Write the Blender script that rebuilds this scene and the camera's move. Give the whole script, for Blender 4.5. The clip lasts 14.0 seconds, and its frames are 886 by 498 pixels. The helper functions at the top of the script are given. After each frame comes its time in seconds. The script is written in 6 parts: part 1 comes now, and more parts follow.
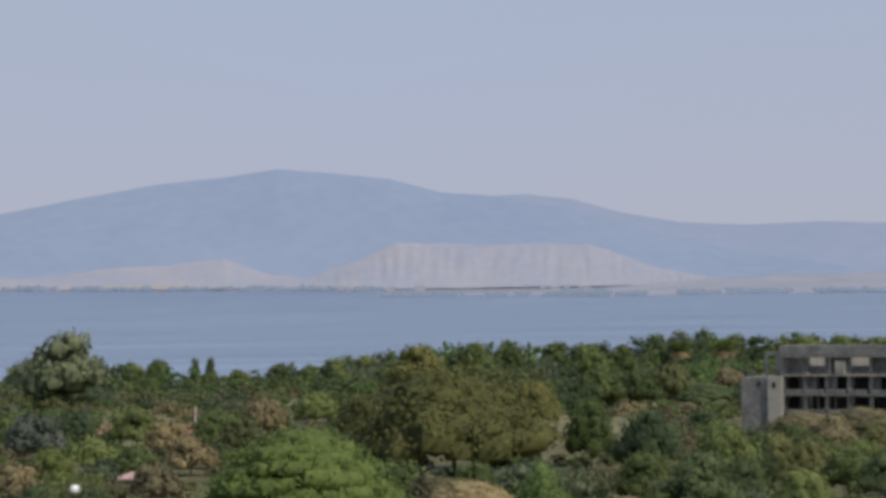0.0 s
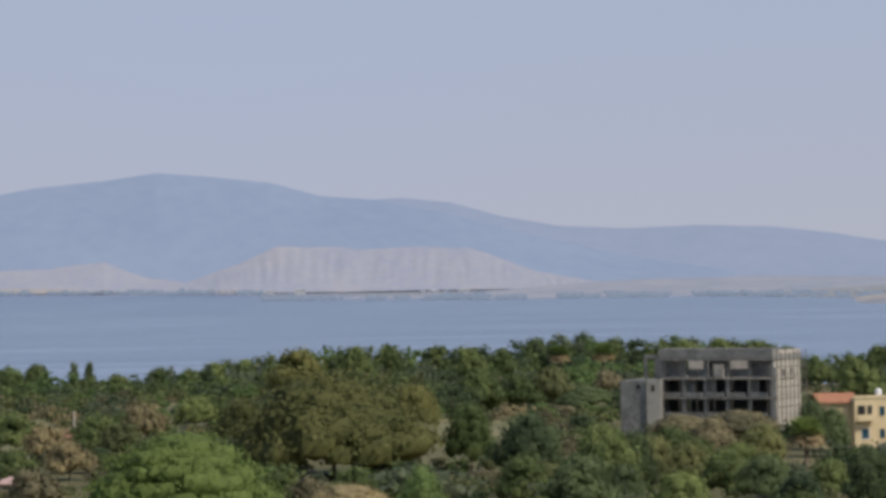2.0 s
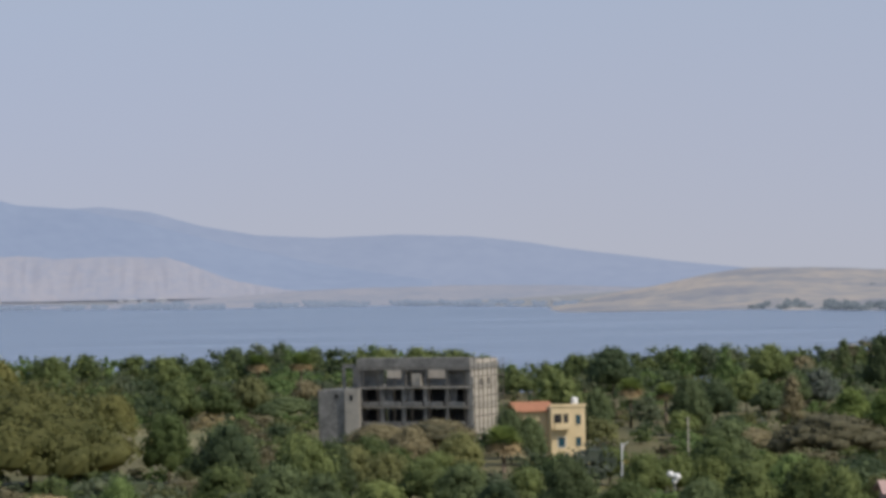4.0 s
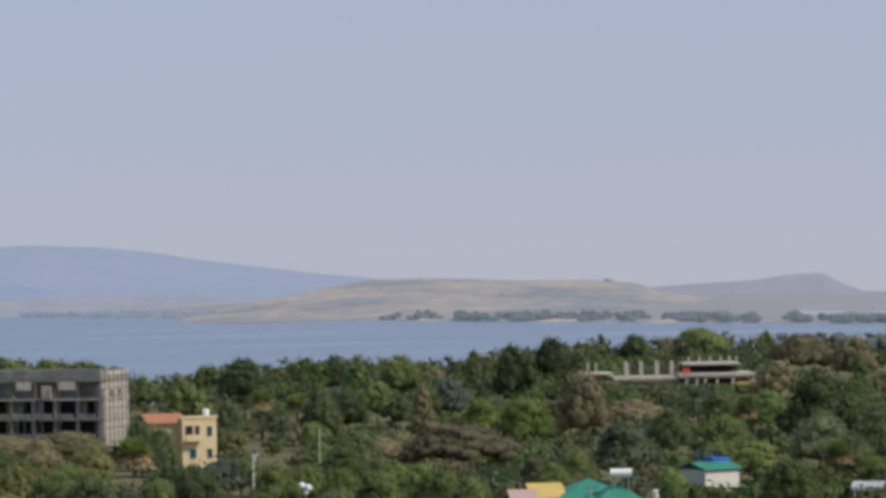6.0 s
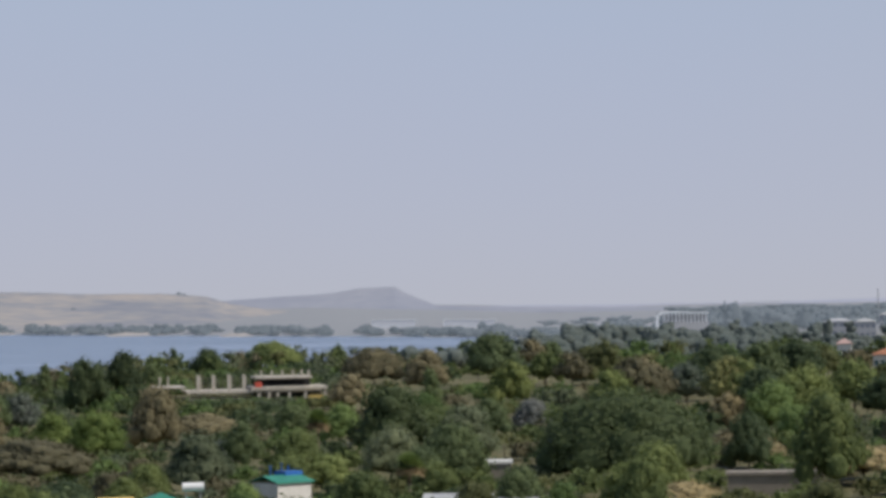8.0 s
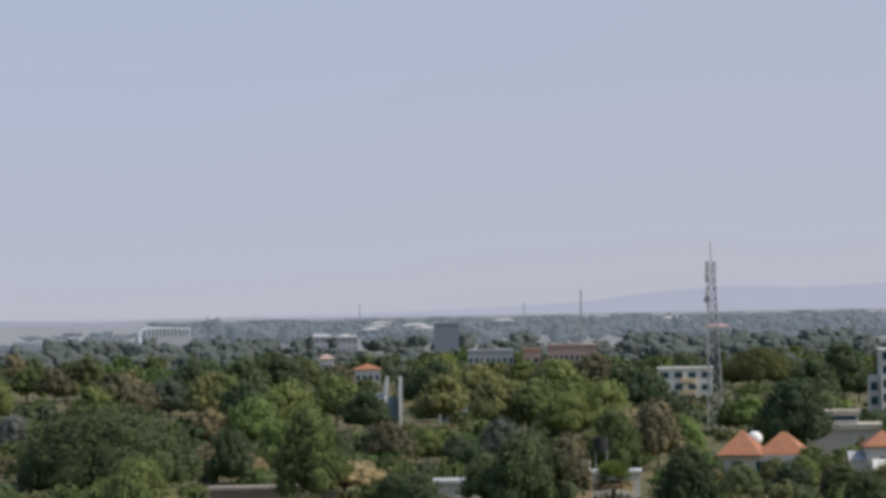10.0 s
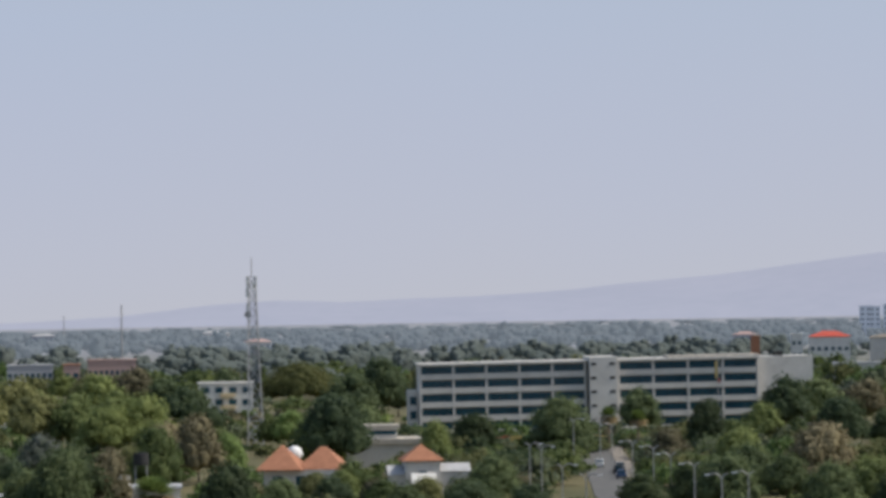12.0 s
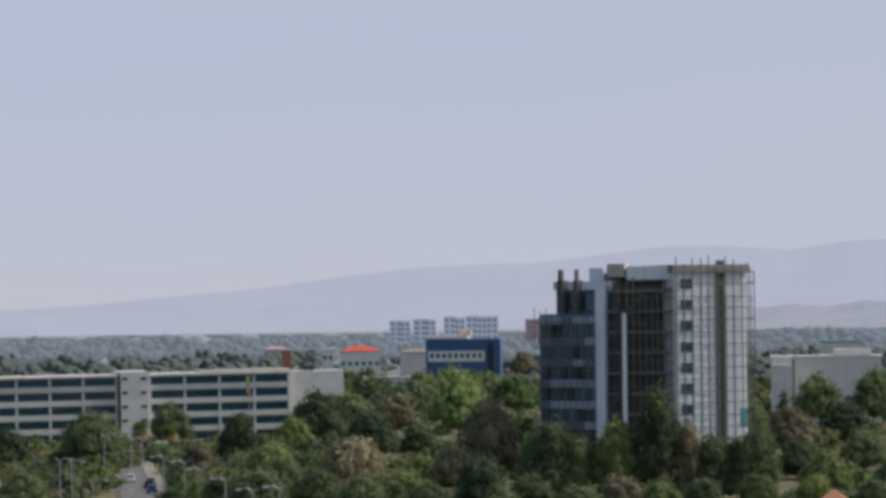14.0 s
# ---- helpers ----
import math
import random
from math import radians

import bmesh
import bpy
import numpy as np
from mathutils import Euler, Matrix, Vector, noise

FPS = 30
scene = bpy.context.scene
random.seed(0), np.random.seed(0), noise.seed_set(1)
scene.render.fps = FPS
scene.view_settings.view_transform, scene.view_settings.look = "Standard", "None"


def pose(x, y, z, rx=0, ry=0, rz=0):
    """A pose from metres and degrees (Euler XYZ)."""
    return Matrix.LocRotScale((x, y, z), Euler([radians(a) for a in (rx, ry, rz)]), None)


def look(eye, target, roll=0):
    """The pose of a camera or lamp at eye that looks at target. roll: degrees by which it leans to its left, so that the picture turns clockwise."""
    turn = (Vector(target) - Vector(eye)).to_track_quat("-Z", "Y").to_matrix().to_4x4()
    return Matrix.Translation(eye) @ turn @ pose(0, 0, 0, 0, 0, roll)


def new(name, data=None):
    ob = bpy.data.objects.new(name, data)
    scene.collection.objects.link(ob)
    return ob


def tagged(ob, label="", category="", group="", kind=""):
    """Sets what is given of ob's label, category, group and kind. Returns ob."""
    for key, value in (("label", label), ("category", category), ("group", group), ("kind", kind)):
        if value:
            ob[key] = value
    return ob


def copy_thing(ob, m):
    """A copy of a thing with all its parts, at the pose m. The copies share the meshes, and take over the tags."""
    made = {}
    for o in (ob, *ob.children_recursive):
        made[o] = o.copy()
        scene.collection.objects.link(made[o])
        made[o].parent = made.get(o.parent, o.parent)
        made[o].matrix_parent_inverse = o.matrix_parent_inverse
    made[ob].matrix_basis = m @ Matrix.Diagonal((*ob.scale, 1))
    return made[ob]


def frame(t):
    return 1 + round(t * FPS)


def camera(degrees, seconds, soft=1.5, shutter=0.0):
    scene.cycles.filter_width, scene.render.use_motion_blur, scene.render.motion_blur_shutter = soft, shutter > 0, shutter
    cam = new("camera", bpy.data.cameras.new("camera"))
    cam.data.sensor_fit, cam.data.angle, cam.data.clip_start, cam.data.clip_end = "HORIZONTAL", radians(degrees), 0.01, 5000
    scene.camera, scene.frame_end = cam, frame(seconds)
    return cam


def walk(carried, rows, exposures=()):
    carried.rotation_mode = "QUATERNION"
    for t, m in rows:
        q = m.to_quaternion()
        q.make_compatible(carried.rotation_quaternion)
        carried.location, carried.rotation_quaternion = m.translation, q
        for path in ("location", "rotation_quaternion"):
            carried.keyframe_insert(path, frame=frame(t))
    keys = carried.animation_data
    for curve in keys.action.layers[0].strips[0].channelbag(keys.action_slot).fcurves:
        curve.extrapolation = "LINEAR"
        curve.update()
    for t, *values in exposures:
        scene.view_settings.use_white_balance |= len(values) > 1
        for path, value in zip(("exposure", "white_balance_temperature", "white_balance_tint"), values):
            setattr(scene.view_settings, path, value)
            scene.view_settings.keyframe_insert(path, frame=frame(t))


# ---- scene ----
EYE = (0.0, 0.0, 32.0)
# seconds, tilt, lean, heading: a pan to the right from a roof terrace
PAN = [
    (0, 90.327, 0.927, -0.000),
    (0.5, 90.331, 0.941, -0.058),
    (1, 90.337, 0.954, -0.302),
    (1.5, 90.341, 0.966, -0.896),
    (2, 90.357, 0.976, -2.047),
    (4.3, 90.442, 1.004, -8.086),
    (4.5, 90.448, 1.005, -8.729),
    (5, 90.474, 1.006, -10.434),
    (5.5, 90.493, 1.004, -11.942),
    (6, 90.517, 1.002, -13.451),
    (6.5, 90.544, 0.996, -15.114),
    (7, 90.574, 0.989, -16.894),
    (7.5, 90.602, 0.979, -18.707),
    (8, 90.626, 0.966, -20.719),
    (8.5, 90.661, 0.952, -22.849),
    (9, 90.695, 0.932, -25.172),
    (9.2, 90.708, 0.924, -26.082),
    (11.3, 90.832, 0.826, -34.534),
    (11.5, 90.852, 0.815, -35.282),
    (12, 90.891, 0.785, -37.310),
    (12.5, 90.932, 0.754, -39.306),
    (13, 90.972, 0.720, -41.386),
    (13.5, 91.009, 0.686, -43.242),
    (14, 91.043, 0.650, -45.268),
]
cam = camera(15.0, 14.0, soft=3.7)
walk(cam, [(t, pose(*EYE, a, b, c)) for t, a, b, c in PAN], [(0, 0.0), (5, 0.03), (9, 0.09), (12.5, 0.20), (14, 0.22)])

# ---- world, sun ----
SUN_BEARING, SUN_HEIGHT = 130.0, 47.0
world = bpy.data.worlds.new("hazy_sky")
scene.world = world
world.use_nodes = True
wn, wl = world.node_tree.nodes, world.node_tree.links
wn.clear()
w_out = wn.new("ShaderNodeOutputWorld")
w_bg = wn.new("ShaderNodeBackground")
w_sky = wn.new("ShaderNodeTexSky")
w_sky.sky_type = "NISHITA"
w_sky.sun_disc = False
w_sky.sun_elevation = radians(SUN_HEIGHT)
w_sky.sun_rotation = radians(SUN_BEARING)
w_sky.air_density, w_sky.dust_density, w_sky.ozone_density = 1.4, 2.5, 2.0
w_co = wn.new("ShaderNodeTexCoord")
w_sep = wn.new("ShaderNodeSeparateXYZ")
w_map = wn.new("ShaderNodeMapRange")
w_map.inputs["From Min"].default_value, w_map.inputs["From Max"].default_value = 0.0, 0.30
w_map.inputs["To Min"].default_value, w_map.inputs["To Max"].default_value = 0.0, 1.0
w_map.interpolation_type = "SMOOTHSTEP"
w_low = wn.new("ShaderNodeMapRange")
w_low.inputs["From Min"].default_value, w_low.inputs["From Max"].default_value = -0.005, 0.085
w_noise = wn.new("ShaderNodeTexNoise")
w_noise.inputs["Scale"].default_value, w_noise.inputs["Detail"].default_value = 5.0, 2.0
w_nm = wn.new("ShaderNodeMath")
w_nm.operation = "MULTIPLY_ADD"
w_nm.inputs[1].default_value, w_nm.inputs[2].default_value = 0.5, -0.25
w_add = wn.new("ShaderNodeMath")
w_add.operation = "ADD"
w_add.use_clamp = True
w_haze = wn.new("ShaderNodeMix")
w_haze.data_type = "RGBA"
w_haze.inputs[6].default_value = (4.60, 4.78, 5.58, 1)
w_haze.inputs[7].default_value = (4.25, 4.95, 6.82, 1)
w_mix = wn.new("ShaderNodeMix")
w_mix.data_type = "RGBA"
wl.new(w_co.outputs["Generated"], w_sep.inputs[0])
wl.new(w_sep.outputs["Z"], w_map.inputs["Value"])
wl.new(w_sep.outputs["Z"], w_low.inputs["Value"])
wl.new(w_co.outputs["Generated"], w_noise.inputs["Vector"])
wl.new(w_noise.outputs[0], w_nm.inputs[0])
wl.new(w_low.outputs[0], w_add.inputs[0])
wl.new(w_nm.outputs[0], w_add.inputs[1])
wl.new(w_add.outputs[0], w_haze.inputs[0])
wl.new(w_map.outputs[0], w_mix.inputs[0])
wl.new(w_haze.outputs[2], w_mix.inputs[6])
wl.new(w_sky.outputs[0], w_mix.inputs[7])
w_east = wn.new("ShaderNodeMapRange")
w_east.inputs["From Min"].default_value, w_east.inputs["From Max"].default_value = 0.25, 0.8
w_warm = wn.new("ShaderNodeMix")
w_warm.data_type = "RGBA"
w_warm.inputs[6].default_value, w_warm.inputs[7].default_value = (1, 1, 1, 1), (1.02, 1.0, 0.955, 1)
w_mul = wn.new("ShaderNodeMix")
w_mul.data_type, w_mul.blend_type = "RGBA", "MULTIPLY"
w_mul.inputs[0].default_value = 1.0
wl.new(w_sep.outputs["X"], w_east.inputs["Value"])
wl.new(w_east.outputs[0], w_warm.inputs[0])
wl.new(w_mix.outputs[2], w_mul.inputs[6])
wl.new(w_warm.outputs[2], w_mul.inputs[7])
wl.new(w_mul.outputs[2], w_bg.inputs[0])
w_bg.inputs[1].default_value = 0.095
wl.new(w_bg.outputs[0], w_out.inputs[0])
sun_data = bpy.data.lights.new("sun", "SUN")
sun_data.energy, sun_data.angle, sun_data.color = 2.9, radians(1.0), (1.0, 0.94, 0.84)
sun = new("sun", sun_data)
sb, sh = radians(SUN_BEARING), radians(SUN_HEIGHT)
sun.matrix_world = look((math.sin(sb) * math.cos(sh) * 900, math.cos(sb) * math.cos(sh) * 900, math.sin(sh) * 900), (0, 0, 0))


# ---- materials ----
def ramp_mat(name, dark, light, scale=1.0, rough=0.85, detail=5.0, fine=6.0, bump=0.3, metal=0.0, island=0.0, per_object=0.0, through_light=0.0, glow=0.0, spec=0.3, bands=1.0):
    """A surface of two tones, mottled at two scales in metres, with fine relief."""
    m = bpy.data.materials.new(name)
    m.use_nodes = True
    n, l = m.node_tree.nodes, m.node_tree.links
    b = n["Principled BSDF"]
    co = n.new("ShaderNodeTexCoord")
    big = n.new("ShaderNodeTexNoise")
    big.inputs["Scale"].default_value, big.inputs["Detail"].default_value = scale, detail
    small = n.new("ShaderNodeTexNoise")
    small.inputs["Scale"].default_value, small.inputs["Detail"].default_value = scale * fine, 3.0
    mixf = n.new("ShaderNodeMath")
    mixf.operation = "MULTIPLY_ADD"
    mixf.inputs[1].default_value, mixf.inputs[2].default_value = 0.45, 0.0
    add = n.new("ShaderNodeMath")
    add.operation = "MULTIPLY_ADD"
    add.inputs[1].default_value = 0.55
    geo = n.new("ShaderNodeNewGeometry")
    info = n.new("ShaderNodeObjectInfo")
    isl = n.new("ShaderNodeMath")
    isl.operation = "MULTIPLY_ADD"
    isl.inputs[1].default_value = island
    obr = n.new("ShaderNodeMath")
    obr.operation = "MULTIPLY_ADD"
    obr.inputs[1].default_value = per_object
    off = n.new("ShaderNodeMath")
    off.operation = "ADD"
    off.inputs[1].default_value = -0.5 * (island + per_object)
    ramp = n.new("ShaderNodeValToRGB")
    ramp.color_ramp.elements[0].position, ramp.color_ramp.elements[1].position = 0.3, 0.72
    ramp.color_ramp.elements[0].color, ramp.color_ramp.elements[1].color = (*dark, 1), (*light, 1)
    squeeze = n.new("ShaderNodeMapping")
    squeeze.inputs["Scale"].default_value = (1, 1, bands)
    l.new(co.outputs["Object"], squeeze.inputs[0])
    l.new(squeeze.outputs[0], big.inputs["Vector"])
    l.new(squeeze.outputs[0], small.inputs["Vector"])
    l.new(small.outputs[0], mixf.inputs[0])
    l.new(big.outputs[0], add.inputs[0])
    l.new(mixf.outputs[0], add.inputs[2])
    l.new(geo.outputs["Random Per Island"], isl.inputs[0])
    l.new(add.outputs[0], isl.inputs[2])
    l.new(info.outputs["Random"], obr.inputs[0])
    l.new(isl.outputs[0], obr.inputs[2])
    l.new(obr.outputs[0], off.inputs[0])
    l.new(off.outputs[0], ramp.inputs[0])
    l.new(ramp.outputs[0], b.inputs["Base Color"])
    b.inputs["Roughness"].default_value, b.inputs["Metallic"].default_value = rough, metal
    b.inputs["Specular IOR Level"].default_value = spec
    if bump:
        bp = n.new("ShaderNodeBump")
        bp.inputs["Strength"].default_value, bp.inputs["Distance"].default_value = bump, 0.05
        l.new(small.outputs[0], bp.inputs["Height"])
        l.new(bp.outputs[0], b.inputs["Normal"])
    out = n["Material Output"]
    if through_light:
        tr = n.new("ShaderNodeBsdfTranslucent")
        ms = n.new("ShaderNodeMixShader")
        ms.inputs[0].default_value = through_light
        l.new(ramp.outputs[0], tr.inputs[0])
        l.new(b.outputs[0], ms.inputs[1])
        l.new(tr.outputs[0], ms.inputs[2])
        l.new(ms.outputs[0], out.inputs[0])
    # emission mixed in to imitate air haze over distant surfaces
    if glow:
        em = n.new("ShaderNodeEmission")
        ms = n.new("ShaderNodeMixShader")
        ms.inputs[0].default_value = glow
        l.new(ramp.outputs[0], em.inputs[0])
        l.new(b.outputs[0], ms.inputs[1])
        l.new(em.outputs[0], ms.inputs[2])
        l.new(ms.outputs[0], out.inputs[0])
    return m


def leaf_mat(name, dark, light, through_light=0.4):
    return ramp_mat(name, dark, light, scale=0.085, rough=0.7, fine=5.0, bump=0.0, island=0.13, per_object=0.42, through_light=through_light, spec=0.2)


LEAF = {
    "green": leaf_mat("leaf_green", (0.092, 0.125, 0.049), (0.252, 0.295, 0.105)),
    "deep": leaf_mat("leaf_deep", (0.064, 0.093, 0.05), (0.164, 0.206, 0.092)),
    "bright": leaf_mat("leaf_bright", (0.104, 0.161, 0.057), (0.244, 0.323, 0.112)),
    "olive": leaf_mat("leaf_olive", (0.12, 0.134, 0.059), (0.263, 0.264, 0.109)),
    "dark": leaf_mat("leaf_dark", (0.046, 0.066, 0.034), (0.116, 0.15, 0.066)),
    "ochre": leaf_mat("leaf_ochre", (0.095, 0.106, 0.04), (0.22, 0.215, 0.077)),
    "fern": leaf_mat("leaf_fern", (0.075, 0.117, 0.034), (0.198, 0.259, 0.074)),
    "yellow": leaf_mat("leaf_yellow", (0.096, 0.133, 0.048), (0.243, 0.271, 0.089)),
    "brown": leaf_mat("leaf_brown", (0.096, 0.09, 0.053), (0.226, 0.193, 0.11), 0.1),
    "straw": leaf_mat("leaf_straw", (0.18, 0.15, 0.08), (0.373, 0.298, 0.155), 0.1),
    "grey": leaf_mat("leaf_grey", (0.112, 0.138, 0.085), (0.237, 0.266, 0.153)),
    "lilac": leaf_mat("leaf_lilac", (0.104, 0.131, 0.094), (0.232, 0.237, 0.232)),
    "palm": leaf_mat("leaf_palm", (0.121, 0.173, 0.05), (0.312, 0.372, 0.118)),
    "dead": leaf_mat("leaf_dead", (0.250, 0.190, 0.105), (0.430, 0.330, 0.190), 0.1),
    # air haze put into these colours; distant and farther also glow for it
    "distant": ramp_mat("leaf_distant_hazed", (0.220, 0.272, 0.365), (0.268, 0.315, 0.405), scale=0.012, rough=0.9, bump=0.0, island=0.15, glow=0.85, spec=0.0),
    "far": ramp_mat("leaf_far_hazed", (0.125, 0.155, 0.150), (0.190, 0.215, 0.195), scale=0.02, rough=0.8, bump=0.0, island=0.12, through_light=0.3, spec=0.1),
    "farther": ramp_mat("leaf_farther_hazed", (0.148, 0.180, 0.212), (0.200, 0.228, 0.258), scale=0.012, rough=0.9, bump=0.0, island=0.1, glow=0.55, spec=0.0),
}
BARK = ramp_mat("bark", (0.10, 0.075, 0.055), (0.24, 0.19, 0.14), scale=1.5, bump=0.8)
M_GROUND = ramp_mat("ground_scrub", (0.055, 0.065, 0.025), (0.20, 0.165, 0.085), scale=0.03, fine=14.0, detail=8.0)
# pales with distance from the eye: air haze painted into the ground colour
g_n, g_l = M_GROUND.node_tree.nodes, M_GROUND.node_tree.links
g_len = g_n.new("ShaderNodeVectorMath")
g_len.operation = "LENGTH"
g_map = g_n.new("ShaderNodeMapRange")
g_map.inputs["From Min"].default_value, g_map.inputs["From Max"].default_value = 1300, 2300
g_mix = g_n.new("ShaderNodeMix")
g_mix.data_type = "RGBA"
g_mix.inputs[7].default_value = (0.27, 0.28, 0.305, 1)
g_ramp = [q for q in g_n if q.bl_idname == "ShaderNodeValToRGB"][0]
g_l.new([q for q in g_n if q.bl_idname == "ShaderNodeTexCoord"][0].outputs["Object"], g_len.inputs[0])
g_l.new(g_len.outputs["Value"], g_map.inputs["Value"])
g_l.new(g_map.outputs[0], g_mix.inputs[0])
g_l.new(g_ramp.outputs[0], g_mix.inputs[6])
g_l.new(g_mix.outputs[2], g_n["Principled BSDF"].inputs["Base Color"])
M_EARTH = ramp_mat("red_earth", (0.20, 0.10, 0.055), (0.36, 0.20, 0.12), scale=0.25)
M_GRASS = ramp_mat("dry_grass", (0.085, 0.105, 0.038), (0.27, 0.225, 0.13), scale=0.10, fine=7.0, detail=8.0)
M_ASPHALT = ramp_mat("asphalt", (0.10, 0.10, 0.10), (0.17, 0.165, 0.16), scale=0.3)
M_PAVING = ramp_mat("paving", (0.20, 0.175, 0.15), (0.33, 0.29, 0.245), scale=0.5)
# on the unfinished building these two also stand for shaded and sunlit faces
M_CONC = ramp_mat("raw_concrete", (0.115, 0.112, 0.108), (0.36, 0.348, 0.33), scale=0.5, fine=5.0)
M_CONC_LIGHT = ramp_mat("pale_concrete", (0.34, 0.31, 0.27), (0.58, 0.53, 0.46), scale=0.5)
# near black: painted shade of interiors, also tyres, tanks and dark paint
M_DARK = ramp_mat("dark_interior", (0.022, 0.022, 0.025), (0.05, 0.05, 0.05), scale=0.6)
M_DARKWALL = ramp_mat("dark_concrete", (0.075, 0.072, 0.068), (0.15, 0.145, 0.135), scale=0.4)
M_WOOD = ramp_mat("scaffold_wood", (0.095, 0.086, 0.075), (0.20, 0.182, 0.16), scale=1.2)
M_STEEL = ramp_mat("galvanised_steel", (0.26, 0.26, 0.27), (0.46, 0.46, 0.46), scale=2.0, rough=0.5, metal=0.4)
M_WHITE = ramp_mat("white_paint", (0.55, 0.54, 0.52), (0.80, 0.79, 0.76), scale=0.4)
M_OFFWHITE = ramp_mat("weathered_render", (0.52, 0.50, 0.475), (0.73, 0.705, 0.67), scale=0.3, fine=8.0)
M_CREAM = ramp_mat("cream_render", (0.60, 0.47, 0.28), (0.76, 0.62, 0.40), scale=0.4)
M_TILE = ramp_mat("clay_tile", (0.28, 0.125, 0.075), (0.47, 0.22, 0.13), scale=0.8, fine=7.0)
M_RED = ramp_mat("red_sheet", (0.42, 0.07, 0.05), (0.62, 0.13, 0.09), scale=0.5)
M_PINK = ramp_mat("pink_render", (0.40, 0.27, 0.25), (0.52, 0.37, 0.34), scale=0.3)
M_GREENROOF = ramp_mat("green_sheet", (0.030, 0.17, 0.125), (0.06, 0.29, 0.21), scale=0.4, rough=0.45)
M_YELLOW = ramp_mat("yellow_sheet", (0.48, 0.34, 0.10), (0.66, 0.48, 0.18), scale=0.4, rough=0.5)
M_BLUE = ramp_mat("blue_cladding", (0.030, 0.075, 0.170), (0.060, 0.120, 0.250), scale=0.3, rough=0.4)
M_BRIGHTBLUE = ramp_mat("blue_tarpaulin", (0.02, 0.10, 0.36), (0.05, 0.18, 0.52), scale=0.6, rough=0.5)
M_TEAL = ramp_mat("teal_net", (0.07, 0.26, 0.32), (0.16, 0.42, 0.48), scale=0.6)
M_GLASS = ramp_mat("tinted_glass", (0.014, 0.052, 0.078), (0.036, 0.100, 0.138), scale=0.3, rough=0.12, bump=0.0, spec=0.6)
M_PANEL = ramp_mat("wrapped_panel", (0.66, 0.69, 0.74), (0.83, 0.85, 0.89), scale=0.5, rough=0.35)
M_PANEL_BLUE = ramp_mat("blue_grey_panel", (0.070, 0.105, 0.155), (0.165, 0.215, 0.285), scale=0.5, rough=0.3)
# air haze put into the base colours of distant walls and windows
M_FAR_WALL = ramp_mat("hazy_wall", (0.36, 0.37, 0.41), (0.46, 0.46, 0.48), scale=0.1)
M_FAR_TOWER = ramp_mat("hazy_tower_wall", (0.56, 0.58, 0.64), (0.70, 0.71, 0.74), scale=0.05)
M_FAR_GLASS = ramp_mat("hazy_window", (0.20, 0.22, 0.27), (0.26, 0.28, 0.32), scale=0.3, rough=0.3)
M_SPANDREL = ramp_mat("reflective_panel", (0.22, 0.28, 0.36), (0.42, 0.48, 0.57), scale=0.5, rough=0.25)
M_PLASTIC = ramp_mat("white_tank", (0.72, 0.72, 0.72), (0.84, 0.84, 0.83), scale=1.0, rough=0.4, bump=0.0)
M_GREYSHEET = ramp_mat("grey_sheet_roof", (0.36, 0.36, 0.37), (0.56, 0.56, 0.56), scale=0.4, rough=0.5)
# far land and its sand: air haze painted into colour and glow
M_HAZE_BLUE = ramp_mat("hazed_mountain", (0.252, 0.310, 0.446), (0.300, 0.358, 0.493), scale=0.004, fine=9.0, detail=7.0, bump=0.0, glow=0.8)
M_HAZE_RIDGE = ramp_mat("hazed_ridge", (0.268, 0.320, 0.448), (0.314, 0.362, 0.488), scale=0.004, fine=9.0, detail=7.0, bump=0.0, glow=0.8)
M_HAZE_PALE = ramp_mat("hazed_scarp", (0.305, 0.335, 0.435), (0.405, 0.390, 0.440), scale=0.012, fine=7.0, detail=7.0, bump=0.0, glow=0.7)
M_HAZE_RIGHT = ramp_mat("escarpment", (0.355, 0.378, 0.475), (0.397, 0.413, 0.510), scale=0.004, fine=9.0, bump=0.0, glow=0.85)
M_HAZE_OLIVE = ramp_mat("hazed_pasture", (0.225, 0.240, 0.295), (0.425, 0.375, 0.350), scale=0.009, fine=6.0, detail=9.0, bump=0.0, glow=0.6, bands=9.0)
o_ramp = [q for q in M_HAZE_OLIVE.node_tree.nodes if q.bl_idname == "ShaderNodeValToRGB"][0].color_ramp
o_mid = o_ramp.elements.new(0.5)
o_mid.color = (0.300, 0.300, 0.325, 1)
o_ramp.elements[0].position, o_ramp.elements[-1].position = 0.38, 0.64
M_BEACH = ramp_mat("hazed_beach", (0.33, 0.32, 0.34), (0.44, 0.40, 0.37), scale=0.03, bump=0.0, glow=0.6)
M_HAZE_SHELF = ramp_mat("hazed_fields", (0.250, 0.290, 0.380), (0.385, 0.372, 0.420), scale=0.012, fine=6.0, detail=8.0, bump=0.0, glow=0.65, bands=12.0)
M_HAZE_CONE = ramp_mat("hazed_cone", (0.265, 0.285, 0.36), (0.34, 0.35, 0.41), scale=0.008, fine=8.0, bump=0.0, glow=0.7)

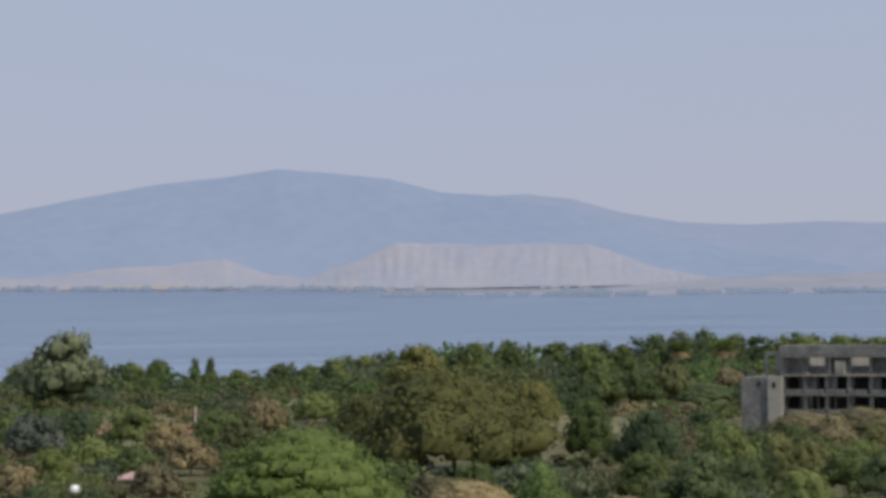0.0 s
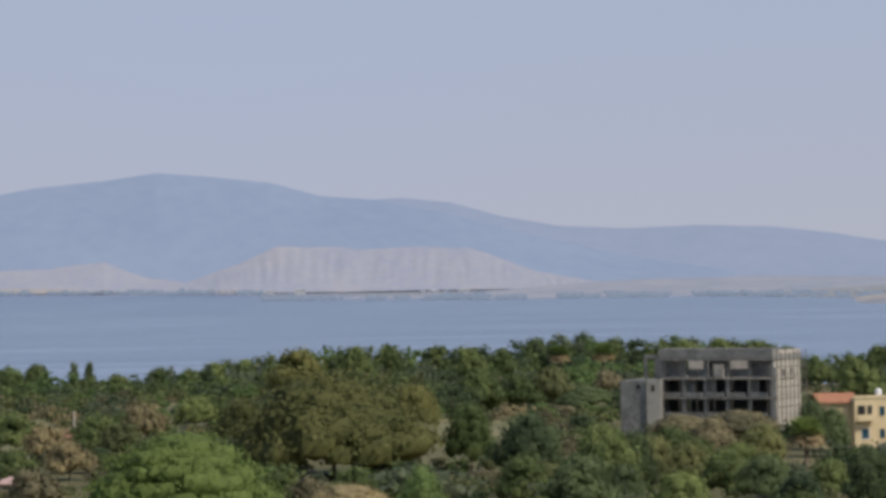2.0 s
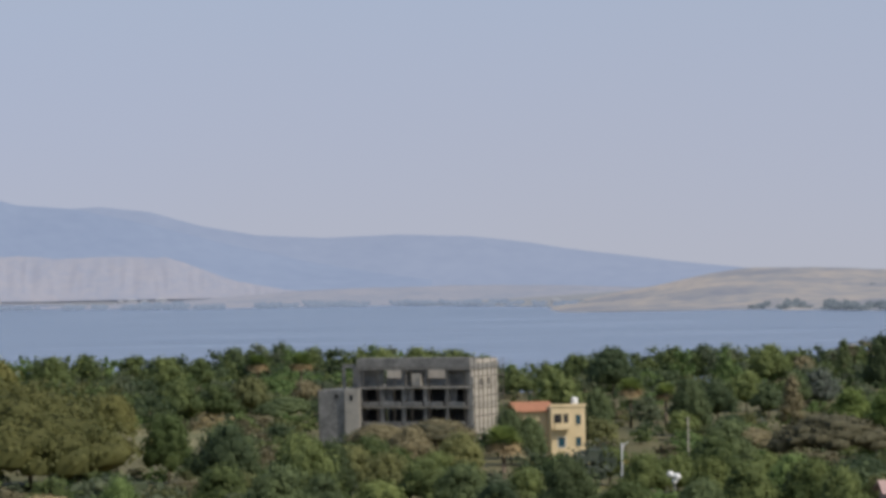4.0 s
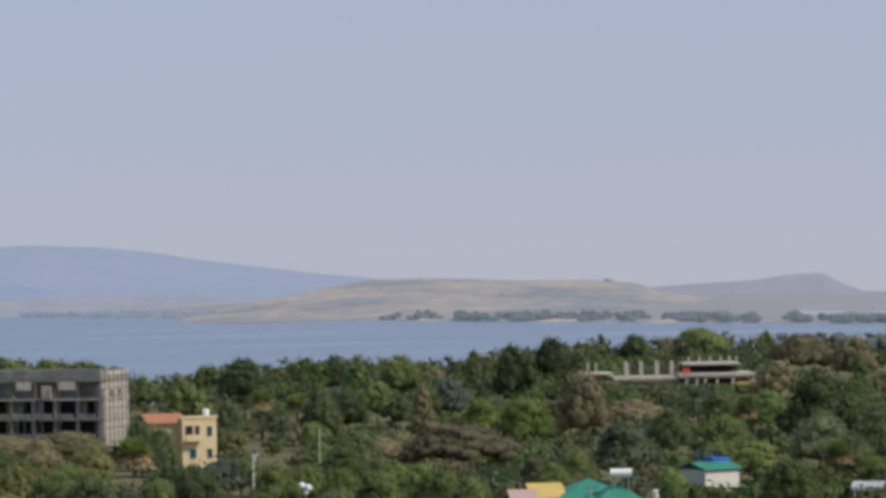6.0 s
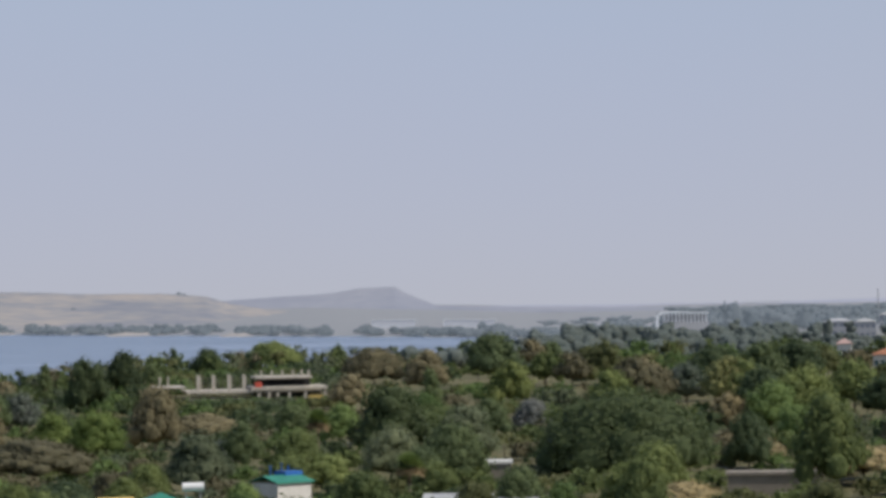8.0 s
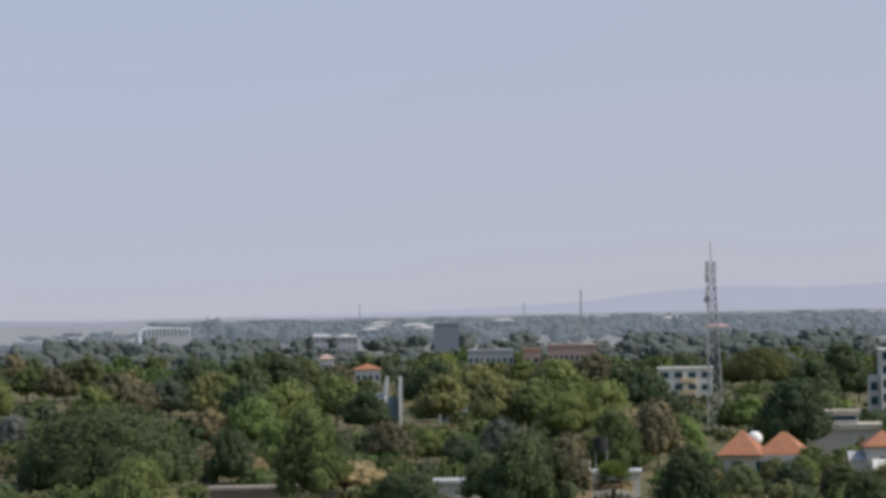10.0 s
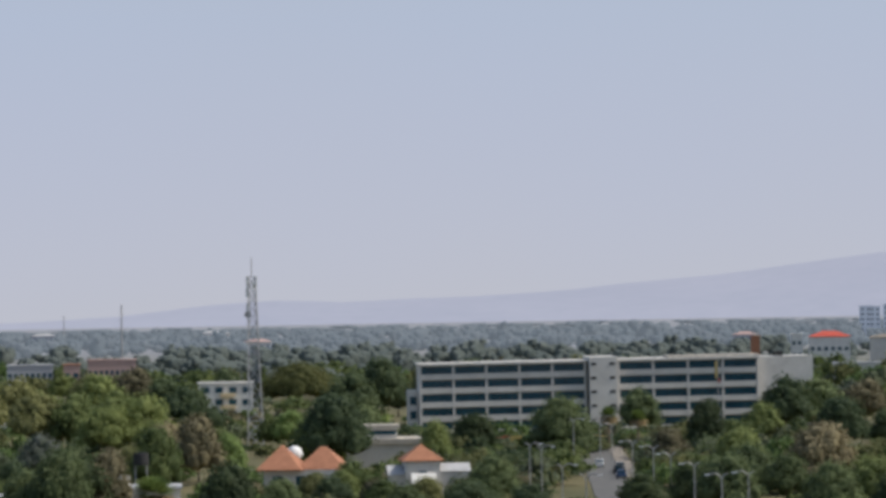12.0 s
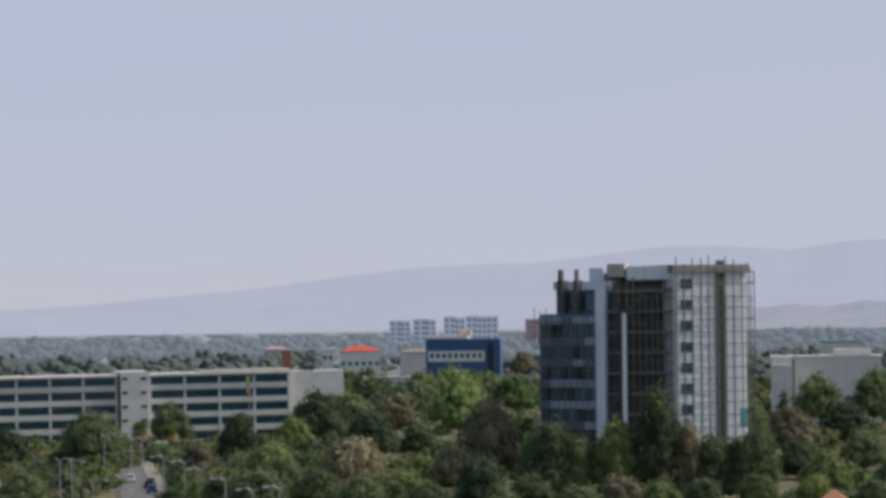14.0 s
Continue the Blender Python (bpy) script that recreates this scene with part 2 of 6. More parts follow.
m_water = bpy.data.materials.new("lake_water")
m_water.use_nodes = True
mw, ml = m_water.node_tree.nodes, m_water.node_tree.links
mb = mw["Principled BSDF"]
mb.inputs["Base Color"].default_value = (0.10, 0.135, 0.20, 1)
mb.inputs["Roughness"].default_value = 0.25
m_co = mw.new("ShaderNodeTexCoord")
m_mp = mw.new("ShaderNodeMapping")
m_mp.inputs["Scale"].default_value = (0.004, 0.03, 1)
m_ns = mw.new("ShaderNodeTexNoise")
m_ns.inputs["Scale"].default_value, m_ns.inputs["Detail"].default_value = 1.0, 6.0
m_rp = mw.new("ShaderNodeValToRGB")
m_rp.color_ramp.elements[0].color, m_rp.color_ramp.elements[1].color = (0.125, 0.168, 0.275, 1), (0.205, 0.255, 0.375, 1)
m_rp.color_ramp.elements[0].position, m_rp.color_ramp.elements[1].position = 0.42, 0.60
m_wv = mw.new("ShaderNodeTexNoise")
m_wv.inputs["Scale"].default_value = 0.25
m_bp = mw.new("ShaderNodeBump")
m_bp.inputs["Strength"].default_value, m_bp.inputs["Distance"].default_value = 0.5, 1.0
ml.new(m_co.outputs["Object"], m_mp.inputs[0])
ml.new(m_mp.outputs[0], m_ns.inputs["Vector"])
ml.new(m_ns.outputs[0], m_rp.inputs[0])
ml.new(m_rp.outputs[0], mb.inputs["Base Color"])
ml.new(m_co.outputs["Object"], m_wv.inputs["Vector"])
ml.new(m_wv.outputs[0], m_bp.inputs["Height"])
ml.new(m_bp.outputs[0], mb.inputs["Normal"])


# ---- helpers ----
def spot(bearing, d, z=0.0):
    a = radians(bearing)
    return Vector((math.sin(a) * d, math.cos(a) * d, z))


def along(bearing, table):
    """Straight-line interpolation in a small table of (bearing, value)."""
    return float(np.interp(bearing, [r[0] for r in table], [r[1] for r in table]))


SHORE = [(-60, 800), (-9, 930), (-3.5, 940), (-1, 960), (4, 1070), (7.5, 1040), (8.4, 930), (10, 980), (14, 1010), (16, 1170), (19, 1270), (21.3, 1420), (23.0, 1900)]
FAR_SHORE = [(-60, 4330), (-2, 4330), (0, 4300), (4, 3950), (7.2, 3560), (10.4, 2950), (14.4, 2560), (17.3, 2340), (21, 2130), (23.0, 1950)]


def lake_level(b, r):
    return -0.95 + max(0.0, min(1.0, (3 - b) / 10.5)) * max(0.0, r - 2500) / 1800 * 12.5


def rise(bearing, d):
    """Height of the land: flat near the lake, climbing slightly in the distance."""
    up = max(0.0, min(1.0, (bearing - 24) / 24)) * max(0.0, d - 1500) / 1500 * 3.0
    if bearing < 23.0:
        near, far = along(bearing, SHORE), along(bearing, FAR_SHORE)
        if near < d < far:
            return -1.0 - min(6.0, 0.05 * min(d - near, far - d))
        if d >= far:
            return lake_level(bearing, far) + 0.1 + min(10.0, (d - far) * 0.012) * max(0.0, min(1.0, (22.6 - bearing) / 4))
        return max(-1.0, min(0.0, (near - d) * 0.02 - 1.0))
    return up


def part(name, bm, material, parent, label=""):
    """One mesh under a thing or a part; bm is a bmesh or (verts, faces)."""
    me = bpy.data.meshes.new(name)
    if isinstance(bm, tuple):
        me.from_pydata(bm[0], [], bm[1])
    else:
        bm.to_mesh(me)
        bm.free()
    me.materials.append(material)
    ob = new(name, me)
    ob.parent = parent
    if label:
        tagged(ob, label)
    return ob


mesh_part = part


def thing(name, bearing, d, label, category, twist=0.0, z=None, group="", kind=""):
    """An Empty at the foot of a thing: local x to the right of the line of sight, y away."""
    ob = new(name)
    p = spot(bearing, d, rise(bearing, d) if z is None else z)
    ob.matrix_basis = Matrix.Translation(p) @ pose(0, 0, 0, 0, 0, -bearing + twist)
    return tagged(ob, label, category, group, kind)


BOX_FACES = [(0, 3, 2, 1), (4, 5, 6, 7), (0, 1, 5, 4), (1, 2, 6, 5), (2, 3, 7, 6), (3, 0, 4, 7)]


def boxes(*blocks):
    """(x0, x1, y0, y1, z0, z1) blocks as (verts, faces)."""
    v, f = [], []
    for x0, x1, y0, y1, z0, z1 in blocks:
        k = len(v)
        v += [(x0, y0, z0), (x1, y0, z0), (x1, y1, z0), (x0, y1, z0), (x0, y0, z1), (x1, y0, z1), (x1, y1, z1), (x0, y1, z1)]
        f += [tuple(k + i for i in q) for q in BOX_FACES]
    return v, f


def beam(a, b, w=0.1):
    """A square bar from a to b as (verts, faces)."""
    a, b = Vector(a), Vector(b)
    d = (b - a).normalized()
    s = d.cross(Vector((0.31, 0.17, 0.93))).normalized() * w * 0.5
    u = d.cross(s).normalized() * w * 0.5
    v = [tuple(p + q) for p in (a, b) for q in (s + u, u - s, -s - u, s - u)]
    return v, [(0, 1, 2, 3), (7, 6, 5, 4), (0, 4, 5, 1), (1, 5, 6, 2), (2, 6, 7, 3), (3, 7, 4, 0)]


def joined(*pieces):
    v, f = [], []
    for pv, pf in pieces:
        k = len(v)
        v += list(pv)
        f += [tuple(k + i for i in q) for q in pf]
    return v, f


def hip_roof(x0, x1, y0, y1, z0, z1, over=0.5, ridge=None, thick=0.18):
    """A hipped roof with thickness; ridge: its length along x."""
    x0, x1, y0, y1 = x0 - over, x1 + over, y0 - over, y1 + over
    cx, cy = (x0 + x1) / 2, (y0 + y1) / 2
    r = (max(0.1, (x1 - x0) - (y1 - y0)) if ridge is None else ridge) / 2
    v = [(x0, y0, z0), (x1, y0, z0), (x1, y1, z0), (x0, y1, z0), (x0, y0, z0 + thick), (x1, y0, z0 + thick), (x1, y1, z0 + thick), (x0, y1, z0 + thick), (cx - r, cy, z1), (cx + r, cy, z1)]
    f = [(0, 3, 2, 1), (0, 1, 5, 4), (1, 2, 6, 5), (2, 3, 7, 6), (3, 0, 4, 7), (4, 5, 9, 8), (5, 6, 9), (6, 7, 8, 9), (7, 4, 8)]
    return v, f


def gable_roof(x0, x1, y0, y1, z0, z1, over=0.4, thick=0.15):
    """A saddle roof whose ridge runs along x."""
    x0, x1, y0, y1 = x0 - over, x1 + over, y0 - over, y1 + over
    cy = (y0 + y1) / 2
    v = [(x, y, z + dz) for dz in (0, thick) for x in (x0, x1) for y, z in ((y0, z0), (cy, z1), (y1, z0))]
    f = [(0, 1, 4, 3), (1, 2, 5, 4), (6, 9, 10, 7), (7, 10, 11, 8), (0, 3, 9, 6), (2, 8, 11, 5), (0, 6, 7, 1), (1, 7, 8, 2), (3, 4, 10, 9), (4, 5, 11, 10)]
    return v, f


def tube(a, b, r0, r1=None, n=10, caps=True):
    a, b = Vector(a), Vector(b)
    r1 = r0 if r1 is None else r1
    d = (b - a).normalized()
    s = d.orthogonal().normalized()
    u = d.cross(s)
    v = []
    for p, r in ((a, r0), (b, r1)):
        v += [tuple(p + (s * math.cos(2 * math.pi * i / n) + u * math.sin(2 * math.pi * i / n)) * r) for i in range(n)]
    f = [(i, (i + 1) % n, n + (i + 1) % n, n + i) for i in range(n)]
    if caps:
        f += [tuple(range(n))[::-1], tuple(range(n, 2 * n))]
    return v, f


def ball(c, r, n=12, squash=1.0):
    v, f = [], []
    rings = n // 2
    for j in range(rings + 1):
        a = math.pi * j / rings
        for i in range(n):
            b = 2 * math.pi * i / n
            v.append((c[0] + r * math.sin(a) * math.cos(b), c[1] + r * math.sin(a) * math.sin(b), c[2] + r * squash * math.cos(a)))
    for j in range(rings):
        for i in range(n):
            f.append((j * n + i, (j + 1) * n + i, (j + 1) * n + (i + 1) % n, j * n + (i + 1) % n))
    return v, f


# ---- ground, lake, far land ----
def polar_sheet(name, material, bearings, radii, height):
    v, f = [], []
    nb, nr = len(bearings), len(radii)
    for b in bearings:
        for r in radii:
            v.append(tuple(spot(b, r, height(b, r))))
    for i in range(nb - 1):
        for j in range(nr - 1):
            k = i * nr + j
            f.append((k, k + 1, k + nr + 1, k + nr))
    ob = part(name, (v, f), material, None)
    ob.data.flip_normals()
    return ob


fine_b = [-60 + 1.0 * i for i in range(50)] + [-10 + 0.5 * i for i in range(131)]
coarse_b = [55.5 + 10 * i for i in range(25)] + [300.0]
rad = [0.0, 60, 150] + [250 + 25 * i for i in range(50)] + [1500 + 60 * i for i in range(59)]
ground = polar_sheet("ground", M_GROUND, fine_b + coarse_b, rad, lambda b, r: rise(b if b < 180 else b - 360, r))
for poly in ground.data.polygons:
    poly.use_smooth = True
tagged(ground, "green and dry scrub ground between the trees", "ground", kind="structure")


water = polar_sheet("water", m_water, [-60 + 1.0 * i for i in range(85)], [450 + 45 * i for i in range(88)], lake_level)
tagged(water, "calm hazy blue lake water", "lake", kind="structure")


def hills(name, material, summits, d, depth, foot, label, rough=6.0, scale=0.006, cut=0.0):
    """Hills whose crest heights (metres) run over bearings; they climb away from the eye."""
    b0, b1 = summits[0][0], summits[-1][0]
    nb, nd = int((b1 - b0) * 26) + 2, 12
    v, f = [], []
    for i in range(nb):
        b = b0 + (b1 - b0) * i / (nb - 1)
        h = along(b, summits)
        for j in range(nd):
            s = j / (nd - 1)
            p = spot(b, d + depth * s)
            wob = noise.fractal(Vector((p.x * scale, p.y * scale, 3.1)), 1.0, 2.0, 5) * rough
            gully = abs(noise.noise(Vector((b * 5.0, s * 0.8, 1.7)))) * rough * cut * s * (1 - s) * 4
            v.append((p.x, p.y, foot + (h - foot) * (s ** 0.75) + wob * s * (1.15 - s) - gully + wob * 0.15))
    for i in range(nb - 1):
        for j in range(nd - 1):
            k = i * nd + j
            f.append((k, k + 1, k + nd + 1, k + nd))
    ob = part(name, (v, f), material, None)
    ob.data.flip_normals()
    for q in ob.data.polygons:
        q.use_smooth = True
    return tagged(ob, label, "hills", kind="structure")


K = 4850 / 5955  # metres of height to a unit of the crest tables below
mountain = [(-14, 60), (-7.5, 107), (-6.3, 130), (-4.8, 155), (-3.7, 166), (-2.8, 180), (-2.1, 173), (-0.9, 158), (0, 133), (1.0, 124), (2.2, 96), (3.5, 60), (5, 25), (7, 0)]
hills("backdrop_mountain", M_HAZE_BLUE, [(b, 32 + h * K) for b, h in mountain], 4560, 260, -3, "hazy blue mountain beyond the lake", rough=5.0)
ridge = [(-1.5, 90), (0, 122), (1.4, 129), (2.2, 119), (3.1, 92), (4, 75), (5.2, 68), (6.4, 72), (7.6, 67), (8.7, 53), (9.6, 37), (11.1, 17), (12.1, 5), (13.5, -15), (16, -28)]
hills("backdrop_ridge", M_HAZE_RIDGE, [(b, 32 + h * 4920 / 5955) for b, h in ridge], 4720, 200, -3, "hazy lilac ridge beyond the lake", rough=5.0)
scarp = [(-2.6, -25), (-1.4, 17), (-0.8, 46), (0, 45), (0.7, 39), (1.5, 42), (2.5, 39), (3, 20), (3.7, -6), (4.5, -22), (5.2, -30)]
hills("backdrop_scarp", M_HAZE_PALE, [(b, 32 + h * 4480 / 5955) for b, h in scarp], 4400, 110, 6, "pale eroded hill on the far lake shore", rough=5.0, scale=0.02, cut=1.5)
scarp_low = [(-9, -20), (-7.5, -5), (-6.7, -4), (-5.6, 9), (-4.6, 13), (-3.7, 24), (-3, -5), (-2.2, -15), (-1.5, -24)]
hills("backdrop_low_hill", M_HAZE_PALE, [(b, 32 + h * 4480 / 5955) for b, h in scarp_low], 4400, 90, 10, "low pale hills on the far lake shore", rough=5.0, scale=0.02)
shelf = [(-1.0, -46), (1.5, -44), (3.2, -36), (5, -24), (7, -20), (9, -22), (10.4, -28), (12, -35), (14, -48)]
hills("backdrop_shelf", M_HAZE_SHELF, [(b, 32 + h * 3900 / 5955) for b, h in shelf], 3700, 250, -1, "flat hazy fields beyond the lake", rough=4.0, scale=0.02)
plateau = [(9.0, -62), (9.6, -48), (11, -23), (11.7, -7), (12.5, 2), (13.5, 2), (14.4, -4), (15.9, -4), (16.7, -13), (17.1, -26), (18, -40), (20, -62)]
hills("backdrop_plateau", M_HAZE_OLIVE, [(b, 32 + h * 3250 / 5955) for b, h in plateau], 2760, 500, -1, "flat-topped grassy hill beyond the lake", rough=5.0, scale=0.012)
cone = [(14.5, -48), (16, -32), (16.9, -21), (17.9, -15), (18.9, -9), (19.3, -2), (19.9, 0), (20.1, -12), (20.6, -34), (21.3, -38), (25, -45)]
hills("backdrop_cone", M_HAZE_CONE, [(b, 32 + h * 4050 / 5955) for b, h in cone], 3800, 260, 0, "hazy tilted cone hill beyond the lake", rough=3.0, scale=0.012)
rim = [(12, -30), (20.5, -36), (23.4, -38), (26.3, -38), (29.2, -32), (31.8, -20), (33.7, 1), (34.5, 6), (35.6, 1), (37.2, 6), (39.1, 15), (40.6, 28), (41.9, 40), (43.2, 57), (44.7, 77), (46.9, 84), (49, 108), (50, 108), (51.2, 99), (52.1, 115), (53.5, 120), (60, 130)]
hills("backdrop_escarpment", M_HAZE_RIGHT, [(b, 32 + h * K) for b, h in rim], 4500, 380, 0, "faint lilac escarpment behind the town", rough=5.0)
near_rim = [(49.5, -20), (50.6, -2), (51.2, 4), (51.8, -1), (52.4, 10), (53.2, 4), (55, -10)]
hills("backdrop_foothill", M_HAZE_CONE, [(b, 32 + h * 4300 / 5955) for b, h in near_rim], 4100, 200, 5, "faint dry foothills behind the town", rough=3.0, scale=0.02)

# strips of sand and farm buildings along the far shore
for b0, b1, top in ((9.6, 10.3, 2.2), (11.1, 12.4, 2.6), (12.9, 13.5, 2.2), (15.0, 16.1, 3.2), (16.9, 17.5, 3.0)):
    shore_d = along((b0 + b1) / 2, FAR_SHORE) - 8
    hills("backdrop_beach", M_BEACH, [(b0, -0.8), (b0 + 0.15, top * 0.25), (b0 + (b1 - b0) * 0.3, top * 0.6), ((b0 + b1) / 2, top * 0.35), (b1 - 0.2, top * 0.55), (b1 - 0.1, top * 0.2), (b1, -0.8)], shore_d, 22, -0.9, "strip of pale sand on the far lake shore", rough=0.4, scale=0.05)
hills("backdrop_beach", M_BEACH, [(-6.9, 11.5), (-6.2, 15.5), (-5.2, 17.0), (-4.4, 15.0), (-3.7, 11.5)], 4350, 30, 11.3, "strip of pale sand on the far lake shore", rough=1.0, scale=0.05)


# ---- trees ----
rng = np.random.default_rng(7)


def clump_quads(centres, normals, size):
    """Leaf sprays: one bent card of four corners at each centre."""
    n = len(centres)
    r = rng.normal(size=(n, 3))
    t = np.cross(normals, r)
    t /= np.linalg.norm(t, axis=1)[:, None] + 1e-9
    b = np.cross(normals, t)
    s = (size * rng.uniform(0.6, 1.35, n))[:, None]
    k = rng.uniform(0.5, 1.0, n)[:, None]
    droop = normals * s * 0.25
    v = np.stack([centres - t * s - b * s * k * 0.4, centres - droop * 0.3 + t * s * 0.2 - b * s * k, centres + t * s + b * s * k * 0.3, centres - t * s * 0.3 + b * s * k + droop], 1).reshape(-1, 3)
    f = np.arange(4 * n).reshape(n, 4)
    return v, f


def round_cube(n):
    """Corners and four-sided faces of a cube blown up to a unit ball."""
    v, f = [], []
    for axis in range(3):
        for sign in (-1, 1):
            k = len(v)
            for i in range(n + 1):
                for j in range(n + 1):
                    p = [0.0, 0.0, 0.0]
                    p[axis], p[(axis + 1) % 3], p[(axis + 2) % 3] = sign, math.tan((2 * i / n - 1) * 0.785), math.tan((2 * j / n - 1) * 0.785)
                    v.append(p)
            for i in range(n):
                for j in range(n):
                    a = k + i * (n + 1) + j
                    q = [a, a + n + 1, a + n + 2, a + 1]
                    f.append(q if sign > 0 else q[::-1])
    v = np.array(v)
    return v / np.linalg.norm(v, axis=1)[:, None], np.array(f)


BALLS = {n: round_cube(n) for n in (1, 2)}


def lumps(lobes, fine, swell=0.9):
    """The leafy bulk of a crown: one uneven ball to each lobe."""
    u, q = BALLS[fine]
    vs, fs = [], []
    for i, (c, r) in enumerate(lobes):
        a, b, g = rng.uniform(0, 6.3, 3)
        bulge = 1 + 0.13 * np.sin(u[:, 0] * 5.1 + a) * np.sin(u[:, 1] * 4.7 + b) + 0.11 * np.sin(u[:, 2] * 6.3 + g) * np.cos(u[:, 0] * 7.3 + b) + 0.06 * np.sin(u[:, 1] * 11 + a + g)
        vs.append(np.array(c) + u * np.array(r) * (bulge * swell)[:, None])
        fs.append(q + i * len(u))
    return np.concatenate(vs), np.concatenate(fs)


def lobes_crown(lobes, count, size, shell=0.72, top=0.0, fine=2, swell=0.66):
    """Leafy lobes (centre, radii) fringed with leaf sprays, mostly on their outer shells."""
    lob_c = np.array([l[0] for l in lobes], float)
    lob_r = np.array([l[1] for l in lobes], float)
    w = lob_r[:, 0] * lob_r[:, 1] + lob_r[:, 0] * lob_r[:, 2]
    pick = rng.choice(len(lobes), count, p=w / w.sum())
    d = rng.normal(size=(count, 3))
    d[:, 2] = np.abs(d[:, 2]) * 0.9 - 0.28
    d /= np.linalg.norm(d, axis=1)[:, None]
    rr = shell + (1.08 - shell) * rng.random(count) ** 0.6
    ragged = 1 + 0.16 * np.sin(d[:, 0] * 7 + pick) * np.sin(d[:, 1] * 6 + 2 * pick)
    c = lob_c[pick] + d * lob_r[pick] * (rr * ragged)[:, None]
    nrm = d + rng.normal(size=(count, 3)) * 0.42
    nrm[:, 2] += 0.15
    nrm /= np.linalg.norm(nrm, axis=1)[:, None]
    v, f = clump_quads(c, nrm, size)
    bulk_v, bulk_f = lumps(lobes, fine, swell)
    v, f = np.concatenate([bulk_v, v]), np.concatenate([bulk_f, f + len(bulk_v)])
    v[:, 2] *= top / v[:, 2].max() if top else 1.0
    return v, f


def trunk_mesh(h, r, tips):
    """A tapered trunk that forks into limbs towards the given tips."""
    pieces = [tube((0, 0, 0), (0.1, 0.05, h * 0.5), r, r * 0.75, 8), tube((0.1, 0.05, h * 0.5), (0, 0, h), r * 0.75, r * 0.5, 8)]
    for x, y, z in tips:
        m = (x * 0.45, y * 0.45, h * 0.85 + (z - h * 0.85) * 0.6)
        pieces.append(tube((0.05, 0.03, h * 0.7), m, r * 0.45, r * 0.3, 6))
        pieces.append(tube(m, (x, y, z), r * 0.3, r * 0.08, 6))
    return joined(*pieces)


def broad(h, w, n_lobes, count, size, flat=0.62, fine=2):
    lobes = []
    for i in range(n_lobes):
        a = 2.4 * i + rng.uniform(-0.3, 0.3)
        q = math.sqrt((i + 0.5) / n_lobes)
        x, y = math.cos(a) * q * w * 0.34, math.sin(a) * q * w * 0.34
        z = h * (0.22 + flat * 0.72 * (1 - q * q * 0.95)) + rng.uniform(-0.06, 0.06) * h
        r = w * rng.uniform(0.12, 0.21)
        lobes.append(((x, y, min(z, h - r * 0.75)), (r, r, r * 0.78)))
    lobes.append(((0, 0, h * 0.36), (w * 0.38, w * 0.38, h * 0.28)))
    return lobes_crown(lobes, count, size, 0.78, h, fine), trunk_mesh(h * 0.40, 0.022 * h, [l[0] for l in lobes[1:n_lobes:2]])


def umbrella(h, w, n_lobes, count, size):
    """Flat-topped acacia: thin tiers of foliage spread wide."""
    lobes = []
    for i in range(n_lobes):
        a = 2.4 * i
        q = math.sqrt((i + 0.5) / n_lobes)
        r = w * rng.uniform(0.13, 0.20)
        z = h * (0.92 - 0.40 * q * q) + rng.uniform(-0.05, 0.03) * h
        lobes.append(((math.cos(a) * q * w * 0.38, math.sin(a) * q * w * 0.38, z - r * 0.2), (r, r, r * 0.46)))
    return lobes_crown(lobes, count, size, 0.6, h, 2, 0.72), trunk_mesh(h * 0.42, 0.03 * h, [l[0] for l in lobes[::2]])


def column(h, w, n_lobes, count, size):
    """Tall narrow tree with upswept plumes."""
    lobes = []
    for i in range(n_lobes):
        s = (i + 0.5) / n_lobes
        a = 2.4 * i
        q = w * 0.30 * (1 - s * 0.75)
        r = w * (0.26 - 0.13 * s) * rng.uniform(0.8, 1.15)
        lobes.append(((math.cos(a) * q, math.sin(a) * q, h * (0.22 + 0.70 * s)), (r, r, h * 0.13)))
    return lobes_crown(lobes, count, size, 0.6, h, 2, 0.6), trunk_mesh(h * 0.8, 0.02 * h, [l[0] for l in lobes[2::3]])


def fan_palm(h, w):
    """Crown of stiff folded fronds, a skirt of dead ones, and the trunk."""
    gv, gf, dv, df = [], [], [], []
    for i in range(64):
        a, e = 2.4 * i, radians(80 - 112 * (i / 63))
        out = Vector((math.cos(a) * math.cos(e), math.sin(a) * math.cos(e), math.sin(e)))
        side = Vector((-math.sin(a), math.cos(a), 0))
        L = w * 0.5 * random.uniform(0.85, 1.1)
        v, f = (gv, gf) if i < 44 else (dv, df)
        base = Vector((0, 0, h - w * 0.42))
        for s in (-2, -1, 0, 1, 2):
            k = len(v)
            tip = base + (out + side * s * 0.22).normalized() * L + Vector((0, 0, -0.12 * L * (1 - out.z)))
            mid = base + (out + side * s * 0.12).normalized() * L * 0.55
            wd = side * L * 0.11
            v += [tuple(base + out * L * 0.25), tuple(mid - wd), tuple(tip), tuple(mid + wd)]
            f.append((k, k + 1, k + 2, k + 3))
    return (gv, gf), (dv, df), joined(tube((0, 0, 0), (0.15, 0, h * 0.5), 0.32, 0.26, 8), tube((0.15, 0, h * 0.5), (0, 0, h - w * 0.42), 0.26, 0.24, 8))


STOCK = {}


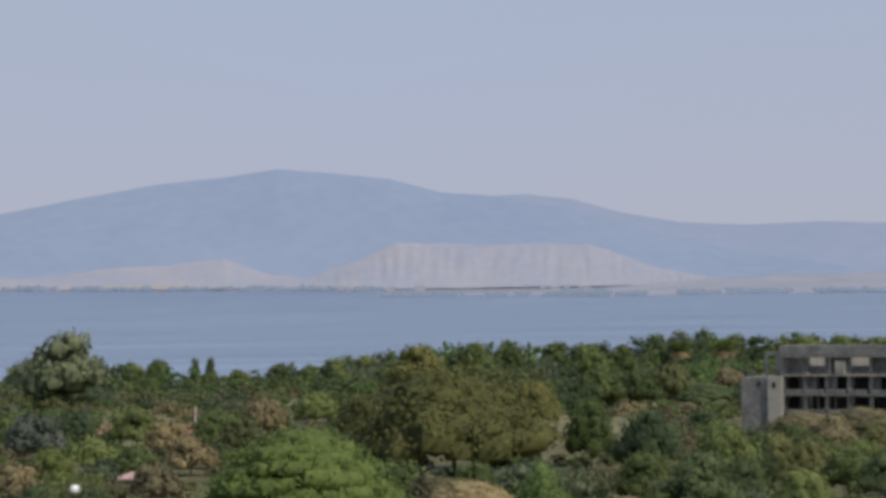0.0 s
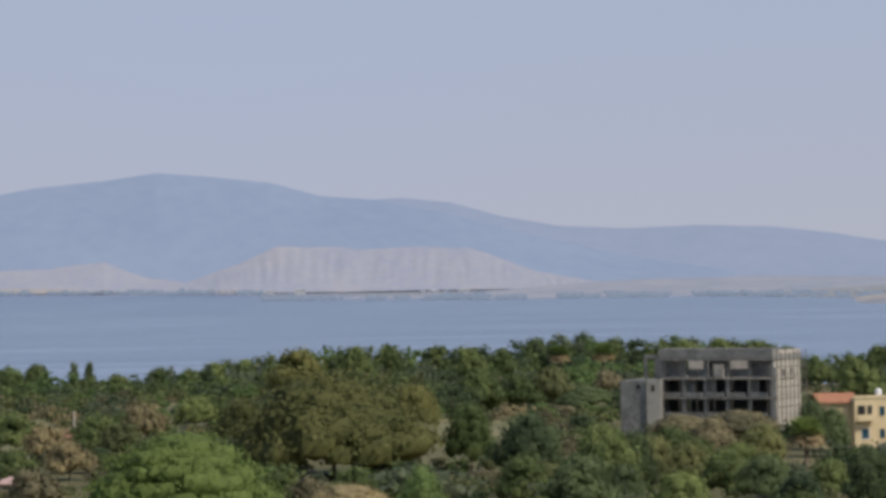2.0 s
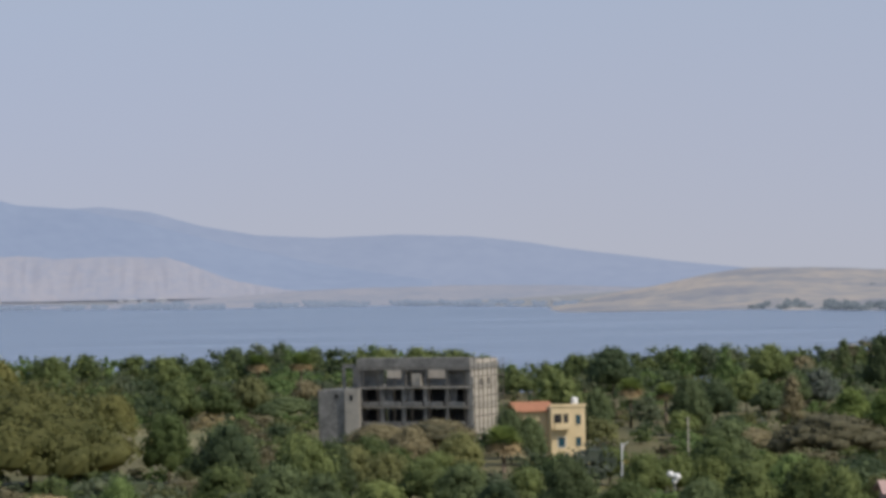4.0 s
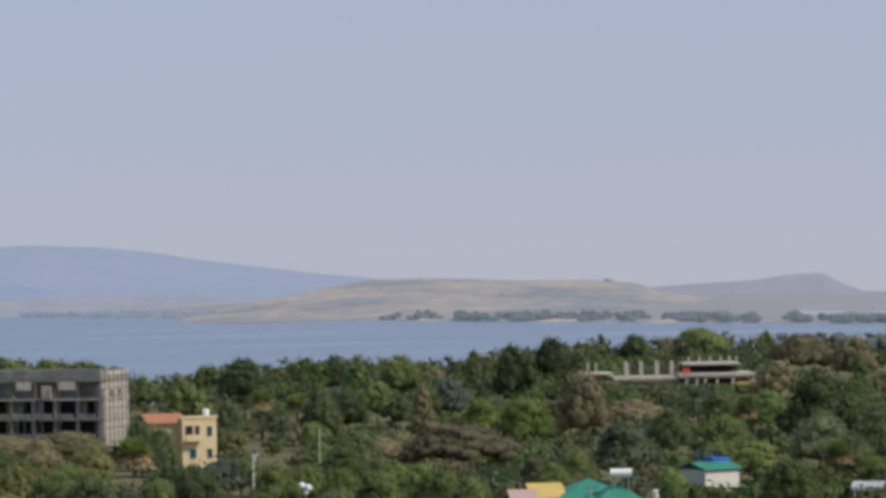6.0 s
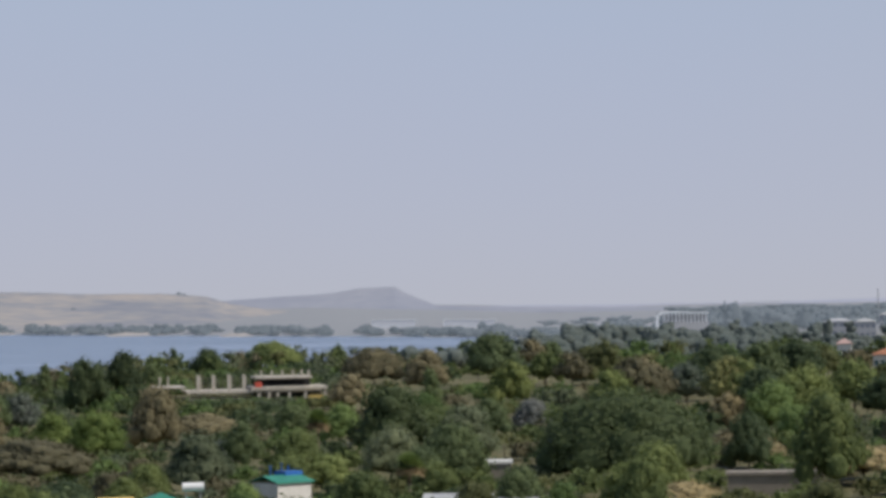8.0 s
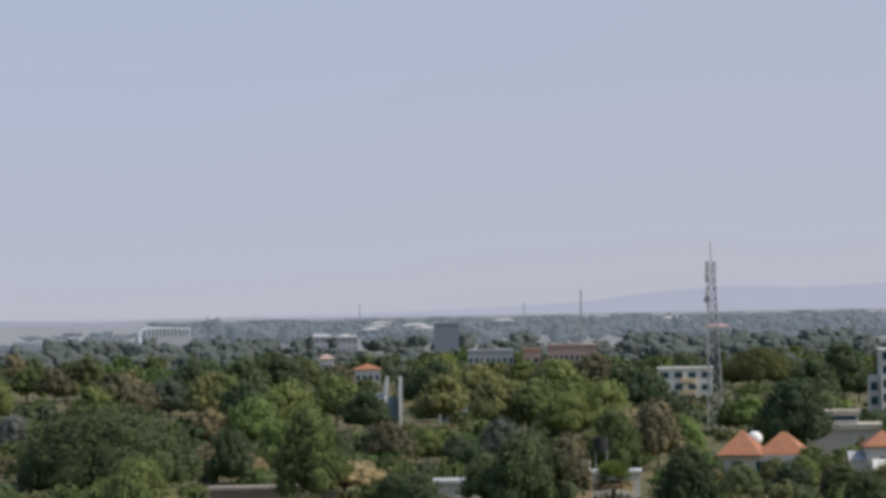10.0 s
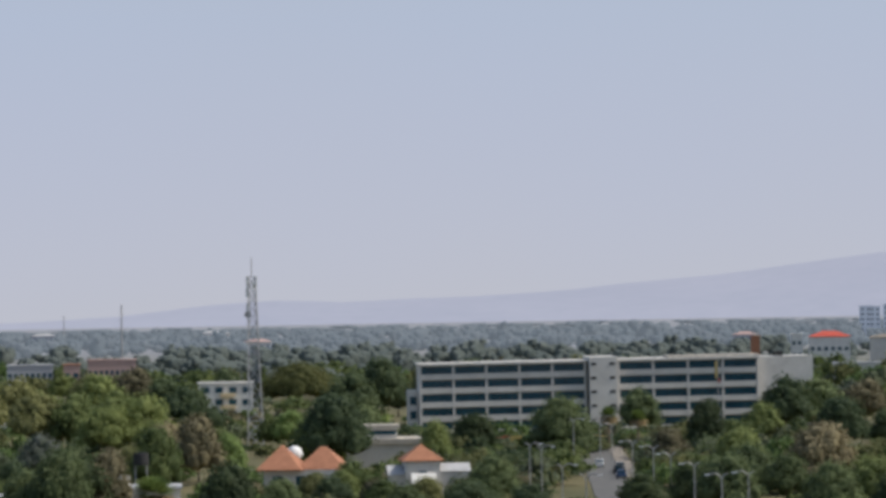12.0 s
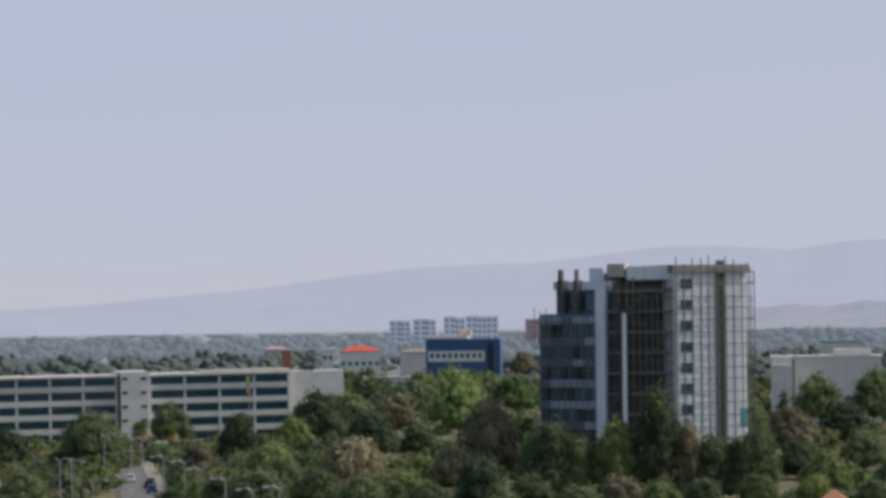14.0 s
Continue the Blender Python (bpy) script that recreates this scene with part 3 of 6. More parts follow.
def stock(key, crown, trunk, extra=None):
    """Meshes of one tree form, shared by all its copies."""
    def as_mesh(name, data, material):
        me = bpy.data.meshes.new(name)
        v, f = data
        me.from_pydata([tuple(p) for p in v], [], [tuple(int(i) for i in q) for q in f])
        me.materials.append(material)
        me.polygons.foreach_set("use_smooth", [True] * len(me.polygons))
        return me
    STOCK.setdefault(key, []).append((as_mesh("crown", crown, LEAF["green"]), as_mesh("trunk", trunk, BARK), as_mesh("dead_fronds", extra, LEAF["dead"]) if extra else None))


for i in range(5):
    stock("broad", *broad(12, 13, 20 + 2 * i, 2700, 0.23))
    stock("broad_far", *broad(12, 13, 15 + i, 1250, 0.31))
for i in range(3):
    stock("great", *broad(16, 30, 60 + 6 * i, 9000, 0.31, 0.8))
    stock("umbrella", *umbrella(10, 20, 46 + 3 * i, 5200, 0.23))
    stock("column", *column(14, 7, 14 + i, 2100, 0.20))
    stock("bush", *broad(5, 7, 11, 1100, 0.17))
stock("feather", *umbrella(17, 20, 110, 14000, 0.17))
for i in range(2):
    g, dd, tk = fan_palm(10, 5.5)
    stock("palm", g, tk, dd)
SIZES = {"broad": (12, 13), "broad_far": (12, 13), "great": (16, 30), "umbrella": (10, 20), "column": (14, 7), "bush": (5, 7), "feather": (17, 20), "palm": (10, 5.5)}
WORDS = {"dark": "very dark green", "ochre": "ochre-green", "fern": "fresh green", "green": "green leafy", "deep": "dark green", "bright": "fresh bright green", "olive": "olive green", "yellow": "yellow-green", "brown": "brownish dry", "straw": "straw-coloured dry", "grey": "grey-green", "lilac": "lilac flowering", "palm": "green", "far": "hazy green"}
FORMS = {"broad": "broadleaf tree with a rounded crown", "broad_far": "broadleaf tree with a rounded crown", "great": "spreading old tree with a wide domed crown", "umbrella": "flat-topped acacia with layered foliage", "column": "tall narrow tree with upswept branches", "bush": "low bush among the trees", "feather": "feathery acacia with fine foliage", "palm": "fan palm with a skirt of dead fronds"}
planted = []


def plant(form, leaf, bearing, d, h, w):
    kin = STOCK["broad_far" if form == "broad" and d > 720 else form]
    me = kin[int(rng.integers(len(kin)))]
    name = "palm_tree" if form == "palm" else "bush" if form == "bush" else "tree"
    t = new(name)
    p = spot(bearing, d, rise(bearing, d) - 0.05)
    sh, sw = h / SIZES[form][0], w / SIZES[form][1]
    t.matrix_basis = Matrix.Translation(p) @ pose(0, 0, 0, 0, 0, float(rng.uniform(0, 360))) @ Matrix.Diagonal((sw, sw, sh, 1))
    tagged(t, WORDS[leaf] + " " + FORMS[form], name.replace("_", " "), "palms" if form == "palm" else "bushes" if form == "bush" else "trees")
    for q, nm in zip(me, ("crown", "trunk", "dead_fronds")):
        if q:
            ob = new(nm, q)
            ob.parent = t
            if nm == "crown":
                ob.material_slots[0].link = "OBJECT"
                ob.material_slots[0].material = LEAF[leaf]
    planted.append((bearing, d, math.degrees(w * 0.42 / d)))
    return t


# by the lake, round the clearing and before the concrete shell
plant("broad", "grey", -6.47, 781, 20.0, 23.6)
plant("bush", "olive", -5.77, 918, 6.7, 9.2)
plant("broad", "grey", -7.00, 863, 11.7, 13.8)
plant("broad", "grey", -5.96, 914, 11.1, 13.0)
plant("broad", "bright", -5.29, 919, 9.3, 9.3)
plant("broad", "green", -4.86, 920, 9.4, 8.5)
plant("column", "deep", -4.24, 901, 9.7, 4.8)
plant("column", "deep", -3.98, 908, 9.8, 4.9)
plant("broad", "green", -3.48, 884, 6.9, 8.2)
plant("broad", "green", -2.80, 925, 7.9, 9.3)
plant("broad", "bright", -2.32, 917, 7.2, 8.5)
plant("broad", "green", -1.89, 902, 9.0, 10.6)
plant("broad", "green", -1.36, 933, 9.3, 11.0)
plant("broad", "ochre", -0.46, 816, 14.6, 17.1)
plant("broad", "green", 0.52, 932, 12.0, 14.1)
plant("broad", "green", 1.10, 988, 11.5, 13.3)
plant("broad", "green", 1.91, 1006, 10.7, 10.1)
plant("broad", "green", 2.44, 918, 11.8, 13.9)
plant("broad", "green", 3.02, 956, 9.5, 11.2)
plant("broad", "deep", 3.60, 1043, 12.1, 12.3)
plant("broad", "deep", 4.41, 1048, 13.5, 10.6)
plant("broad", "deep", 4.12, 1046, 11.0, 8.8)
plant("broad", "deep", 4.93, 1044, 11.0, 10.5)
plant("broad", "olive", 3.87, 770, 9.9, 11.6)
plant("broad", "green", 3.30, 742, 9.5, 11.2)
plant("broad", "green", 2.63, 735, 10.5, 12.3)
plant("bush", "brown", 4.83, 841, 6.9, 9.9)
plant("umbrella", "deep", 4.49, 730, 6.6, 14.7)
plant("great", "ochre", 0.13, 525, 17.6, 35.2)
plant("broad", "ochre", -1.37, 606, 10.4, 12.2)
plant("broad", "ochre", 1.52, 659, 10.4, 12.2)
plant("feather", "fern", -2.48, 330, 17.4, 20.5)
plant("broad", "yellow", 2.47, 529, 11.7, 9.3)
plant("broad", "bright", 1.64, 414, 8.7, 6.9)
plant("broad", "deep", 3.48, 498, 11.5, 9.2)
plant("bush", "olive", 3.61, 447, 6.8, 9.8)
plant("broad", "green", 4.62, 460, 11.6, 9.3)
plant("broad", "dark", 5.24, 470, 9.9, 7.9)
plant("broad", "green", 5.86, 517, 8.1, 9.5)
plant("broad", "yellow", 6.29, 497, 7.1, 8.3)
plant("umbrella", "brown", 7.01, 596, 6.3, 14.0)
plant("broad", "green", 6.81, 456, 7.8, 9.2)
plant("broad", "deep", 7.42, 447, 7.6, 9.0)
plant("broad", "deep", 4.99, 443, 6.9, 8.2)
plant("broad", "green", 6.04, 417, 7.1, 8.4)
plant("broad", "deep", 4.27, 440, 5.7, 6.7)
plant("broad", "green", -7.24, 882, 8.8, 10.4)
plant("bush", "lilac", -6.92, 582, 8.9, 12.7)
plant("bush", "yellow", -7.16, 598, 6.3, 9.0)
plant("broad", "yellow", -6.69, 488, 7.7, 9.0)
plant("bush", "green", -5.98, 532, 6.9, 9.8)
plant("bush", "green", -5.31, 501, 7.1, 10.1)
plant("bush", "deep", -5.74, 499, 5.3, 7.5)
plant("bush", "brown", -4.94, 455, 7.0, 9.9)
plant("bush", "straw", -7.26, 469, 6.6, 9.5)
plant("bush", "deep", -6.99, 429, 6.0, 8.6)
plant("bush", "deep", -5.99, 450, 4.2, 6.0)
plant("bush", "straw", -4.69, 588, 6.9, 9.9)
plant("bush", "green", -3.82, 609, 7.9, 11.2)
plant("bush", "green", -5.25, 612, 8.6, 12.3)
plant("bush", "deep", -6.21, 621, 5.8, 8.3)
plant("bush", "straw", -4.35, 531, 6.9, 9.8)
plant("bush", "straw", -3.05, 638, 8.3, 11.8)
plant("bush", "green", -2.19, 695, 7.4, 10.5)
plant("bush", "olive", -3.44, 589, 6.9, 9.9)
plant("umbrella", "straw", 0.38, 426, 5.5, 11.4)
plant("bush", "brown", -0.29, 442, 5.7, 8.2)
# between the concrete shell and the column site
plant("broad", "green", 6.15, 995, 11.4, 13.4)
plant("broad", "green", 6.72, 989, 11.3, 13.3)
plant("broad", "green", 7.30, 973, 11.1, 13.1)
plant("broad", "green", 7.82, 982, 9.4, 9.9)
plant("broad", "green", 8.40, 857, 8.6, 10.1)
plant("broad", "green", 8.93, 873, 8.7, 10.3)
plant("broad", "green", 9.41, 917, 10.5, 12.3)
plant("broad", "deep", 10.04, 868, 13.6, 16.0)
plant("broad", "green", 10.66, 938, 8.0, 9.5)
plant("broad", "green", 11.07, 970, 10.7, 11.4)
plant("broad", "deep", 11.58, 959, 12.1, 9.7)
plant("broad", "green", 12.10, 978, 9.1, 9.9)
plant("broad", "green", 12.68, 910, 12.3, 14.5)
plant("broad", "brown", 13.25, 940, 8.1, 9.5)
plant("broad", "brown", 13.73, 985, 8.4, 9.9)
plant("broad", "brown", 14.07, 998, 10.5, 10.1)
plant("broad", "dark", 14.65, 860, 16.2, 13.0)
plant("broad", "dark", 15.27, 993, 15.6, 12.5)
plant("broad", "deep", 15.75, 1011, 10.6, 8.5)
plant("column", "deep", 16.13, 1156, 13.4, 6.2)
plant("broad", "deep", 16.70, 1157, 13.2, 15.5)
plant("broad", "brown", 17.23, 1193, 11.7, 10.0)
plant("umbrella", "green", 17.80, 1212, 14.6, 22.4)
plant("column", "brown", 13.06, 652, 12.0, 6.0)
plant("broad", "lilac", 13.54, 766, 9.8, 11.6)
plant("broad", "palm", 14.78, 623, 10.7, 12.5)
plant("broad", "palm", 14.06, 675, 8.7, 10.2)
plant("broad", "brown", 15.79, 643, 14.8, 11.9)
plant("umbrella", "brown", 13.72, 539, 9.4, 20.8)
plant("umbrella", "brown", 12.32, 574, 5.5, 11.6)
plant("broad", "grey", 16.49, 517, 11.1, 13.0)
plant("broad", "deep", 17.25, 579, 10.3, 8.3)
plant("broad", "green", 9.12, 725, 11.4, 13.4)
plant("broad", "deep", 9.78, 652, 10.3, 8.2)
plant("broad", "deep", 11.33, 653, 12.3, 9.9)
plant("broad", "deep", 11.81, 715, 9.2, 10.8)
plant("broad", "green", 12.29, 758, 9.7, 11.5)
plant("broad", "deep", 12.67, 723, 8.3, 9.7)
plant("bush", "green", 11.22, 637, 6.0, 8.6)
plant("broad", "deep", 11.99, 600, 6.9, 8.1)
plant("bush", "bright", 12.27, 605, 5.0, 7.1)
plant("bush", "bright", 11.50, 568, 4.7, 6.7)
plant("broad", "deep", 8.29, 562, 10.5, 7.1)
plant("bush", "grey", 8.74, 664, 5.1, 7.2)
plant("bush", "olive", 9.78, 609, 6.1, 8.7)
plant("broad", "deep", 3.46, 509, 10.9, 12.8)
plant("broad", "green", 4.79, 446, 12.2, 9.7)
plant("broad", "olive", 5.50, 495, 7.8, 9.1)
plant("umbrella", "brown", 6.03, 612, 5.5, 11.3)
plant("umbrella", "brown", 7.04, 598, 6.8, 15.1)
plant("broad", "olive", 6.22, 470, 8.1, 9.5)
plant("broad", "green", 6.98, 489, 7.0, 8.2)
plant("broad", "deep", 4.31, 427, 9.1, 10.8)
plant("broad", "green", 3.36, 444, 8.2, 9.7)
plant("broad", "green", 7.46, 455, 7.1, 8.4)
plant("broad", "green", 8.56, 460, 5.9, 6.9)
plant("broad", "dark", 9.24, 411, 10.8, 8.6)
plant("broad", "green", 9.96, 505, 6.5, 7.6)
plant("broad", "green", 10.54, 470, 7.4, 8.7)
plant("broad", "green", 11.11, 475, 6.8, 8.0)
plant("broad", "yellow", 11.69, 466, 6.7, 7.8)
plant("broad", "green", 12.31, 433, 8.0, 9.4)
plant("broad", "bright", 13.08, 447, 8.3, 9.8)
plant("broad", "green", 13.89, 408, 8.9, 8.2)
plant("bush", "brown", 15.05, 503, 5.9, 8.4)
plant("broad", "green", 15.67, 506, 6.5, 7.7)
plant("broad", "bright", 17.28, 410, 8.0, 5.5)
plant("broad", "deep", 11.49, 413, 7.1, 8.3)
plant("broad", "green", 10.24, 413, 7.1, 8.3)
plant("broad", "deep", 8.03, 423, 6.6, 7.8)
plant("broad", "olive", 14.56, 438, 5.6, 6.6)
plant("broad", "brown", 6.56, 528, 9.0, 10.6)
plant("broad", "olive", 7.42, 522, 8.2, 9.6)
plant("broad", "olive", 8.74, 610, 6.5, 7.7)
plant("broad", "deep", 8.62, 562, 8.9, 6.6)
# beyond the column site
plant("broad", "deep", 11.57, 974, 11.9, 13.1)
plant("broad", "green", 12.04, 977, 10.6, 11.5)
plant("broad", "olive", 12.51, 972, 9.7, 11.4)
plant("broad", "green", 13.08, 943, 9.4, 11.1)
plant("broad", "deep", 13.75, 990, 9.2, 10.0)
plant("column", "deep", 13.95, 941, 12.6, 6.3)
plant("broad", "deep", 18.89, 1248, 12.6, 8.8)
plant("great", "brown", 19.52, 1103, 13.0, 25.9)
plant("broad", "brown", 20.40, 980, 14.0, 16.5)
plant("broad", "deep", 21.54, 1039, 17.8, 20.9)
plant("broad", "deep", 21.11, 1327, 11.4, 13.4)
plant("broad", "brown", 22.21, 1254, 12.5, 14.7)
plant("broad", "deep", 22.54, 1262, 10.8, 12.7)
plant("broad", "yellow", 21.82, 870, 13.0, 15.3)
plant("broad", "green", 22.44, 1050, 11.2, 13.2)
plant("broad", "brown", 22.89, 1038, 11.9, 13.9)
plant("broad", "brown", 23.92, 832, 14.2, 16.8)
plant("broad", "green", 23.54, 823, 11.8, 13.8)
plant("broad", "brown", 24.26, 856, 12.2, 14.4)
plant("broad", "lilac", 24.83, 869, 11.8, 13.9)
plant("broad", "olive", 25.54, 823, 14.1, 16.6)
plant("broad", "deep", 26.06, 810, 11.6, 13.6)
plant("broad", "dark", 19.80, 608, 15.6, 18.4)
plant("column", "deep", 20.49, 734, 14.8, 7.4)
plant("broad", "bright", 20.37, 687, 11.5, 9.2)
plant("broad", "brown", 19.12, 845, 10.8, 12.8)
plant("great", "dark", 23.73, 537, 16.4, 32.9)
plant("broad", "deep", 25.86, 549, 11.5, 9.2)
plant("umbrella", "straw", 25.94, 576, 5.7, 12.6)
plant("umbrella", "brown", 16.61, 681, 7.7, 17.1)
plant("broad", "deep", 18.16, 707, 8.6, 10.1)
plant("broad", "bright", 18.94, 682, 9.2, 10.9)
plant("umbrella", "green", 20.18, 689, 9.9, 22.0)
plant("broad", "grey", 21.04, 593, 11.9, 13.9)
plant("broad", "deep", 21.47, 685, 9.8, 11.5)
plant("broad", "lilac", 22.19, 691, 8.9, 10.4)
plant("broad", "deep", 20.84, 530, 11.3, 13.4)
plant("broad", "grey", 19.78, 543, 10.1, 11.9)
plant("broad", "deep", 13.13, 760, 9.6, 7.7)
plant("broad", "deep", 11.93, 535, 9.2, 10.8)
plant("broad", "green", 11.73, 483, 9.0, 10.6)
plant("broad", "green", 12.58, 456, 7.8, 9.2)
plant("broad", "yellow", 13.39, 435, 8.1, 9.5)
plant("broad", "deep", 14.30, 452, 7.7, 9.1)
plant("broad", "green", 15.25, 479, 6.2, 7.2)
plant("broad", "green", 15.69, 520, 5.9, 7.0)
plant("broad", "bright", 17.27, 462, 6.0, 6.6)
plant("broad", "green", 18.06, 520, 6.9, 11.4)
plant("broad", "green", 18.72, 520, 6.8, 10.5)
plant("broad", "green", 19.29, 443, 8.2, 9.7)
plant("broad", "green", 20.54, 493, 7.0, 8.3)
plant("broad", "olive", 21.21, 446, 6.4, 7.5)
plant("broad", "deep", 21.98, 451, 8.2, 8.3)
plant("broad", "bright", 22.69, 458, 5.5, 6.2)
plant("broad", "green", 24.04, 411, 11.7, 9.3)
plant("umbrella", "straw", 24.74, 455, 5.5, 12.2)
# round the fin building
plant("broad", "green", 22.42, 1075, 10.0, 11.7)
plant("broad", "olive", 23.39, 1055, 15.1, 17.7)
plant("broad", "brown", 24.15, 908, 13.0, 15.2)
plant("broad", "lilac", 24.80, 934, 10.7, 12.5)
plant("broad", "deep", 25.31, 903, 15.5, 18.2)
plant("broad", "deep", 26.08, 983, 15.4, 18.2)
plant("broad", "deep", 26.75, 1020, 16.0, 18.8)
plant("broad", "green", 25.79, 822, 14.1, 16.6)
plant("broad", "bright", 26.26, 699, 12.0, 14.1)
plant("broad", "olive", 27.09, 1059, 12.1, 14.2)
plant("broad", "green", 27.66, 812, 13.9, 16.4)
plant("broad", "green", 26.79, 756, 14.0, 16.5)
plant("broad", "green", 27.22, 489, 17.4, 13.1)
plant("broad", "bright", 26.69, 653, 8.9, 10.4)
plant("broad", "deep", 25.89, 626, 8.0, 9.5)
plant("broad", "straw", 25.54, 700, 9.5, 11.2)
plant("umbrella", "straw", 25.77, 608, 5.5, 12.2)
plant("umbrella", "straw", 27.78, 525, 6.7, 15.0)
plant("broad", "deep", 28.64, 491, 6.3, 7.4)
plant("broad", "brown", 28.56, 616, 9.7, 11.4)
plant("broad", "green", 29.18, 629, 7.6, 9.0)
plant("broad", "grey", 29.72, 625, 6.2, 7.3)
plant("broad", "lilac", 30.47, 614, 9.6, 11.3)
plant("broad", "dark", 30.77, 458, 13.9, 11.1)
plant("broad", "deep", 30.17, 494, 9.1, 9.1)
plant("broad", "brown", 31.56, 491, 12.4, 9.1)
plant("broad", "deep", 31.17, 491, 8.9, 8.3)
plant("broad", "olive", 31.99, 589, 8.4, 9.9)
plant("broad", "green", 32.42, 555, 13.4, 10.7)
plant("broad", "deep", 32.58, 968, 12.4, 14.6)
plant("broad", "green", 31.82, 790, 13.5, 15.9)
plant("broad", "green", 31.44, 976, 12.5, 14.8)
plant("broad", "green", 31.05, 737, 13.7, 16.1)
plant("broad", "olive", 30.39, 740, 13.7, 16.2)
plant("broad", "olive", 29.48, 802, 13.7, 16.2)
plant("broad", "deep", 29.29, 901, 15.4, 18.2)
plant("broad", "olive", 30.11, 871, 14.9, 17.6)
plant("broad", "green", 24.32, 494, 9.2, 10.8)
plant("broad", "green", 23.84, 469, 8.0, 9.5)
plant("broad", "deep", 20.29, 514, 8.1, 9.5)
plant("broad", "green", 18.21, 566, 8.9, 10.5)
plant("broad", "olive", 27.10, 427, 7.3, 8.6)
# before the long white block
plant("broad", "yellow", 29.48, 1036, 14.0, 16.5)
plant("broad", "yellow", 30.81, 1125, 9.6, 11.3)
plant("broad", "olive", 31.31, 999, 12.8, 15.1)
plant("broad", "green", 30.62, 747, 12.8, 15.1)
plant("broad", "green", 31.57, 710, 12.2, 14.3)
plant("broad", "green", 32.15, 715, 14.3, 16.8)
plant("broad", "deep", 32.97, 739, 14.8, 17.4)
plant("broad", "deep", 33.61, 955, 15.0, 12.0)
plant("broad", "brown", 32.62, 617, 11.5, 13.5)
plant("broad", "brown", 33.12, 599, 13.2, 10.6)
plant("broad", "brown", 32.33, 610, 8.7, 10.2)
plant("broad", "bright", 33.66, 608, 9.6, 7.7)
plant("great", "ochre", 34.86, 1093, 14.2, 28.5)
plant("broad", "deep", 35.71, 886, 15.2, 17.9)
plant("broad", "deep", 35.42, 638, 15.7, 17.1)
plant("broad", "deep", 36.24, 896, 17.9, 14.3)
plant("broad", "dark", 36.52, 943, 10.8, 12.7)
plant("broad", "bright", 34.66, 736, 9.6, 9.9)
plant("broad", "green", 35.12, 640, 11.4, 12.9)
plant("broad", "deep", 35.89, 714, 11.2, 13.2)
plant("broad", "palm", 36.23, 740, 7.9, 9.3)
plant("broad", "deep", 36.68, 718, 6.2, 7.2)
plant("broad", "dark", 30.99, 489, 13.2, 14.4)
plant("broad", "deep", 30.03, 544, 8.1, 9.6)
plant("broad", "deep", 28.98, 464, 7.9, 9.3)
plant("umbrella", "straw", 28.08, 541, 5.7, 12.7)
plant("broad", "dark", 33.65, 430, 12.6, 10.1)
plant("broad", "green", 35.74, 526, 8.1, 8.8)
plant("broad", "brown", 36.16, 502, 6.4, 7.6)
plant("broad", "deep", 35.39, 506, 6.5, 7.6)
plant("broad", "green", 37.14, 642, 10.1, 7.5)
plant("broad", "dark", 37.81, 693, 9.9, 11.6)
plant("broad", "dark", 36.64, 477, 6.8, 8.0)
plant("broad", "deep", 38.14, 518, 8.9, 10.4)
plant("broad", "deep", 37.70, 458, 8.5, 10.0)
plant("broad", "deep", 39.28, 681, 13.6, 16.0)
plant("broad", "deep", 40.64, 784, 12.3, 12.5)
plant("broad", "dark", 41.75, 693, 12.4, 9.9)
plant("broad", "brown", 41.11, 625, 8.9, 10.5)
plant("broad", "green", 42.29, 590, 10.1, 11.9)
plant("broad", "deep", 42.10, 492, 9.8, 11.6)
plant("broad", "dark", 41.53, 499, 8.5, 10.1)
plant("broad", "dark", 40.62, 486, 7.6, 9.0)
plant("broad", "deep", 38.75, 474, 6.8, 8.0)
plant("broad", "deep", 28.14, 756, 11.9, 14.0)
plant("broad", "brown", 32.06, 1047, 13.5, 15.8)
# round the tiled villa
plant("broad", "olive", 37.00, 520, 5.5, 6.1)
plant("broad", "deep", 37.74, 473, 7.4, 8.7)
plant("broad", "green", 35.58, 523, 6.7, 7.9)
plant("broad", "olive", 35.06, 527, 6.1, 7.1)
plant("broad", "green", 36.25, 499, 6.4, 7.5)
plant("broad", "green", 33.44, 663, 8.5, 10.0)
plant("broad", "deep", 32.97, 747, 10.1, 11.9)
plant("broad", "green", 34.33, 737, 8.2, 6.2)
plant("broad", "deep", 34.53, 501, 6.4, 7.6)
# round the high-rise
plant("broad", "deep", 43.10, 783, 14.9, 15.8)
plant("broad", "deep", 43.63, 814, 12.8, 15.0)
plant("broad", "green", 42.71, 745, 9.6, 11.3)
plant("broad", "brown", 44.44, 841, 12.0, 14.1)
plant("broad", "deep", 44.01, 698, 12.0, 14.1)
plant("broad", "brown", 43.67, 550, 12.6, 14.8)
plant("broad", "deep", 44.84, 710, 9.1, 10.7)
plant("broad", "bright", 45.51, 787, 20.0, 17.8)
plant("broad", "bright", 46.42, 988, 14.1, 16.6)
plant("broad", "brown", 46.62, 1500, 14.6, 15.1)
plant("broad", "brown", 46.00, 587, 17.9, 14.3)
plant("broad", "brown", 45.44, 577, 9.5, 11.1)
plant("broad", "deep", 45.88, 486, 11.7, 9.4)
plant("broad", "deep", 46.86, 548, 13.2, 9.2)
plant("broad", "deep", 47.51, 548, 12.2, 8.7)
plant("broad", "dark", 47.13, 548, 15.0, 12.0)
plant("broad", "green", 48.19, 548, 14.9, 11.0)
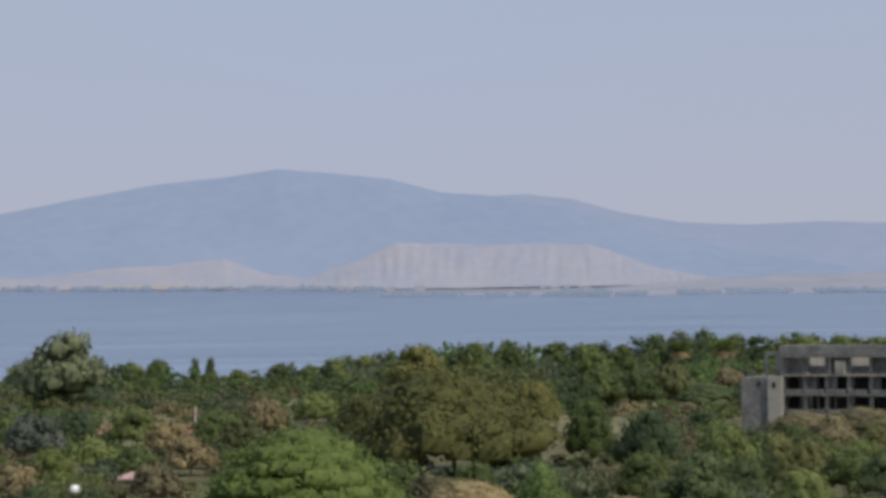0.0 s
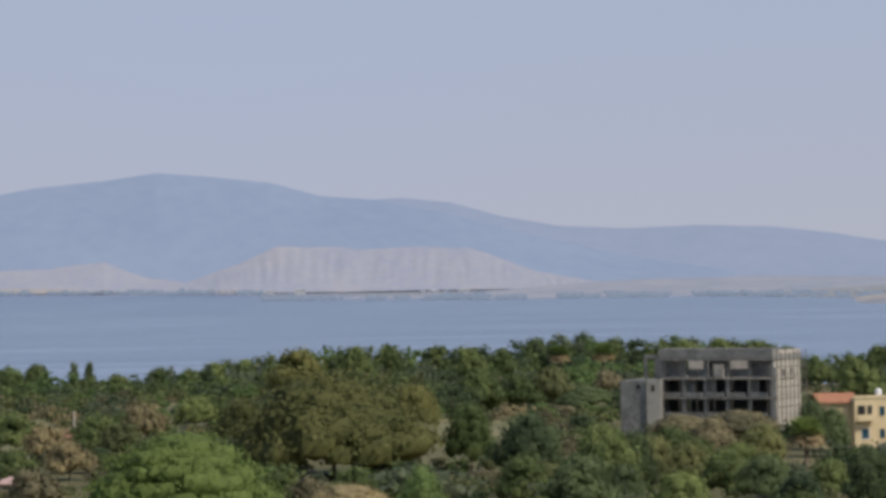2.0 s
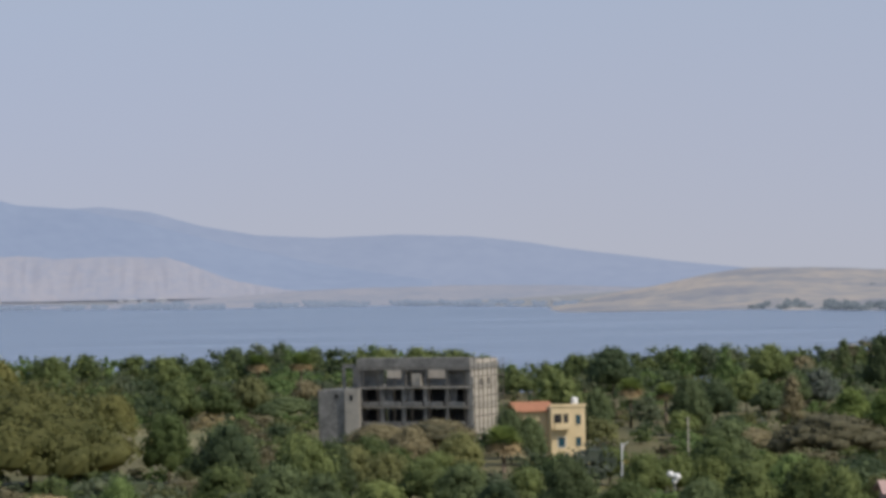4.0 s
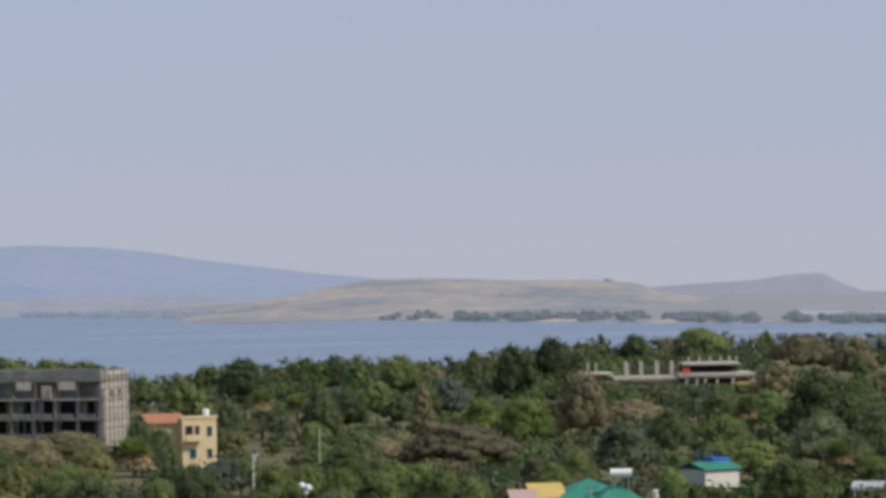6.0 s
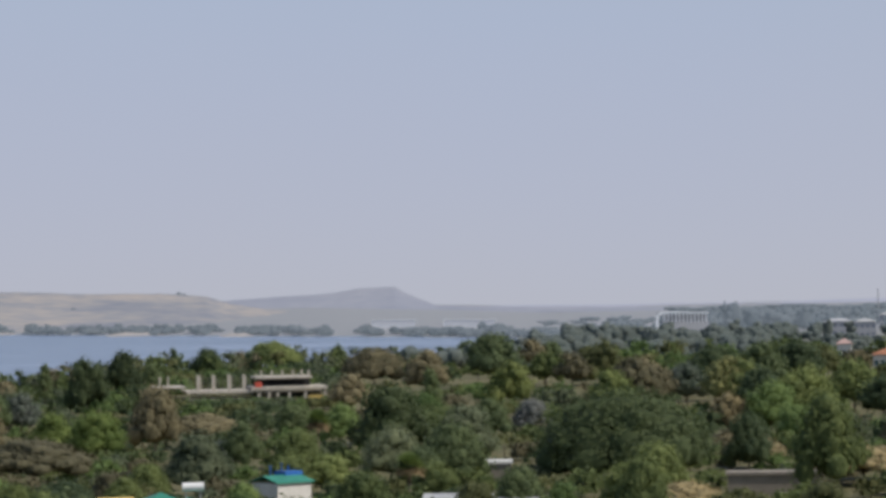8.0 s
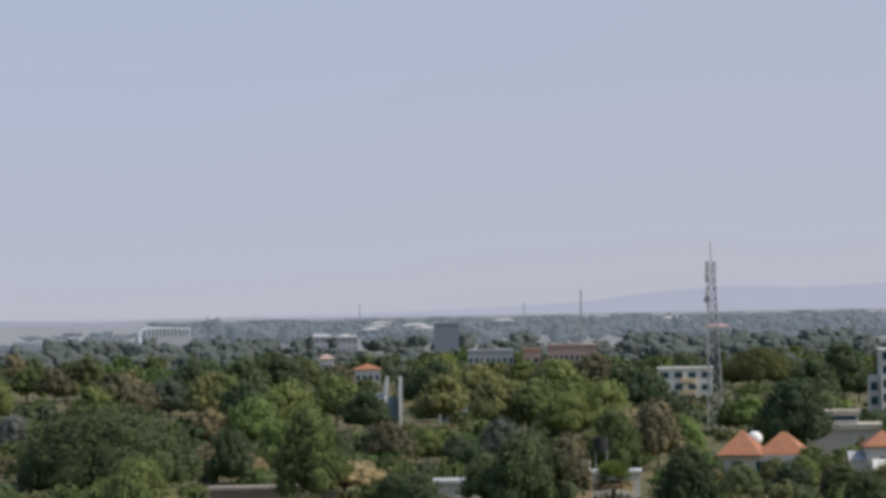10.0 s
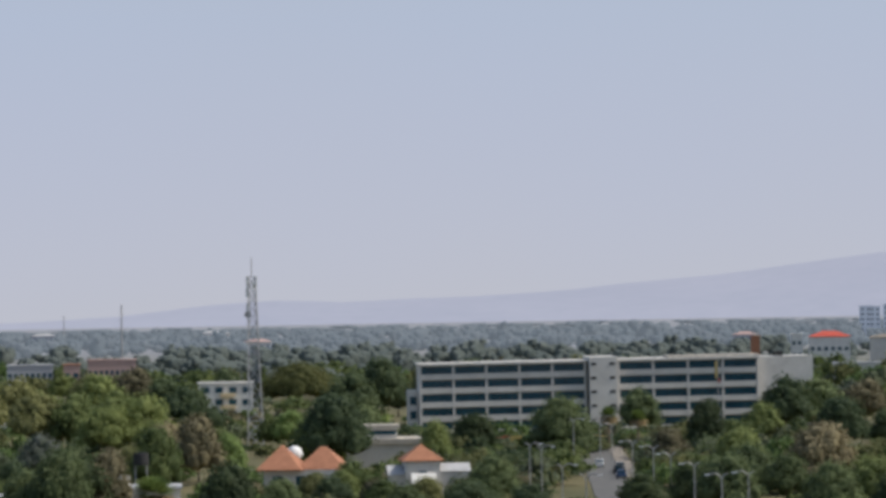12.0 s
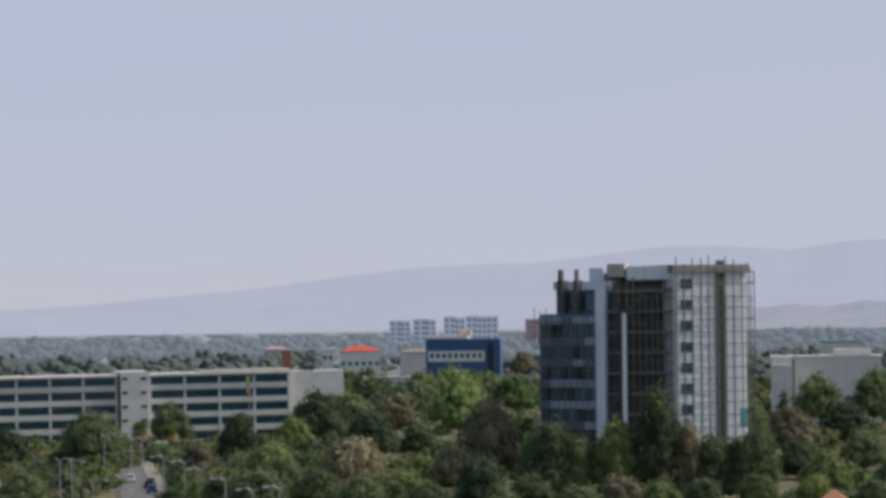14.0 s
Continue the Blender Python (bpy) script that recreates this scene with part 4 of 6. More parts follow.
plant("broad", "dark", 48.91, 548, 20.7, 10.6)
plant("broad", "brown", 49.41, 548, 15.0, 6.4)
plant("broad", "deep", 50.58, 548, 13.8, 9.2)
plant("broad", "deep", 50.43, 548, 11.1, 10.1)
plant("broad", "brown", 51.15, 704, 12.1, 14.2)
plant("broad", "deep", 51.65, 860, 16.2, 15.9)
plant("broad", "deep", 52.54, 860, 17.5, 13.0)
plant("broad", "dark", 52.10, 729, 12.5, 14.7)
plant("broad", "deep", 51.24, 625, 8.0, 9.5)
plant("broad", "deep", 52.38, 630, 9.9, 11.6)
plant("broad", "green", 51.71, 557, 8.8, 10.3)
plant("broad", "deep", 41.84, 502, 8.6, 10.1)
plant("broad", "deep", 42.51, 543, 9.3, 10.9)
plant("broad", "dark", 43.09, 525, 8.2, 9.7)
plant("broad", "deep", 43.85, 487, 9.0, 10.6)
plant("broad", "green", 44.55, 499, 9.3, 10.9)
plant("broad", "dark", 46.74, 517, 7.4, 8.7)
plant("broad", "deep", 47.60, 469, 8.0, 9.4)
plant("broad", "brown", 48.27, 503, 7.9, 9.3)
plant("broad", "green", 48.94, 484, 7.9, 9.3)
plant("broad", "green", 50.57, 512, 7.3, 8.6)
plant("broad", "yellow", 51.52, 523, 6.7, 7.9)
plant("broad", "dark", 52.51, 508, 6.5, 7.7)
plant("broad", "deep", 49.66, 511, 6.6, 7.7)
plant("broad", "dark", 50.00, 548, 8.3, 9.2)
plant("broad", "dark", 45.00, 474, 8.1, 9.6)
plant("broad", "deep", 46.16, 483, 7.6, 8.9)
plant("broad", "brown", 49.04, 548, 9.5, 9.2)
plant("broad", "dark", 48.56, 548, 9.6, 10.1)
plant("broad", "dark", 49.86, 548, 12.4, 8.7)
plant("broad", "dark", 50.29, 548, 11.8, 8.3)
# fan palms
plant("palm", "palm", 4.0, 900, 11.5, 7)
plant("palm", "palm", 4.75, 900, 11.5, 7)
plant("palm", "palm", 8.15, 480, 10.3, 6.5)
plant("palm", "palm", 18.55, 610, 10.0, 5)
plant("palm", "palm", 20.1, 480, 8.2, 5)
plant("palm", "palm", 32.35, 440, 9.6, 6.5)
plant("palm", "palm", 39.5, 700, 9.0, 4.5)
plant("palm", "palm", 40.1, 715, 9.2, 4.5)
plant("palm", "palm", 40.6, 710, 8.6, 4.5)
plant("palm", "palm", 10.33, 690, 10.2, 6.0)
plant("palm", "palm", 10.94, 675, 9.6, 5.6)
NAMED = len(planted)
# the rest of the wood is sown in belts, kept below the lines of sight to buildings, road and water
SKYLINE = [(-12, 160), (-7.5, 160), (-5.6, 166), (-3.5, 178), (-2.8, 168), (-1.8, 158), (-0.8, 138), (1.1, 132), (3, 138), (3.6, 122), (4.4, 122), (6.4, 126), (7.2, 130), (8.3, 160), (9, 156), (9.9, 138), (11.5, 132), (13, 142), (13.9, 136), (14.5, 124), (15.4, 110), (16.3, 114), (17.9, 100), (19.1, 105), (20.4, 112), (21.5, 96), (22.7, 100), (23.6, 88), (24.6, 84), (26, 76), (30, 80), (36, 80), (42, 75), (54, 70)]
# bearing from, to, distance, steepest line of sight to be kept open
OPEN = [(38.3, 40.2, 742, 236), (5.0, 8.25, 640, 272), (8.95, 9.6, 570, 285), (16.0, 18.75, 960, 190), (28.15, 28.95, 758, 208), (29.4, 29.95, 828, 210), (36.5, 43.4, 800, 205),
        (39.85, 40.35, 660, 345), (38.5, 42.6, 545, 302), (33.9, 34.3, 751, 245), (33.2, 34.4, 900, 190), (34.2, 35.4, 540, 300), (36.4, 37.5, 535, 312), (35.0, 37.0, 645, 258), (46.8, 50.7, 570, 195), (50.4, 52.9, 900, 122),
        (14.6, 17.1, 418, 378), (17.6, 18.5, 470, 360), (20.5, 22.1, 460, 368), (21.4, 21.85, 545, 317), (31.4, 32.8, 500, 355), (29.5, 30.5, 500, 350), (25.6, 26.9, 500, 345), (43.0, 46.6, 1400, 92), (27.9, 28.5, 1045, 136), (27.0, 27.2, 1050, 134), (27.35, 27.65, 1180, 112), (30.8, 32.15, 1225, 110), (29.9, 30.75, 1230, 112), (-6.2, -2.0, 600, 285), (-5.6, -5.0, 490, 362), (-6.45, -6.15, 452, 392), (-5.1, -4.95, 518, 345), (-8, -6.2, 740, 235), (1.5, 3.4, 700, 330), (51.4, 52.3, 428, 345)]
CLEAR = [(-6.0, -4.3, 640, 698), (39.62, 40.72, 380, 690), (4.6, 8.3, 625, 670), (8.5, 9.8, 565, 592), (15.7, 19.0, 950, 1000), (36.6, 43.0, 790, 850), (46.6, 51.0, 560, 600),
         (14.3, 17.2, 412, 436), (17.5, 18.7, 465, 485), (20.4, 22.3, 455, 480), (31.4, 33.0, 495, 535), (21.3, 21.9, 540, 560), (25.5, 27.0, 495, 510), (29.4, 30.6, 498, 515), (34.1, 37.6, 530, 560), (34.8, 37.2, 645, 665), (33.9, 34.4, 740, 762), (51.4, 52.3, 425, 442)]
MOODS = ["green", "deep", "green", "bright", "deep", "grey", "olive", "brown", "green", "olive", "bright", "grey", "green", "lilac", "yellow", "brown"]
MASS = []
belts = [235, 255, 278, 303, 330, 360, 392, 427, 465, 505, 548, 595, 645, 700, 755, 815, 880, 945, 1015, 1090, 1170, 1260]
singles = 0


def sow(b, d, h, w, mood, form):
    """Near trees are things of their own; the mass behind them is gathered into one wood."""
    global singles
    if d < 400 and singles < 40:
        singles += 1
        plant(form, mood, b, d, h, w)
    else:
        MASS.append((b, d, h, w, mood, form))


for d0 in belts:
    step = math.degrees((8.6 + d0 * 0.002) / d0)
    b = -8.6
    while b < 54:
        b += step * float(rng.uniform(0.7, 1.3))
        d = d0 * float(rng.uniform(0.96, 1.05))
        if b < 23 and d > along(b, SHORE) - 12:
            continue
        if any(b0 <= b <= b1 and d_0 <= d <= d_1 for b0, b1, d_0, d_1 in CLEAR):
            continue
        if any(abs(b - pb) < pw * 0.7 and abs(d - pd) < 18 for pb, pd, pw in planted[:NAMED]):
            continue
        h = float(rng.uniform(6.5, 12.5))
        meadow = -6.0 < b < -1.9 and 600 < d < 840
        if meadow:
            if rng.random() < 0.2:
                continue
            h = float(rng.uniform(1.0, 3.6)) if rng.random() < 0.75 else float(rng.uniform(3, 6))
        w = h * float(rng.uniform(1.05, 1.75))
        half = math.degrees(w * 0.5 / d)
        low = max(along(b, SKYLINE), 340 if d < 430 else 0)
        for b0, b1, dist, sight in OPEN:
            if d < dist and b0 - half < b < b1 + half:
                low = max(low, sight)
        for pb, pd, pw in planted[:NAMED]:
            if d < pd - 15 and abs(b - pb) < pw * 0.9 + half * 0.9:
                low = max(low, (32 - 2.5) * 5955 / pd)
        h = min(h, (32 - low * d / 5955) * float(rng.uniform(0.82, 1.0)))
        if h < 0.9:
            h = float(rng.uniform(0.9, 1.6))
            if low > 5955 * 31 / d:
                continue
        w = max(min(w, h * 1.7), 3.0)
        patchy = noise.noise(Vector((b * 0.7, d * 0.012, 0)))
        mood = MOODS[int(rng.integers(len(MOODS)))] if patchy > 0.0 else MOODS[int(rng.integers(7))]
        pick = rng.random()
        if h < 4.5:
            sow(b, d, h, w * 1.25, mood, "bush")
        elif pick < 0.14:
            sow(b, d, min(h, 9.5), w * 1.4, mood, "umbrella")
        elif pick < 0.24:
            sow(b, d, h, h * 0.55, mood, "column")
        elif pick < 0.26 and h > 7 and d < 800:
            plant("palm", "palm", b, d, h, 5.0)
        else:
            sow(b, d, h, w, mood, "broad")
# the belt along the near shore stands up to the skyline
b = -8.6
while b < 22.6:
    d = along(b, SHORE) - float(rng.uniform(14, 60))
    h = (32 - (along(b, SKYLINE) - 5 + float(rng.uniform(-4, 12))) * d / 5955)
    if not -7.6 < b < -5.7:
        sow(b, d, max(h, 3.0), max(h, 6.0) * float(rng.uniform(0.7, 1.1)), ["green", "bright", "green", "deep", "grey"][int(rng.integers(5))] if b < 14 else ["deep", "green", "brown", "olive", "grey"][int(rng.integers(5))], "broad" if rng.random() < 0.75 else "column")
    b += float(rng.uniform(0.10, 0.24))


# undergrowth between the trunks, thicker round the clearing and along the shore
def undergrowth(n, b0, b1, d0, d1, h0, h1, tones, skyline=False):
    for i in range(n):
        b, d = float(rng.uniform(b0, b1)), float(rng.uniform(d0, d1))
        if b < 23 and d > along(b, SHORE) - 6:
            continue
        if any(a0 <= b <= a1 and d_0 <= d <= d_1 for a0, a1, d_0, d_1 in CLEAR):
            continue
        h = float(rng.uniform(h0, h1))
        w = h * float(rng.uniform(1.5, 2.6))
        half = math.degrees(w * 0.5 / d)
        low = along(b, SKYLINE)
        for a0, a1, dist, sight in OPEN:
            if d < dist and a0 - half < b < a1 + half:
                low = max(low, sight)
        h = min(h, 32 - low * d / 5955)
        if h > 0.6:
            MASS.append((b, d, h, w, tones[int(rng.integers(len(tones)))], "bush"))


undergrowth(1700, -8.5, 54, 380, 1000, 1.5, 4.8, ["green", "deep", "olive", "green", "bright", "grey", "brown"])
undergrowth(330, -7.8, -1.6, 580, 900, 0.8, 3.6, ["straw", "olive", "green", "bright", "brown", "olive", "grey"])
undergrowth(260, -7.8, 0, 860, 930, 2.0, 5.0, ["green", "bright", "deep"])
undergrowth(800, -2, 19, 880, 1200, 3.0, 7.0, ["green", "deep", "olive", "grey", "bright"])
undergrowth(130, -8, -5.7, 770, 900, 2.5, 5.5, ["green", "olive", "grey", "deep"])
undergrowth(110, 1.2, 4.6, 560, 800, 1.2, 4.0, ["olive", "green", "brown", "straw"])
undergrowth(260, 36.5, 43.5, 540, 780, 1.6, 5.0, ["green", "deep", "olive", "grey"])


def wood_mass(name, label, trees):
    """All the farther trees as one object; a leaf tone for each tree."""
    tones = list(LEAF)
    vs, fs, idx, k = [], [], [], 0
    limbs = []
    for b, d, h, w, mood, form in trees:
        p = spot(b, d, rise(b, d))
        px = (w * 5955 / d) * (h * 5955 / d)
        n = int(max(26, min(270, px / 18)))
        size = 0.00052 * d * (1.0 if px / 18 < 270 else math.sqrt(px / 18 / 270))
        lobes = []
        m = 6 if form == "column" else 8 if px > 2500 else 4
        for i in range(m):
            a, q = 2.4 * i + b * 9, math.sqrt((i + 0.5) / m)
            if form == "column":
                s = (i + 0.5) / m
                lobes.append(((math.cos(a) * w * 0.2 * (1 - s), math.sin(a) * w * 0.2 * (1 - s), h * (0.14 + 0.76 * s)), (w * (0.42 - 0.25 * s), w * (0.42 - 0.25 * s), h * 0.16)))
            elif form == "umbrella":
                r = w * float(rng.uniform(0.14, 0.22))
                lobes.append(((math.cos(a) * q * w * 0.36, math.sin(a) * q * w * 0.36, h * (0.9 - 0.42 * q * q)), (r, r, r * 0.42)))
            else:
                r = w * float(rng.uniform(0.17, 0.26))
                lobes.append(((math.cos(a) * q * w * 0.32, math.sin(a) * q * w * 0.32, min(h * (0.26 + 0.6 * (1 - q * q * 0.95)) + float(rng.uniform(-0.05, 0.07)) * h, h - r * 0.6)), (r, r, min(r * 0.8, h * 0.35))))
        if form != "umbrella":
            lobes.append(((0, 0, h * 0.3), (w * 0.42, w * 0.42, h * 0.3)))
        v, f = lobes_crown(lobes, n, size, 0.7, h, 1)
        vs.append(v + np.array([p.x, p.y, p.z]))
        fs.append(f + k)
        k += len(v)
        idx += [tones.index(mood)] * len(f)
        limbs.append(tube(p, p + Vector((0, 0, h * 0.5)), 0.02 * h + 0.04, 0.012 * h, 5, False))
    ob = part(name, (np.concatenate(vs).tolist(), np.concatenate(fs).tolist()), LEAF[tones[0]], None)
    for t in tones[1:]:
        ob.data.materials.append(LEAF[t])
    ob.data.polygons.foreach_set("material_index", idx)
    ob.data.polygons.foreach_set("use_smooth", [True] * len(idx))
    tagged(ob, label, "woods", kind="stuff")
    stems = part("trunks", joined(*limbs), BARK, ob)
    tagged(stems, kind="stuff")


wood_mass("wood", "dense mixed green wood between lake and town", MASS)


def far_wood(name, label, leaf, places, quads, size):
    """Many distant trees as one mass: each a few leafy lobes with a ragged fringe."""
    vs, fs, k = [], [], 0
    for b, d, h, w, *foot in places:
        p = spot(b, d, foot[0] if foot else rise(b, d))
        lobes = [((0, 0, h * 0.42), (w * 0.42, w * 0.42, h * 0.42))]
        for i in range(max(3, min(9, int(w / 4)))):
            a, q = 2.4 * i + b * 7, float(rng.uniform(0.15, 0.42))
            r = w * float(rng.uniform(0.16, 0.27))
            lobes.append(((math.cos(a) * q * w, math.sin(a) * q * w, h * float(rng.uniform(0.45, 0.78))), (r, r, min(r * 0.8, h * 0.34))))
        v, f = lobes_crown(lobes, int(quads * max(1.0, h * w / 150)), size, 0.8, h, 2, 0.9)
        vs.append(v + np.array([p.x, p.y, p.z]))
        fs.append(f + k)
        k += len(v)
    ob = part(name, (np.concatenate(vs).tolist(), np.concatenate(fs).tolist()), LEAF[leaf], None)
    ob.data.polygons.foreach_set("use_smooth", [True] * len(ob.data.polygons))
    return tagged(ob, label, "woods", kind="stuff")


places = []
for i in range(1150):
    b, d = float(rng.uniform(20, 55)), float(rng.uniform(1250, 1900))
    if b < 23 and d > along(b, SHORE) - 20:
        continue
    if any(b0 - 0.3 < b < b1 + 0.3 for b0, b1 in ((43.0, 46.7), (27.0, 28.6), (29.2, 32.4))) and d < 1820:
        places.append((b, d, float(rng.uniform(3, 6)), float(rng.uniform(7, 13))))
        continue
    places.append((b, d, float(rng.uniform(5.5, 11.5)), float(rng.uniform(7, 17))))
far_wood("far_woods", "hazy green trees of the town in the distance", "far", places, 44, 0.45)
places = []
for i in range(1150):
    b, d = float(rng.uniform(22.4, 55)), float(rng.uniform(2000, 2900))
    thin = max(0.25, min(1.0, (b - 22.2) / 3.0))
    places.append((b, d, thin * float(rng.uniform(6, 10.5)) * (1.35 if rng.random() < 0.06 else 1.0), float(rng.uniform(9, 18))))
for i in range(420):
    places.append((float(rng.uniform(24.5, 55)), float(rng.uniform(2950, 3900)), float(rng.uniform(2.5, 5)), float(rng.uniform(20, 45))))
places += [(25.65, 2050, 20, 15), (25.95, 2060, 17, 14), (24.6, 2080, 14, 20), (26.85, 2100, 16, 12), (26.3, 2150, 13, 22), (39.9, 2300, 15, 22), (40.7, 2350, 17, 20), (40.95, 2360, 15, 22), (38.9, 2250, 13, 22), (51.6, 2200, 20, 22), (51.9, 2210, 17, 26), (52.5, 2200, 16, 26), (51.0, 2100, 14, 26)]
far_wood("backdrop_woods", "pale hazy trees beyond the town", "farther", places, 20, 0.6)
places = []
for i in range(1100):
    b = float(rng.uniform(-8, 23))
    d = along(b, FAR_SHORE) + float(rng.uniform(4, 60)) * (1 if b < 8 else 2.5)
    if -1 < b < 6.5:
        d = min(d, 3690 - float(rng.uniform(0, 40)))
    thick = noise.noise(Vector((b * 2.6, 0.4, 0))) + 0.4 * noise.noise(Vector((b * 9.0, 1.4, 0)))
    if thick < (-0.22 if b < 9.5 else -0.24 if b < 14 else -0.3):
        continue
    places.append((b, d, float(rng.uniform(2.5, 6.0)) * (1.0 + 0.8 * max(0.0, thick)), float(rng.uniform(5, 16)), max(rise(b, d), lake_level(b, d) - 0.3)))
places += [(16.28, 3262, 8, 10, 22.5), (16.35, 3262, 6, 10, 22.0), (16.75, 3262, 5, 14, 19.0), (14.4, 3000, 9, 16, 9.0), (14.9, 3020, 8, 30, 9.0), (12.6, 2990, 6, 22, 8.0), (13.4, 2985, 7, 26, 8.0)]
far_wood("backdrop_lakeside_trees", "line of trees hazed blue-grey on the far lake shore", "farther", [q for q in places if q[0] >= 9.5], 18, 1.1)
far_wood("backdrop_distant_trees", "thin line of trees hazed blue on the farthest lake shore", "distant", [q for q in places if q[0] < 9.5], 14, 1.1)


# ---- ground patches and road ----
def patch(name, material, b0, b1, d0, d1, z, label, category):
    v, f = [], []
    nb, nd = 24, 14
    for i in range(nb):
        for j in range(nd):
            s, t = i / (nb - 1), j / (nd - 1)
            b = b0 + (b1 - b0) * s + 0.12 * noise.noise(Vector((t * 5, s * 2, d0)))
            d = d0 + (d1 - d0) * t + 14 * noise.noise(Vector((s * 6, t * 2, b0)))
            v.append(tuple(spot(b, d, z + 0.5 * max(0.0, noise.noise(Vector((s * 9, t * 7, 2)))))))
    for i in range(nb - 1):
        for j in range(nd - 1):
            k = i * nd + j
            f.append((k, k + 1, k + nd + 1, k + nd))
    ob = part(name, (v, f), material, None)
    ob.data.flip_normals()
    return tagged(ob, label, category, kind="structure")


patch("ground_meadow", M_GRASS, -6.0, -1.9, 610, 850, 0.10, "dry and green meadow in a clearing", "meadow")
patch("ground_earth", M_EARTH, -5.9, -4.0, 655, 690, 0.72, "bare red earth in the clearing", "earth")
patch("ground_slope", M_GRASS, 1.9, 4.2, 600, 720, 0.10, "dry grass slope between trees", "meadow")


def ribbon(name, material, p0, p1, offs0, offs1, z0, z1, label, category, n=12):
    """A straight strip of road or kerb between two points, from one side offset to another."""
    a, b = spot(*p0), spot(*p1)
    d = (b - a).normalized()
    s = Vector((d.y, -d.x, 0))
    v, f = [], []
    for i in range(n + 1):
        p = a + (b - a) * i / n
        for off, z in ((offs0, z0), (offs0, z1), (offs1, z1), (offs1, z0)):
            q = p + s * off
            v.append((q.x, q.y, z))
    for i in range(n):
        k = i * 4
        f += [(k, k + 4, k + 5, k + 1), (k + 1, k + 5, k + 6, k + 2), (k + 2, k + 6, k + 7, k + 3)]
    f += [(0, 1, 2, 3), (n * 4 + 3, n * 4 + 2, n * 4 + 1, n * 4)]
    return tagged(part(name, (v, f), material, None), label, category, kind="structure")


R0, R1 = (40.85, 380), (39.75, 772)
ribbon("road", M_ASPHALT, R0, R1, -3.2, 3.2, 0.0, 0.12, "grey asphalt avenue between street lamps", "road")
ribbon("pavement", M_PAVING, R0, R1, 3.2, 6.0, 0.0, 0.26, "pale brown pavement beside the avenue", "pavement")


# ---- buildings ----
def concrete_shell():
    """Unfinished concrete block in scaffolding, seen on its corner."""
    t = thing("unfinished_building", 7.62, 628, "unfinished grey concrete building wrapped in wooden scaffolding", "building", twist=-20)
    t.scale = (1, 1, 1.125)
    W, D = 22.5, 15.0
    z = [0.0, 3.2, 6.5, 9.8, 14.6]
    # paler concrete on lit faces, darker on the front, imitates side sunlight
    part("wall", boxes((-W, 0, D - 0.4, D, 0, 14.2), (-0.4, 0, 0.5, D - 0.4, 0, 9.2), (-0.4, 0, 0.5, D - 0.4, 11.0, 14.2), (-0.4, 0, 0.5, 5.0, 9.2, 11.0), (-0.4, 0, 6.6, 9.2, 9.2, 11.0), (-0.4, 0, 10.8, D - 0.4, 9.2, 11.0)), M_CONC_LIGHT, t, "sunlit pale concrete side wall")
    for k in z[1:4]:
        part("floor_slab", boxes((-W, 0.2, -0.6, D, k - 0.3, k)), M_CONC_LIGHT, t)
    part("roof_parapet", boxes((-W, 0.2, -0.9, 3.0, 12.6, 14.6), (-0.6, 0.2, 3.0, D, 12.6, 13.6)), M_CONC, t, "raw concrete parapet band")
    for i in range(6):
        x = -W + i * (W - 0.6) / 5
        part("column", boxes((x, x + 0.7, -0.3, 0.4, 0, 12.6)), M_CONC, t)
    bays = [(-W + 0.7 + i * 4.28, -W + 4.28 + i * 4.28) for i in range(5)]
    for i, (a, b) in enumerate(bays):
        part("infill_wall", boxes((a, b, 1.2, 1.5, 9.8, 12.6 if i not in (1, 3) else 11.2)), M_CONC, t)
        # dark sheet set back in each bay stands for the unlit room
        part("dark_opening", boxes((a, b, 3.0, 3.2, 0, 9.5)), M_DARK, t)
        part("balcony_front", boxes((a, b, -0.7, -0.4, 6.5, 7.3)), M_CONC, t)
        part("balcony_front", boxes((a, b, -0.7, -0.4, 3.2, 4.0)), M_CONC, t)
        if i in (1, 2, 4):
            part("infill_wall", boxes((a, a + 1.6, 0.6, 0.9, 6.5, 9.5)), M_CONC, t)
    part("stair_head", boxes((-11.4, -9.6, -0.95, 1.0, 9.6, 12.0)), M_CONC_LIGHT, t, "pale plastered block")
    # low wing and the frame on it
    part("wing", boxes((-29.5, -22.2, -3.0, 8, 0, 9.4)), M_CONC, t)
    # sunlight on the pier is put into its paler concrete
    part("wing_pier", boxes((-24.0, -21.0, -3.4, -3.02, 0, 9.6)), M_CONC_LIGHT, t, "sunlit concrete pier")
    # dark patches on the wall paint the shade in two small openings
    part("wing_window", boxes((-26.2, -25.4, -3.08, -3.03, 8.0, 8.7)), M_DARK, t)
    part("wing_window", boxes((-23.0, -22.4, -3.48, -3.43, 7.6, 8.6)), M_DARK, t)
    part("roof_frame", boxes((-25.8, -25.3, 0, 0.5, 9.4, 13.2), (-22.6, -22.2, 0, 0.5, 9.4, 13.2), (-25.8, -22.2, 0, 0.6, 13.0, 13.6), (-25.3, -22.6, 4.0, 4.2, 9.4, 13.0)), M_CONC, t)
    # scaffolding: poles and rails on both faces
    for i in range(7):
        x = -W + 0.9 + i * 3.5
        part("scaffold_pole", beam((x, -1.5, 0), (x + random.uniform(-0.15, 0.15), -1.5, 13.0 + random.uniform(-0.8, 1.2)), 0.09), M_WOOD, t)
    for i in range(8):
        y = -1.4 + i * 2.3
